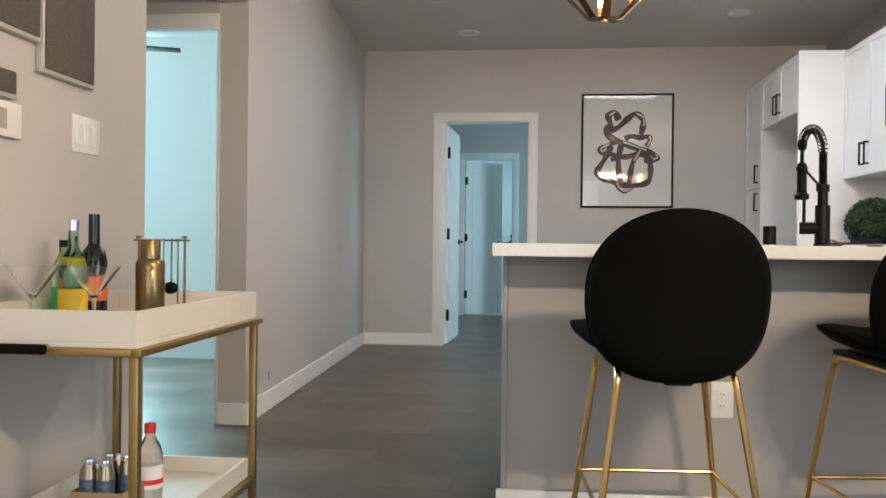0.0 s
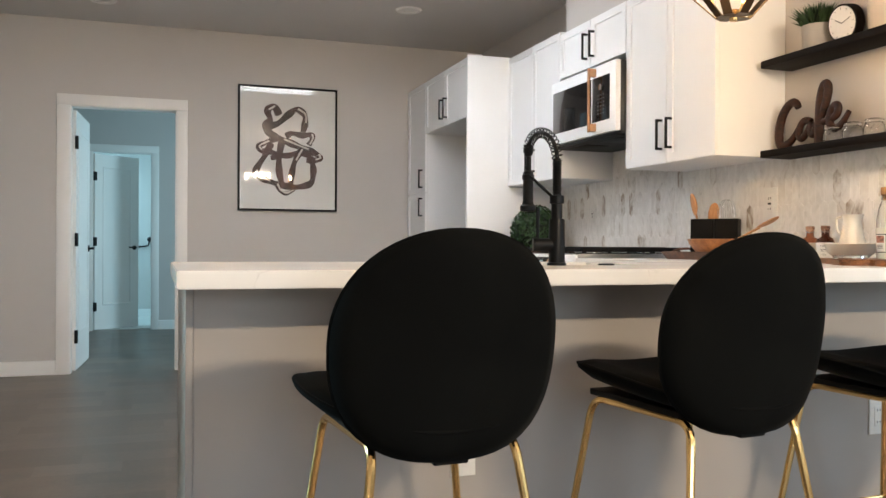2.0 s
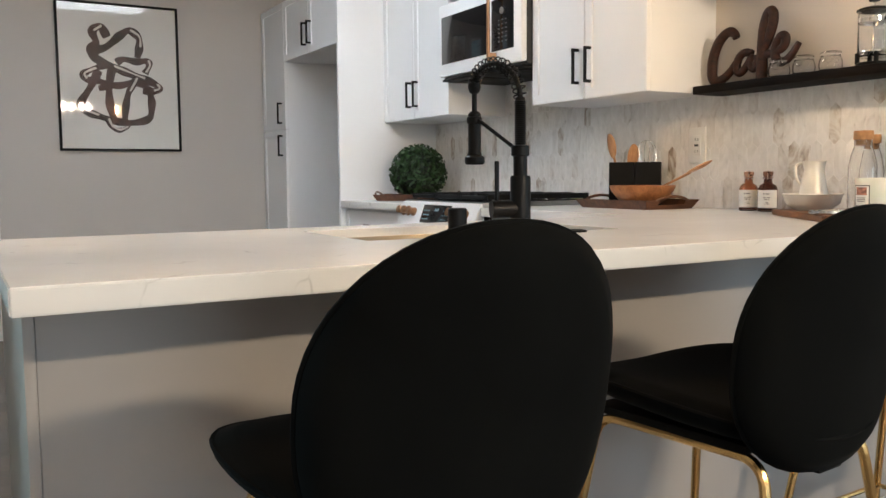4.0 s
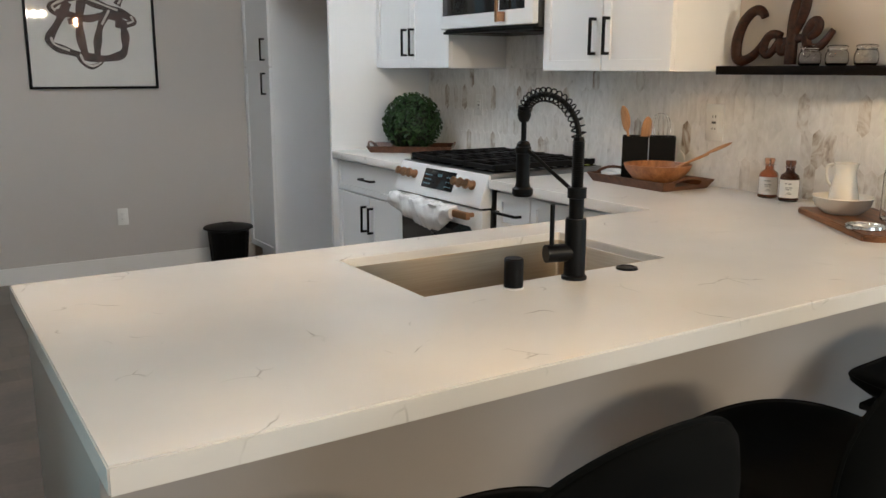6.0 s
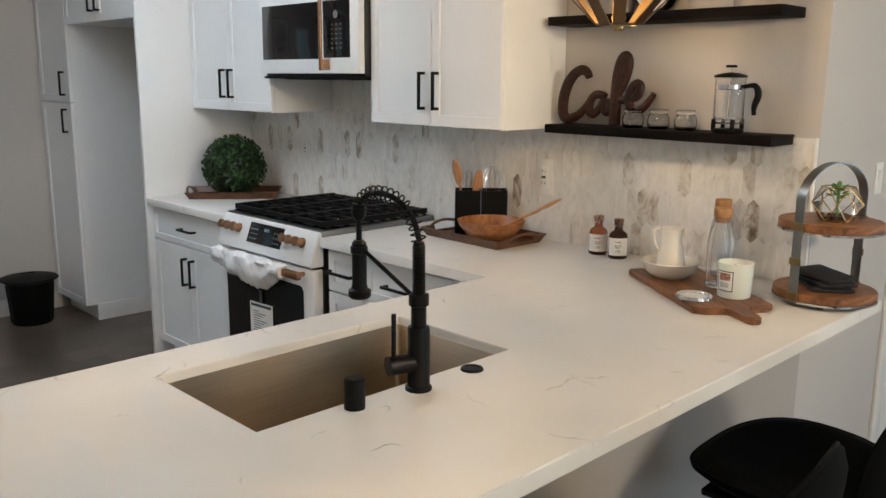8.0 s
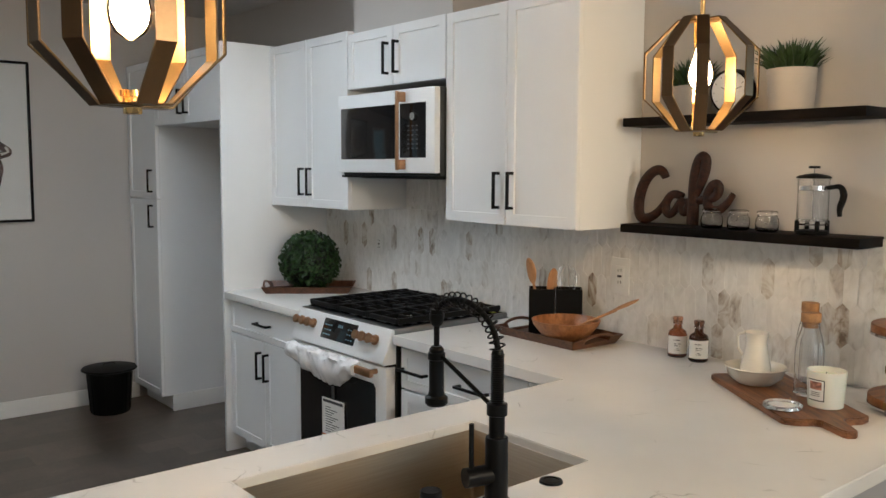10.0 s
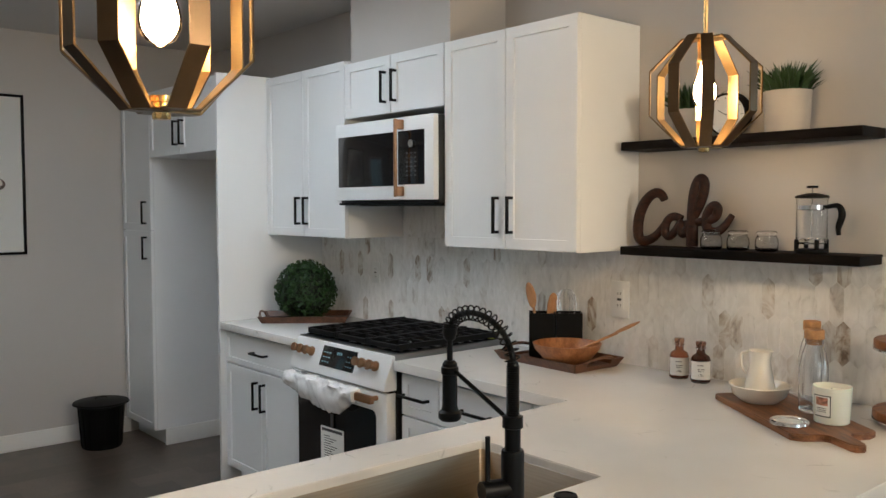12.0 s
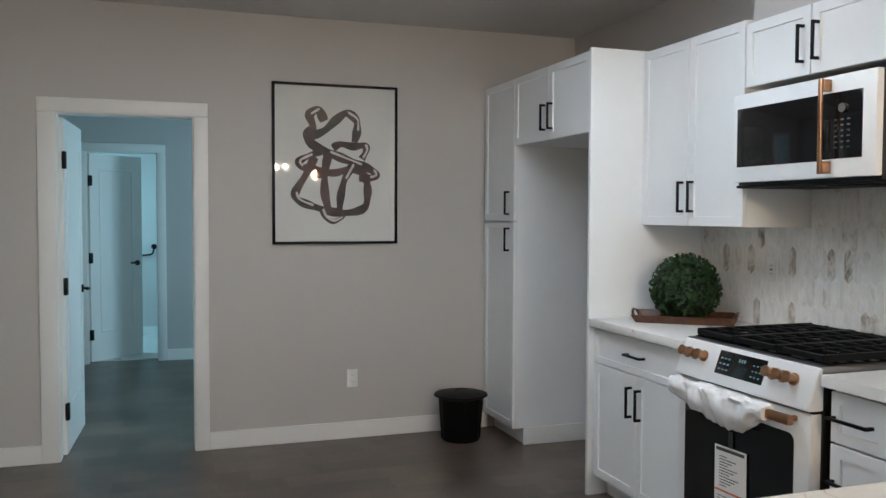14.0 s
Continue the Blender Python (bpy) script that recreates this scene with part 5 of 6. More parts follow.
spice_bottle(pose(2.585, 3.655, CT, 0, 0, 215), AMBER, 0.025, "amber glass bottle with a white label")
spice_bottle(pose(2.575, 3.558, CT, 0, 0, 215), DARKAMBER, 0.08, "dark brown glass bottle with a white label")

# cutting board and what stands on it
cbd = thing("cutting_board", pose(2.322, 3.095, CT, 0, 0, 54.5), "acacia paddle cutting board with a short handle", "cutting board")
L_, B_ = 0.52, 0.25
hx0 = -L_ / 2
poly = [(hx0 + 0.02, -B_ / 2), (L_ / 2 - 0.01, -B_ / 2), (L_ / 2, -B_ / 2 + 0.01), (L_ / 2, B_ / 2 - 0.01), (L_ / 2 - 0.01, B_ / 2), (hx0 + 0.02, B_ / 2), (hx0, B_ / 2 - 0.03), (hx0, 0.04), (hx0 - 0.012, 0.026), (hx0 - 0.10, 0.022), (hx0 - 0.115, 0.012), (hx0 - 0.115, -0.012), (hx0 - 0.10, -0.022), (hx0 - 0.012, -0.026), (hx0, -0.04), (hx0, -B_ / 2 + 0.03)]
part("board", prism(bmesh.new(), poly, 0, 0.020, 0.003), BOARDWOOD, cbd)
BZ = CT + 0.0205
ebowl = thing("enamel_bowl", pose(2.375, 3.22, BZ), "cream enamel wash bowl on the cutting board", "bowl")
part("bowl", lathem([(0, 0), (0.055, 0), (0.06, 0.004), (0.082, 0.022), (0.090, 0.048), (0.095, 0.052), (0.093, 0.055), (0.087, 0.05), (0.078, 0.025), (0.055, 0.009), (0, 0.007)], 40), CERAMIC, ebowl)
pit = thing("pitcher", pose(2.385, 3.225, BZ + 0.0078, 0, 0, 25), "cream enamel pitcher standing in the bowl", "pitcher")
part("body", lathem([(0, 0), (0.048, 0), (0.05, 0.004), (0.044, 0.05), (0.034, 0.10), (0.031, 0.125), (0.036, 0.148), (0.0385, 0.152), (0.036, 0.152), (0.029, 0.126), (0.032, 0.10), (0.042, 0.05), (0.047, 0.008), (0, 0.006)], 36), CERAMIC, pit)
part("handle", tubem(rounded([(0, 0.034, 0.147), (0, 0.058, 0.142), (0, 0.056, 0.095), (0, 0.040, 0.075)], 0.02), 0.0045, 8), CERAMIC, pit)


def carafe(m):
    c = thing("glass_carafe", m, "clear glass carafe with a cork stopper", "carafe", "carafes by the wall")
    part("glass", lathem([(0, 0), (0.04, 0), (0.043, 0.004), (0.0435, 0.13), (0.036, 0.165), (0.027, 0.188), (0.027, 0.205), (0.0245, 0.205), (0.0245, 0.187), (0.0335, 0.163), (0.041, 0.13), (0.041, 0.010), (0.03, 0.008), (0, 0.012)], 36), GLASS, c)
    part("cork_stopper", lathem([(0, 0.232), (0.029, 0.232), (0.030, 0.229), (0.030, 0.207), (0.0235, 0.2055), (0.0225, 0.19), (0, 0.19)], 24), CORK, c, "round cork stopper")
    return c


cf = carafe(pose(2.37, 3.045, BZ) @ Matrix.Diagonal((0.95, 0.95, 1.07, 1)))
copy_thing(cf, pose(2.575, 3.15, CT) @ Matrix.Diagonal((0.95, 0.95, 1.07, 1)))
cnd = thing("candle", pose(2.285, 2.95, BZ), "white candle in a glass with a printed label", "candle")
part("glass", lathem([(0, 0), (0.045, 0), (0.048, 0.003), (0.053, 0.104), (0.051, 0.105), (0.0465, 0.006), (0, 0.004)], 36), plain("frosted_glass", (0.80, 0.77, 0.70), 0.15, var=0.02, Subsurface_Weight=0.2), cnd)
part("wax", lathem([(0, 0.0865), (0.05, 0.088), (0.05, 0.08), (0, 0.08)], 28), WAX, cnd)
part("wick", tubem([(0, 0, 0.085), (0.002, 0, 0.098)], 0.0012, 6), INK, cnd)
bm = bmesh.new()


def wrap(bm, r0, r1, zlo, zhi, a_0, a_1, n=8):
    """A curved patch on a slightly conical side."""
    g = []
    for z in (zlo, zhi):
        r = r0 + (r1 - r0) * z / 0.104
        g.append([bm.verts.new((r * math.cos(radians(a_0 + (a_1 - a_0) * i / n)), r * math.sin(radians(a_0 + (a_1 - a_0) * i / n)), z)) for i in range(n + 1)])
    for i in range(n):
        bm.faces.new((g[0][i], g[0][i + 1], g[1][i + 1], g[1][i]))
    return bm


lab = part("label", wrap(bmesh.new(), 0.0487, 0.0537, 0.022, 0.084, 0, 58), INK, cnd, "black-edged label")
part("label_paper", wrap(bmesh.new(), 0.0489, 0.0539, 0.025, 0.081, 3, 55), PAPER, lab)
part("label_picture", wrap(bmesh.new(), 0.0491, 0.0541, 0.055, 0.078, 9, 49), plain("label_flowers", (0.45, 0.20, 0.14), 0.6, var=0.6, scale=120), lab)
bm = bmesh.new()
for z in (0.046, 0.041, 0.036):
    wrap(bm, 0.0491, 0.0541, z, z + 0.0018, 12, 44)
part("label_print", bm, INK, lab)
cnd.rotation_euler.z = radians(143)
lid = thing("jar_lid", pose(2.175, 3.02, BZ) @ Matrix.Diagonal((1.16, 1.16, 1, 1)), "silver metal ring lid lying on the board", "lid")
part("ring", lathem([(0.036, 0.0), (0.045, 0.0), (0.047, 0.003), (0.046, 0.010), (0.043, 0.012), (0.036, 0.011), (0.034, 0.008), (0.034, 0.002)], 36), CHROME, lid)
part("disc", lathem([(0, 0.006), (0.034, 0.006), (0.034, 0.003), (0, 0.003)], 28), PLASTIC, lid)
bm = tubem([(0.045, 0.0, 0.003), (0.09, 0.028, 0.002)], 0.0015, 5)
part("strap", bm, SPOONWOOD, lid)

# two-tier stand
ts = thing("tiered_stand", pose(2.515, 2.774, CT, 0, 0, 167) @ Matrix.Scale(1.1, 4), "two-tier round wooden stand with a steel arch", "tiered stand")
TR = 0.134
for z in (0.016, 0.205):
    tr_ = part("tier", lathem([(0, 0), (TR - 0.003, 0), (TR, 0.004), (TR, 0.020), (TR - 0.003, 0.023), (0, 0.023)], 44), BOARDWOOD, ts, "round dark wooden tier")
    tr_.location = (0, 0, z)
    part("tier_rim", lathem([(TR - 0.002, -0.005), (TR + 0.002, -0.005), (TR + 0.002, 0.001), (TR - 0.002, 0.001)], 44), CHROME, tr_, "thin steel rim")
for k in range(3):
    a = radians(120 * k + 30)
    part("foot", lathem([(0, 0), (0.01, 0), (0.01, 0.016), (0, 0.016)], 12), DARKPLASTIC, ts).location = (0.1 * math.cos(a), 0.1 * math.sin(a), 0)
bm = bmesh.new()
arch = [(-TR - 0.004, 0.012), (-TR - 0.004, 0.285)] + [(-(TR + 0.004) * math.cos(math.pi * i / 20), 0.285 + 0.098 * math.sin(math.pi * i / 20)) for i in range(1, 20)] + [(TR + 0.004, 0.285), (TR + 0.004, 0.012)]
prev = None
for i, (x, z) in enumerate(arch):
    a, b = arch[max(0, i - 1)], arch[min(len(arch) - 1, i + 1)]
    t = Vector((b[0] - a[0], b[1] - a[1])).normalized()
    nx, nz = -t.y * 0.0012, t.x * 0.0012
    cur = [bm.verts.new((x + sx * nx, sy * 0.0135, z + sx * nz)) for sx in (-1, 1) for sy in (-1, 1)]
    if prev:
        for q in ((0, 1), (1, 3), (3, 2), (2, 0)):
            bm.faces.new((prev[q[0]], prev[q[1]], cur[q[1]], cur[q[0]]))
    prev = cur
part("arch", bm, plain("galvanised_steel", (0.25, 0.25, 0.24), 0.35, 1.0, var=0.12, scale=14), ts, "flat galvanised steel arch")
for sx in (-1, 1):
    for z in (0.03, 0.125, 0.22):
        part("clamp", boxm(sx * (TR + 0.006) - 0.003, sx * (TR + 0.006) + 0.003, -0.016, 0.016, z - 0.010, z + 0.010, 0.001), BRUSHED, ts)
# folded napkins on the lower tier
nap = thing("napkins", pose(2.515, 2.774, CT + 0.0435, 0, 0, 40), "black folded cloth napkins on the lower tier", "napkin")
for i, (rot, zz) in enumerate(((0, 0.0), (14, 0.013), (30, 0.026))):
    b2 = boxm(-0.085 + 0.01 * i, 0.085 - 0.004 * i, -0.06, 0.06, zz, zz + 0.011, 0.004)
    for v in b2.verts:
        v.co.z += 0.18 * max(0, v.co.x) * (0.6 + 0.4 * i / 2) * (1 if i else 0.2)
    bmesh.ops.rotate(b2, verts=b2.verts, matrix=Matrix.Rotation(radians(rot), 3, "Z"))
    part("napkin_fold", b2, CLOTH, nap)
# geometric glass terrarium with a succulent
te = thing("terrarium", pose(2.49, 2.751, CT + 0.2515, 0, 0, 20) @ Matrix.Scale(0.94, 4), "brass-edged geometric glass terrarium with a succulent", "terrarium")
lowr = [(0.05 * math.cos(radians(72 * i)), 0.05 * math.sin(radians(72 * i)), 0.002) for i in range(5)]
midr = [(0.078 * math.cos(radians(72 * i + 36)), 0.078 * math.sin(radians(72 * i + 36)), 0.058) for i in range(5)]
topr = [(0.05 * math.cos(radians(72 * i)), 0.05 * math.sin(radians(72 * i)), 0.108) for i in range(5)]
edges, faces = [], [lowr]
for i in range(5):
    j = (i + 1) % 5
    edges += [(lowr[i], lowr[j]), (topr[i], topr[j]), (lowr[i], midr[i]), (lowr[j], midr[i]), (topr[i], midr[i]), (topr[j], midr[i])]
    faces += [[lowr[i], lowr[j], midr[i]], [topr[i], topr[j], midr[i]], [lowr[j], midr[j], midr[i]]]
    if i != 2:
        faces += [[topr[j], midr[j], midr[i]]]
bm = bmesh.new()
for a, b in edges:
    tube(bm, [a, b], 0.0018, 6)
part("brass_frame", bm, BRASS, te)
for f in faces:
    bm = bmesh.new()
    bm.faces.new([bm.verts.new(p_) for p_ in f])
    part("pane", bm, PANE, te)
bm = bmesh.new()
rd = random.Random(2)
for i in range(60):
    a, q = rd.uniform(0, 6.28), math.sqrt(rd.random()) * 0.046
    m_ = Matrix.Translation((q * math.cos(a), q * math.sin(a), rd.uniform(0.009, 0.02))) @ Matrix.Diagonal((1.2, 0.9, 0.7, 1))
    bmesh.ops.create_icosphere(bm, subdivisions=1, radius=rd.uniform(0.006, 0.010), matrix=m_)
tagged(part("pebbles", bm, plain("pebbles", (0.10, 0.06, 0.04), 0.6, var=0.6, scale=40), te, "brown pebbles"), kind="stuff")
for i in range(14):
    a, r_, z_ = 2.4 * i, 0.012 + 0.0018 * i, 0.108 - 0.0028 * i
    bm = bmesh.new()
    bmesh.ops.create_uvsphere(bm, u_segments=10, v_segments=6, radius=1)
    for v in bm.verts:
        v.co = (v.co.x * 0.013 + 0.012, v.co.y * 0.008, v.co.z * 0.0035 + 0.25 * max(0, v.co.x * 0.013 + 0.012))
    lf = part("leaf", bm, SUCC, te)
    lf.matrix_local = pose(r_ * 0.4 * math.cos(a), r_ * 0.4 * math.sin(a), z_, 0, -25 + 2 * i, math.degrees(a))
part("stem", tubem([(0, 0, 0.015), (0, 0, 0.11)], 0.005, 8), SUCC, te)

# ---- picture on the end wall ----
PX, PZ = (0.567, 1.373), (1.266, 2.279)
pic = thing("framed_picture", pose((PX[0] + PX[1]) / 2, BACK, (PZ[0] + PZ[1]) / 2), "large black-framed abstract print with looping brown brush strokes", "picture")
pw, ph = (PX[1] - PX[0]) / 2, (PZ[1] - PZ[0]) / 2
for n, q in (("frame_side", (-pw, -pw + 0.016, -ph, ph)), ("frame_side", (pw - 0.016, pw, -ph, ph)), ("frame_rail", (-pw + 0.016, pw - 0.016, -ph, -ph + 0.016)), ("frame_rail", (-pw + 0.016, pw - 0.016, ph - 0.016, ph))):
    part(n, boxm(q[0], q[1], -0.028, -0.001, q[2], q[3], 0.0015), BLACK, pic)
part("paper", boxm(-pw + 0.016, pw - 0.016, -0.012, -0.004, -ph + 0.016, ph - 0.016), plain("print_paper", (0.66, 0.655, 0.64), 0.6, var=0.02, scale=4), pic)
part("glazing", boxm(-pw + 0.016, pw - 0.016, -0.0205, -0.0195, -ph + 0.016, ph - 0.016), PANE, pic, "clear picture glass").rotation_euler.x = radians(0.45)


def brush_material():
    m, nt, p = nodes_of("brush_stroke")
    co = coords_of(nt)
    n1 = tex(nt, "ShaderNodeTexNoise", co, 5.0, Detail=4.0, Distortion=1.0)
    n2 = tex(nt, "ShaderNodeTexNoise", co, 60.0, Detail=3.0)
    c = ramp(nt, n1.outputs[0], [(0.32, (0.018, 0.011, 0.011)), (0.55, (0.075, 0.036, 0.030)), (0.75, (0.19, 0.11, 0.09))])
    nt.links.new(mixc(nt, 0.3, c, n2.outputs[1], "MULTIPLY"), p.inputs["Base Color"])
    p.inputs["Roughness"].default_value = 0.6
    return m


BRUSH = brush_material()


def ribbon(pts, width, y, name="brush_stroke"):
    """A smooth flat stroke through control points."""
    cvs = [Vector((x, z)) for x, z in pts]
    path = []
    for i in range(len(cvs) - 1):
        p0, p1, p2, p3 = cvs[max(0, i - 1)], cvs[i], cvs[i + 1], cvs[min(len(cvs) - 1, i + 2)]
        for k in range(8):
            t = k / 8
            path.append(0.5 * ((2 * p1) + (p2 - p0) * t + (2 * p0 - 5 * p1 + 4 * p2 - p3) * t * t + (3 * p1 - p0 - 3 * p2 + p3) * t ** 3))
    path.append(cvs[-1])
    bm = bmesh.new()
    prev = None
    for i, p in enumerate(path):
        t = (path[min(len(path) - 1, i + 1)] - path[max(0, i - 1)]).normalized()
        w = width * (0.9 + 0.16 * math.sin(i * 0.5)) / 2
        cur = [bm.verts.new((p.x - t.y * w, y, p.y + t.x * w)), bm.verts.new((p.x + t.y * w, y, p.y - t.x * w))]
        if prev:
            bm.faces.new((prev[0], prev[1], cur[1], cur[0]))
        prev = cur
    r = bmesh.ops.extrude_face_region(bm, geom=list(bm.faces))
    for v in r["geom"]:
        if isinstance(v, bmesh.types.BMVert):
            v.co.y += 0.0012
    part(name, bm, BRUSH, pic, "brown brush stroke")


upper_strokes = [
    ([(-0.075, 0.273), (-0.115, 0.343), (-0.168, 0.308), (-0.148, 0.232), (-0.188, 0.179), (-0.154, 0.126), (-0.045, 0.074), (0.064, 0.033), (0.161, -0.002), (0.24, -0.037), (0.256, -0.067), (0.216, -0.084), (0.149, -0.078)], 0.052),
    ([(-0.176, 0.173), (-0.081, 0.208), (0.004, 0.285), (0.07, 0.328), (0.131, 0.285), (0.135, 0.214), (0.119, 0.144)], 0.050),
    ([(-0.021, 0.103), (0.028, 0.129), (0.113, 0.117), (0.185, 0.126), (0.195, 0.091), (0.167, 0.039)], 0.044),
    ([(-0.069, 0.091), (-0.16, 0.056), (-0.236, 0.015), (-0.221, -0.02), (-0.13, -0.032), (-0.021, -0.055), (0.076, -0.026), (0.131, 0.021)], 0.042),
]
lower_strokes = [
    ([(-0.142, -0.078), (-0.033, -0.055), (0.101, -0.032), (0.234, -0.084)], 0.036),
    ([(-0.045, 0.085), (-0.072, -0.049), (-0.072, -0.19), (-0.045, -0.301)], 0.050),
    ([(-0.136, 0.044), (-0.196, -0.073), (-0.261, -0.184), (-0.239, -0.231), (-0.154, -0.266), (-0.033, -0.301), (0.088, -0.307), (0.185, -0.274), (0.206, -0.19), (0.198, -0.108), (0.161, -0.078)], 0.048),
    ([(0.107, -0.002), (0.055, -0.096), (0.03, -0.201), (0.022, -0.289)], 0.046),
    ([(-0.093, -0.289), (-0.067, -0.342), (-0.018, -0.363), (0.034, -0.34), (0.042, -0.313)], 0.030),
]
strokes = lower_strokes[:1] + upper_strokes[:1] + lower_strokes[1:] + upper_strokes[1:]
for i, (p_, w_) in enumerate(strokes):
    ribbon(p_, w_ * 1.12, -0.0136 - 0.0004 * i)
SHEEN = plain("pale_stroke_edge", (0.62, 0.58, 0.54), 0.6, var=0.2, scale=30)
BRUSH_KEEP, BRUSH = BRUSH, SHEEN
for i, (k, a, b) in enumerate(((1, 1, 3), (1, 6, 9), (1, 9, 12), (3, 2, 5), (4, 0, 2), (5, 0, 4), (6, 3, 6), (7, 3, 6), (8, 1, 4))):
    ribbon([(x + 0.008, z + 0.006) for x, z in strokes[k][0][a:b]], 0.015, -0.0176 - 0.00015 * i, "pale_highlight_stroke")
BRUSH = BRUSH_KEEP

# outlets and switches


def outlet(m, label, gfci=False, gangs=1, rocker=False):
    o = thing("wall_outlet" if not rocker else "light_switch", m, label, "outlet" if not rocker else "switch")
    w = 0.035 + 0.023 * (gangs - 1)
    part("plate", boxm(-w, w, -0.006, 0, -0.058, 0.058, 0.002), PLASTIC, o)
    for g in range(gangs):
        x = (g - (gangs - 1) / 2) * 0.046
        if rocker:
            part("rocker", boxm(x - 0.0165, x + 0.0165, -0.010, -0.005, -0.033, 0.033, 0.002), PLASTIC, o)
            continue
        f = part("socket", boxm(x - 0.0165, x + 0.0165, -0.008, -0.005, -0.033, 0.033, 0.0015), PLASTIC, o)
        bm = bmesh.new()
        for z in (-0.019, 0.019):
            for dx in (-0.006, 0.005):
                box(bm, x + dx - 0.0008, x + dx + 0.0012, -0.0086, -0.0075, z - 0.004, z + 0.004)
        if gfci:
            box(bm, x - 0.008, x + 0.008, -0.0095, -0.0075, -0.0035, 0.0035)
        part("slots", bm, INK, f)
    return o


outlet(pose(1.077, BACK, 0.391), "white wall outlet low on the end wall")
outlet(pose(RIGHT - 0.013, 3.98, 1.187, 0, 0, -90) @ Matrix.Scale(1.28, 4), "white outlet on the tiled wall", True)
outlet(pose(RIGHT - 0.013, 5.66, 1.20, 0, 0, -90), "white outlet on the tiled wall behind the range", True)
outlet(pose(0.74, 2.888, 0.427), "white outlet on the breakfast bar front")
outlet(pose(2.155, 2.888, 0.445), "white outlet on the breakfast bar front")
outlet(pose(3.23, CORNER, 1.235), "white rocker light switch on the pale wall", rocker=True)
outlet(pose(LEFT, 2.655, 1.254, 0, 0, 90), "white triple rocker switch on the wall", gangs=3, rocker=True)
tape = tagged(part("painters_tape", boxm(0, 0.001, -0.012, 0.012, -0.025, 0.025), plain("blue_tape", (0.03, 0.22, 0.55), 0.6, var=0.1)), "scrap of blue painter's tape on the wall", "tape")
tape.matrix_world = pose(-1.3098, 4.62, 0.185, 12, 0, 1.75)

# rubbish bin
bn = thing("trash_can", pose(1.738, 7.46, 0), "small black ribbed plastic trash can with a lid", "trash can")
part("can", lathem([(0, 0), (0.118, 0), (0.122, 0.005), (0.142, 0.27), (0.148, 0.272), (0.148, 0.285), (0.138, 0.285), (0.120, 0.02), (0, 0.015)], 36), DARKPLASTIC, bn)
part("lid", lathem([(0, 0.318), (0.05, 0.316), (0.13, 0.308), (0.170, 0.299), (0.176, 0.289), (0.170, 0.2855), (0, 0.2855)], 36), DARKPLASTIC, bn)
bm = bmesh.new()
for i in range(18):
    a = 2 * math.pi * i / 18
    tube(bm, [(0.1235 * math.cos(a), 0.1235 * math.sin(a), 0.01), (0.1425 * math.cos(a), 0.1425 * math.sin(a), 0.262)], 0.003, 5)
part("ribs", bm, DARKPLASTIC, bn)
part("lid_grip", tubem([(-0.035, 0, 0.316), (-0.03, 0, 0.328), (0.03, 0, 0.328), (0.035, 0, 0.316)], 0.004, 6), DARKPLASTIC, bn)

# recessed ceiling lights, off
for x, y in ((-0.405, 7.09), (1.672, 6.61)):
    dl = thing("recessed_light", pose(x, y, CEILING), "round white recessed ceiling light, switched off", "ceiling light", "recessed lights")
    part("trim_ring", lathem([(0.062, -0.001), (0.064, -0.008), (0.086, -0.010), (0.094, 0.0)], 40), TRIM, dl)
    part("diffuser", lathem([(0, -0.0015), (0.062, -0.0015)], 40), plain("diffuser", (0.75, 0.75, 0.74), 0.5, var=0.01), dl)

# chandelier in the living room, seen mirrored in the picture glass
ch = thing("chandelier", pose(1.55, 0.15, CEILING), "brass chandelier with four lit bulbs", "chandelier")
part("canopy", lathem([(0, 0), (0.065, 0), (0.065, -0.02), (0, -0.022)], 32), BRASS, ch)
part("rod", tubem([(0, 0, -0.02), (0, 0, -0.54)], 0.007, 10), BRASS, ch)
part("crossbar", tubem([(-0.22, 0, -0.54), (0.22, 0, -0.54)], 0.010, 10), BRASS, ch)
for k in range(4):
    x = -0.18 + 0.12 * k
    part("socket", lathem([(0, 0.0), (0.02, 0.0), (0.02, -0.05), (0, -0.05)], 20), BRASS, ch).location = (x, 0, -0.54)
    part("bulb", lathem([(0.013, -0.05), (0.02, -0.07), (0.03, -0.10), (0.03, -0.115), (0.02, -0.135), (0, -0.14)], 20), BULB_LARGE, ch, "glowing filament bulb").location = (x, 0, -0.54)

# ---- bar cart with its bottles, beside the living room wall ----
CX0, CX1, CY0, CY1 = -1.255, -0.765, 1.935, 2.785
cart = thing("bar_cart", pose((CX0 + CX1) / 2, (CY0 + CY1) / 2, 0), "gold-framed bar cart with two white trays", "bar cart")
cw, cl = (CX1 - CX0) / 2, (CY1 - CY0) / 2
CREAM = plain("cream_lacquer", (0.74, 0.70, 0.62), 0.4, var=0.03, scale=4, fine=160, bump=0.05)


def tray_box(z0, z1, w, l, t=0.012):
    bm = bmesh.new()
    box(bm, -w, w, -l, l, z0, z0 + t)
    for q in ((-w, -w + t, -l, l), (w - t, w, -l, l), (-w + t, w - t, -l, -l + t), (-w + t, w - t, l - t, l)):
        box(bm, *q, z0 + t, z1, 0.001, 1)
    return bm


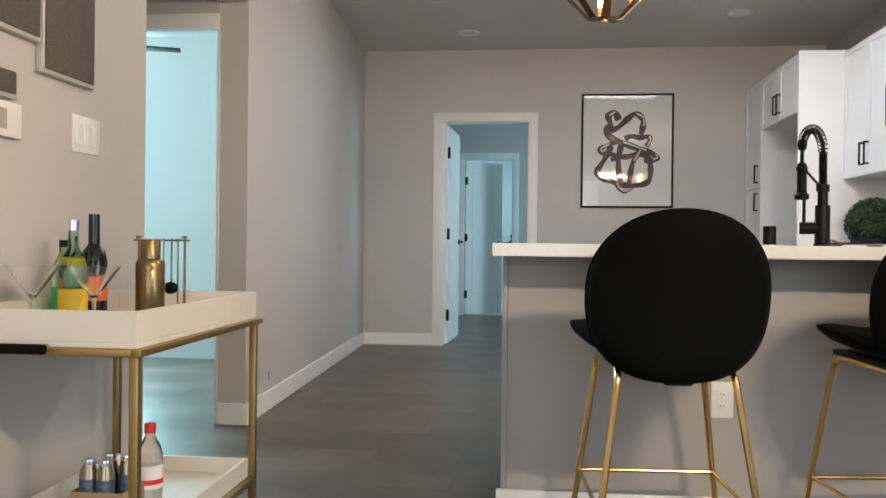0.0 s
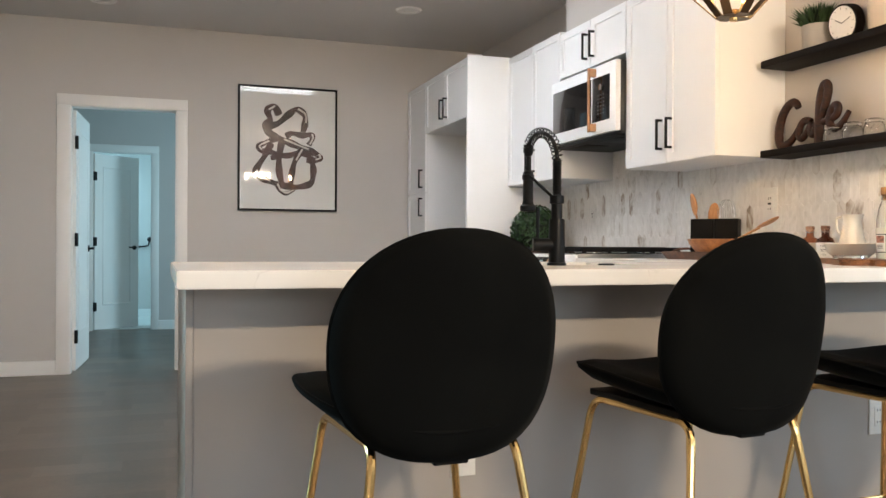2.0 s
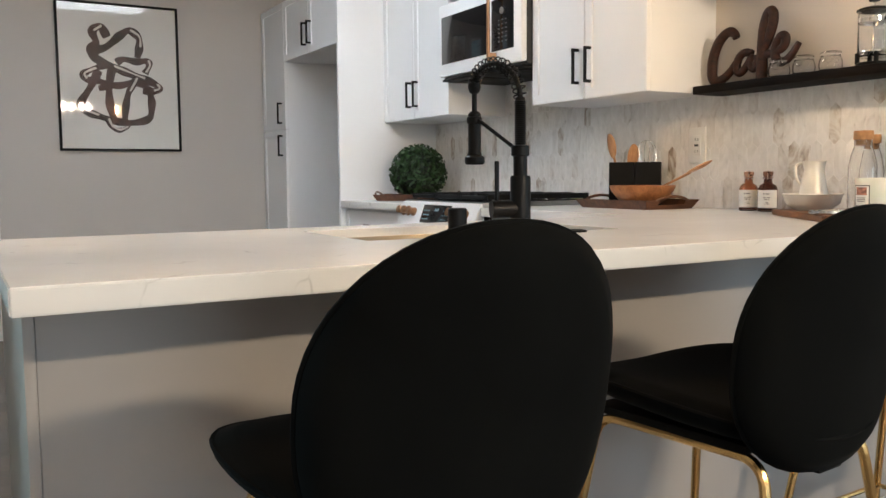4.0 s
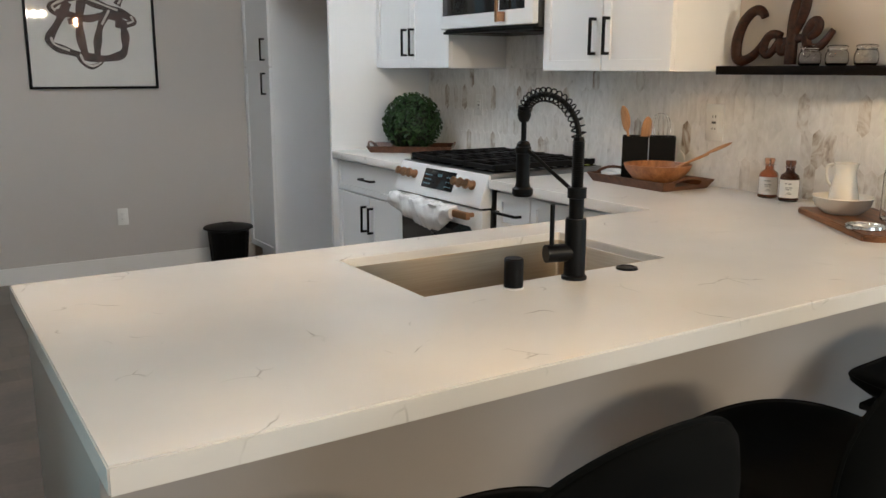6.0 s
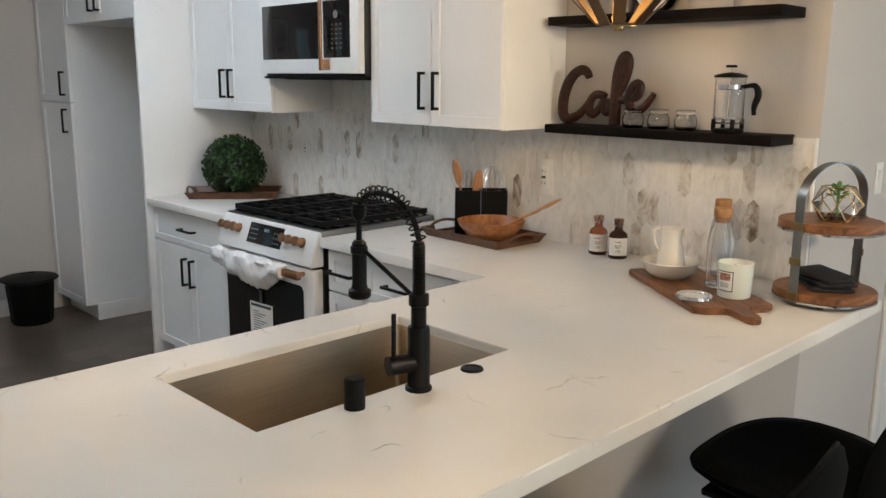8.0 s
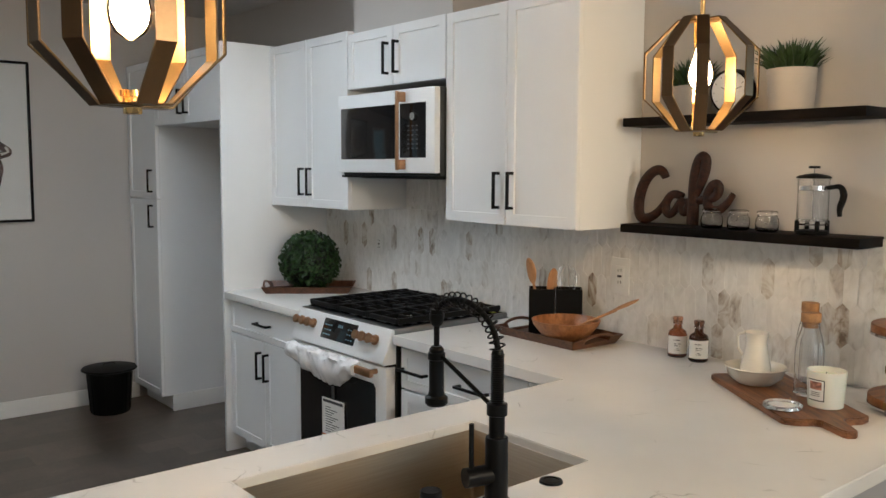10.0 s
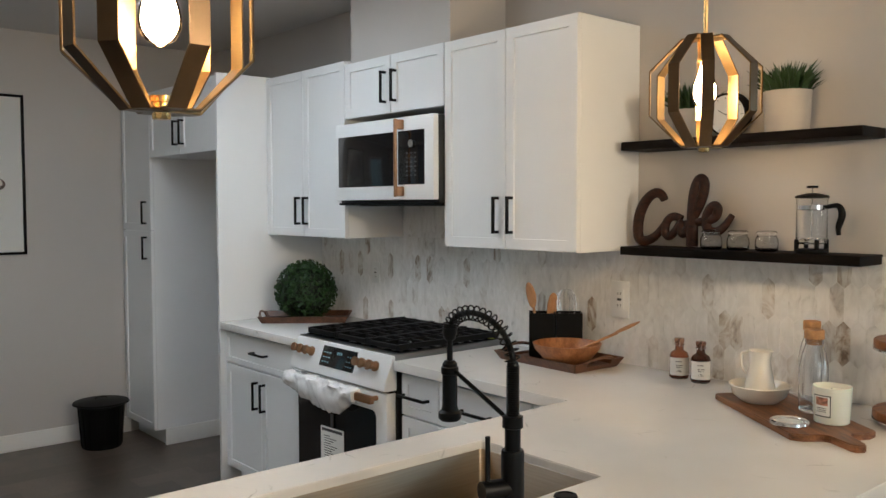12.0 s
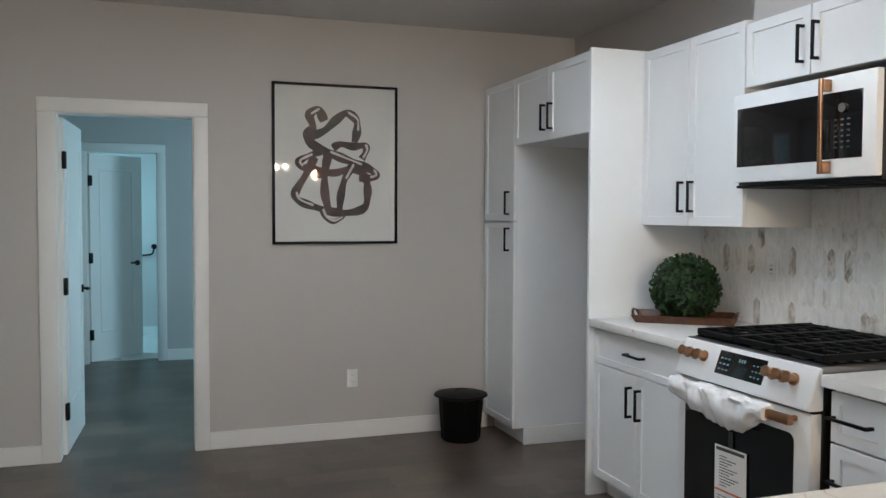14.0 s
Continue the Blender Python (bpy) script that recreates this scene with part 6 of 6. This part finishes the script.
part("top_tray", tray_box(0.672, 0.757, cw - 0.006, cl - 0.006), CREAM, cart, "cream lacquered tray")
part("lower_tray", tray_box(0.155, 0.215, cw - 0.024, cl - 0.024), CREAM, cart, "cream lacquered tray")
GOLD = plain("antique_gold", (0.42, 0.29, 0.11), 0.42, 1.0, var=0.12, scale=7, fine=150, bump=0.1)
for sx in (-1, 1):
    for sy in (-1, 1):
        part("leg", boxm(sx * (cw - 0.012) - 0.011, sx * (cw - 0.012) + 0.011, sy * (cl - 0.012) - 0.011, sy * (cl - 0.012) + 0.011, 0.0, 0.654, 0.002), GOLD, cart)
    part("top_rail", boxm(sx * cw - 0.012, sx * cw + 0.012, -cl - 0.012, cl + 0.012, 0.654, 0.671, 0.002), GOLD, cart)
    part("lower_rail", boxm(sx * (cw - 0.012) - 0.010, sx * (cw - 0.012) + 0.010, -cl + 0.024, cl - 0.024, 0.135, 0.153, 0.002), GOLD, cart)
for sy in (-1, 1):
    part("top_rail", boxm(-cw + 0.012, cw - 0.012, sy * cl - 0.012, sy * cl + 0.012, 0.654, 0.671, 0.002), GOLD, cart)
    part("lower_rail", boxm(-cw + 0.024, cw - 0.024, sy * (cl - 0.012) - 0.010, sy * (cl - 0.012) + 0.010, 0.135, 0.153, 0.002), GOLD, cart)
part("handle_grip", tubem([(-cw + 0.10, -cl - 0.045, 0.672), (cw - 0.20, -cl - 0.045, 0.672)], 0.012, 12), SHELFWOOD, cart, "dark wooden push handle")
for x in (-cw + 0.12, cw - 0.22):
    part("handle_post", tubem([(x, -cl, 0.672), (x, -cl - 0.04, 0.672)], 0.007, 8), GOLD, cart)
TZ = 0.6845


def bottle(name, m, prof, glassmat, label, bits=()):
    b = thing(name, m, label, "bottle")
    part("glass", lathem(prof, 28), glassmat, b)
    for n, pr, mt, lb in bits:
        part(n, lathem(pr, 28), mt, b, lb)
    return b


def label_band(r, z0, z1):
    return [(r, z0), (r + 0.0006, z0), (r + 0.0006, z1), (r, z1)]


YELLOW = plain("yellow_label", (0.75, 0.50, 0.02), 0.5, var=0.05)
ORANGE = plain("orange_label", (0.70, 0.16, 0.03), 0.5, var=0.05)
GREENLAB = plain("green_label", (0.10, 0.42, 0.12), 0.5, var=0.05)
REDLAB = plain("red_label", (0.60, 0.02, 0.03), 0.5, var=0.05)
BLUELAB = plain("blue_label", (0.02, 0.05, 0.35), 0.5, var=0.05)
BLACKGL = plain("black_bottle_glass", (0.008, 0.008, 0.008), 0.08, var=0.1, bump=0.0)
bottle("liquor_bottle", pose(-1.140, 2.315, TZ), [(0, 0), (0.036, 0), (0.038, 0.004), (0.038, 0.15), (0.030, 0.185), (0.015, 0.215), (0.0135, 0.27), (0, 0.27)], GREENGLASS, "pale green glass bottle with a yellow label",
       [("label", label_band(0.0382, 0.03, 0.10), YELLOW, "yellow printed label"), ("label_foot", label_band(0.0384, 0.024, 0.032), BLUELAB, "blue band"), ("neck_label", label_band(0.0305, 0.165, 0.182), YELLOW, ""), ("cap", [(0, 0.29), (0.0155, 0.29), (0.0155, 0.262), (0, 0.262)], CHROME, "silver cap")])
bottle("wine_bottle", pose(-1.150, 2.445, TZ), [(0, 0), (0.036, 0), (0.0375, 0.004), (0.0375, 0.175), (0.030, 0.205), (0.0155, 0.225), (0.0145, 0.31), (0, 0.31)], BLACKGL, "black glass bottle with an orange label",
       [("label", label_band(0.0378, 0.06, 0.12), ORANGE, "orange printed label"), ("foil", [(0.0150, 0.225), (0.0162, 0.225), (0.0158, 0.312), (0, 0.312)], BLACKGL, "black foil")])
bottle("liquor_bottle", pose(-1.200, 2.375, TZ), [(0, 0), (0.034, 0), (0.036, 0.004), (0.036, 0.13), (0.028, 0.17), (0.014, 0.195), (0.013, 0.225), (0, 0.225)], GREENGLASS, "green glass bottle with a green label",
       [("label", label_band(0.0362, 0.02, 0.10), GREENLAB, "green printed label"), ("cap", [(0, 0.235), (0.0145, 0.235), (0.0145, 0.215), (0, 0.215)], BLACK, "dark cap")])


def martini(m):
    g = thing("cocktail_glass", m, "clear conical cocktail glass on the cart", "glass", "cocktail glasses")
    part("glass", lathem([(0, 0), (0.036, 0.0), (0.037, 0.002), (0.006, 0.006), (0.004, 0.015), (0.0045, 0.075), (0.012, 0.085), (0.058, 0.150), (0.0568, 0.150), (0.010, 0.088), (0, 0.086)], 32), GLASS, g)
    return g


mg = martini(pose(-0.981, 2.135, TZ) @ Matrix.Scale(1.13, 4))
copy_thing(mg, pose(-1.133, 2.115, TZ))
# cocktail shaker and bar tools
sh = thing("cocktail_shaker", pose(-0.992, 2.475, TZ), "gold metal cocktail shaker on the cart", "shaker")
part("body", lathem([(0, 0), (0.040, 0), (0.0415, 0.003), (0.0415, 0.15), (0.040, 0.154), (0, 0.154)], 32), BRUSHED, sh)
part("shoulder", lathem([(0.0418, 0.150), (0.0418, 0.170), (0.036, 0.180), (0.029, 0.182), (0.029, 0.235), (0.027, 0.238), (0, 0.238)], 32), BRUSHED, sh)
tl = thing("bar_tool_rack", pose(-1.028, 2.625, TZ, 0, 0, 4), "gold rack with hanging steel bar tools", "bar tools")
part("base", lathem([(0, 0), (0.03, 0), (0.03, 0.005), (0, 0.006)], 28), BRUSHED, tl)
for x in (-0.07, 0.075):
    part("post", tubem([(x, 0, 0.0), (x, 0, 0.245)], 0.004, 8), BRUSHED, tl)
    part("post_knob", lathem([(0, 0.252), (0.008, 0.251), (0.010, 0.246), (0, 0.242)], 12), BRUSHED, tl).location = (x, 0, 0)
part("crossbar", tubem([(-0.085, 0, 0.238), (0.09, 0, 0.238)], 0.003, 8), BRUSHED, tl)
part("foot_bar", tubem([(-0.07, 0, 0.003), (0.075, 0, 0.003)], 0.003, 8), BRUSHED, tl)
for i, x in enumerate((-0.045, -0.02, 0.01, 0.035, 0.055)):
    part("tool", tubem([(x, -0.004, 0.245), (x, -0.004, 0.10 if i < 4 else 0.04)], 0.0028, 6), STEEL, tl, "steel bar tool")
sph = bmesh.new()
bmesh.ops.create_uvsphere(sph, u_segments=18, v_segments=10, radius=0.024)
bmesh.ops.scale(sph, verts=sph.verts, vec=(1, 0.55, 0.8))
bmesh.ops.translate(sph, verts=sph.verts, vec=(0.035, -0.01, 0.09))
part("strainer", sph, BLACK, tl, "dark strainer")
# lower tray: soft drink bottle and small cans
LZ = 0.1675
pb = bottle("plastic_bottle", pose(-0.955, 2.405, LZ), [(0, 0), (0.030, 0), (0.034, 0.006), (0.035, 0.03), (0.033, 0.06), (0.035, 0.09), (0.035, 0.14), (0.030, 0.165), (0.014, 0.195), (0.012, 0.21), (0, 0.21)], GLASS, "clear plastic bottle with a red cap and red label",
            [("label", label_band(0.0352, 0.05, 0.115), PAPER, "white label"), ("label_print", label_band(0.0358, 0.062, 0.076), REDLAB, "red print"), ("cap", [(0, 0.232), (0.0155, 0.232), (0.0165, 0.229), (0.0165, 0.205), (0, 0.205)], REDLAB, "red screw cap")])


def can(m):
    c = thing("drink_can", m, "slim clear and silver drink bottle on the lower tray", "can", "small drinks on the cart")
    part("body", lathem([(0, 0), (0.022, 0), (0.024, 0.004), (0.024, 0.085), (0.017, 0.105), (0.0165, 0.112), (0, 0.112)], 24), STEEL, c)
    part("print", lathem([(0.0242, 0.02), (0.0246, 0.02), (0.0246, 0.07), (0.0242, 0.07)], 24), plain("blue_grey_print", (0.10, 0.14, 0.20), 0.5, var=0.6, scale=60), c)
    part("cap", lathem([(0, 0.122), (0.017, 0.122), (0.018, 0.119), (0.018, 0.108), (0, 0.108)], 24), CHROME, c)
    return c


cn = can(pose(-1.070, 2.280, LZ + 0.035))
copy_thing(cn, pose(-1.045, 2.345, LZ + 0.035))
copy_thing(cn, pose(-1.020, 2.275, LZ + 0.035))
copy_thing(cn, pose(-0.990, 2.340, LZ + 0.035))
cr = thing("drink_carton", pose(-1.030, 2.310, LZ), "low brown cardboard carton holding small drinks", "carton")
part("carton", tray_box(0, 0.075, 0.075, 0.065, 0.003), plain("cardboard", (0.35, 0.24, 0.14), 0.8, var=0.1), cr)
part("carton_floor", boxm(-0.07, 0.07, -0.06, 0.06, 0.004, 0.0345), plain("cardboard_inside", (0.35, 0.24, 0.14), 0.8, var=0.1), cr)

# woven wall panels over the cart


def woven_material():
    m, nt, p = nodes_of("woven_grey_bark")
    co = coords_of(nt, (1, 1.2, 1))
    wv = nt.nodes.new("ShaderNodeTexWave")
    wv.bands_direction = "Z"
    wv.inputs["Scale"].default_value, wv.inputs["Distortion"].default_value = 62.0, 11.0
    wv.inputs["Detail"].default_value, wv.inputs["Detail Scale"].default_value = 4.0, 2.0
    nt.links.new(co, wv.inputs["Vector"])
    n = tex(nt, "ShaderNodeTexNoise", co, 40.0, Detail=5.0)
    c = ramp(nt, wv.outputs[0], [(0.1, (0.11, 0.093, 0.074)), (0.6, (0.19, 0.163, 0.132)), (0.95, (0.27, 0.235, 0.195))])
    nt.links.new(mixc(nt, 0.5, c, n.outputs[0], "MULTIPLY"), p.inputs["Base Color"])
    p.inputs["Roughness"].default_value = 0.55
    bump_to(nt, p, wv.outputs[0], 0.7, 0.004)
    return m


WOVEN = woven_material()


def woven_panel(y0, y1, z0, z1):
    p = thing("wall_panel", pose(LEFT, (y0 + y1) / 2, (z0 + z1) / 2), "textured grey woven wall panel with a silver edge", "wall art", "wall panels over the bar cart")
    w, h = (y1 - y0) / 2, (z1 - z0) / 2
    part("backing", boxm(0.001, 0.022, -w, w, -h, h, 0.002), plain("silver_edge", (0.55, 0.53, 0.49), 0.45, 0.2), p, "silver painted edge")
    part("weave", boxm(0.022, 0.027, -w + 0.012, w - 0.012, -h + 0.012, h - 0.012, 0.002), WOVEN, p)


woven_panel(2.38, 2.672, 1.402, 2.01)
woven_panel(2.03, 2.375, 1.482, 2.07)
woven_panel(1.93, 2.265, 1.30, 1.385)
ic = thing("intercom", pose(LEFT, 2.20, 1.245, 0, 0, 90), "white wall intercom box", "intercom")
part("case", boxm(-0.09, 0.09, -0.02, 0, -0.05, 0.045, 0.004), PLASTIC, ic)
part("grille", boxm(-0.07, 0.02, -0.022, -0.019, -0.03, 0.025, 0.001), POT, ic)

# ceiling fan of the bedroom, one blade in view through the doorway
fan = thing("ceiling_fan", pose(-2.78, 5.25, CEILING), "dark ceiling fan in the bedroom, at rest", "ceiling fan")
part("rod", tubem([(0, 0, 0), (0, 0, -0.46)], 0.012, 10), BLACK, fan)
part("motor", lathem([(0, -0.44), (0.06, -0.44), (0.09, -0.48), (0.09, -0.53), (0.05, -0.56), (0, -0.56)], 28), BLACK, fan)
for k in range(5):
    b = part("blade", boxm(0.09, 0.62, -0.06, 0.06, -0.505, -0.497, 0.003), DARKPLASTIC, fan)
    b.rotation_euler = (0, 0, radians(72 * k + 20))

# white shelf unit in the back room
su = thing("white_stand", pose(0.30, 9.55, 0), "narrow white stand with a white jar in the back room", "stand")
part("top", boxm(-0.05, 0.35, -0.2, 0.2, 0.86, 0.90, 0.003), TRIM, su)
for x in (-0.03, 0.31):
    for y in (-0.17, 0.17):
        part("leg", boxm(x - 0.02, x + 0.02, y - 0.02, y + 0.02, 0, 0.86, 0.002), TRIM, su)
vs = thing("white_jar", pose(0.33, 9.45, 0.90), "tall white lidded jar on the stand", "jar")
part("jar", lathem([(0, 0), (0.05, 0), (0.055, 0.01), (0.055, 0.2), (0.03, 0.24), (0.03, 0.27), (0, 0.27)], 24), CERAMIC, vs)
part("knob", lathem([(0, 0.31), (0.018, 0.305), (0.02, 0.29), (0.01, 0.27), (0, 0.27)], 16), CERAMIC, vs)
# towel rail on the bathroom wall
tr = thing("towel_rail", pose(-0.24, 12.95, 1.06), "short black towel rail on the bathroom wall", "towel rail")
for x in (-0.09, 0.09):
    part("post", tubem([(x, -0.001, 0), (x, -0.05, 0)], 0.012, 12), BLACK, tr)
    part("rosette", tubem([(x, -0.001, 0), (x, -0.010, 0)], 0.032, 20), BLACK, tr)
part("bar", tubem(rounded([(0.09, -0.05, 0), (0.08, -0.05, -0.09), (-0.16, -0.05, -0.11)], 0.05), 0.011, 10), BLACK, tr)

# ---- picket tile backsplash ----
TW, TH, TP = 0.0475, 0.150, 0.022
GAP = 0.0008
ZT = 1.404
bs = tagged(part("backsplash", boxm(RIGHT - 0.0102, RIGHT - 0.0003, CORNER + 0.012, 6.222, CT, ZT), GROUT), "pale marble backsplash of upright picket tiles", "backsplash", "", "structure")
up = tagged(part("backsplash_range", boxm(RIGHT - 0.0102, RIGHT - 0.0003, 4.66, 5.42, ZT + 0.0005, 1.58), GROUT), "pale marble backsplash behind the range", "backsplash", "", "structure")
edge = tagged(part("tile_edge", boxm(RIGHT - 0.014, RIGHT - 0.0003, CORNER + 0.002, CORNER + 0.011, CT, ZT, 0.001), TRIM), "thin white tile edge trim", "trim", "", "structure")


def picket(y0, y1, z0, z1, cy, cz):
    """A picket tile at (cy, cz) cut to the field, as a bevelled slab."""
    w, h = TW / 2 - GAP / 2, TH / 2 - GAP
    pts = [(0, -h), (w, -h + TP), (w, h - TP), (0, h), (-w, h - TP), (-w, -h + TP)]
    bm = bmesh.new()
    bm.faces.new([bm.verts.new((-0.004, y, z)) for y, z in pts])
    cut = False
    for co, no in (((0, y0 - cy, 0), (0, -1, 0)), ((0, y1 - cy, 0), (0, 1, 0)), ((0, 0, z0 - cz), (0, 0, -1)), ((0, 0, z1 - cz), (0, 0, 1))):
        n = len(bm.verts)
        r = bmesh.ops.bisect_plane(bm, geom=list(bm.verts) + list(bm.edges) + list(bm.faces), plane_co=co, plane_no=no, clear_outer=True)
        cut = cut or bool(r["geom_cut"])
    if not bm.faces:
        bm.free()
        return None, True
    f = bm.faces[:][0]
    r = bmesh.ops.extrude_face_region(bm, geom=[f])
    for v in r["geom"]:
        if isinstance(v, bmesh.types.BMVert):
            v.co.x += 0.004
    bm.normal_update()
    fr = min(bm.faces, key=lambda q: q.calc_center_median().x)
    bmesh.ops.inset_region(bm, faces=[fr], thickness=0.001, depth=0.0004)
    return bm, cut


whole = None
rt = random.Random(4)
for parent, y0, y1, z0, z1 in ((bs, CORNER + 0.012, 6.221, CT + 0.002, ZT), (up, 4.66, 5.42, ZT + 0.002, 1.58)):
    step = TH - TP
    for r in range(-1, 6):
        for c in range(0, 80):
            cy = CORNER + 0.03 + c * TW + (TW / 2 if r % 2 else 0)
            cz = CT + 0.06 + r * step
            if cy + TW / 2 < y0 or cy - TW / 2 > y1 or cz + TH / 2 < z0 or cz - TH / 2 > z1:
                continue
            bm, cut = picket(y0, y1, z0, z1, cy, cz)
            if bm is None:
                continue
            if cut:
                me = mesh_of(bm, "tile", MARBLE, 8)
            else:
                if whole is None:
                    whole = mesh_of(bm, "tile", MARBLE, 8)
                else:
                    bm.free()
                me = whole
            ob = new("tile", me)
            ob.parent = parent
            ob.location = (RIGHT - 0.007 + rt.uniform(-0.0003, 0.0003), cy, cz)
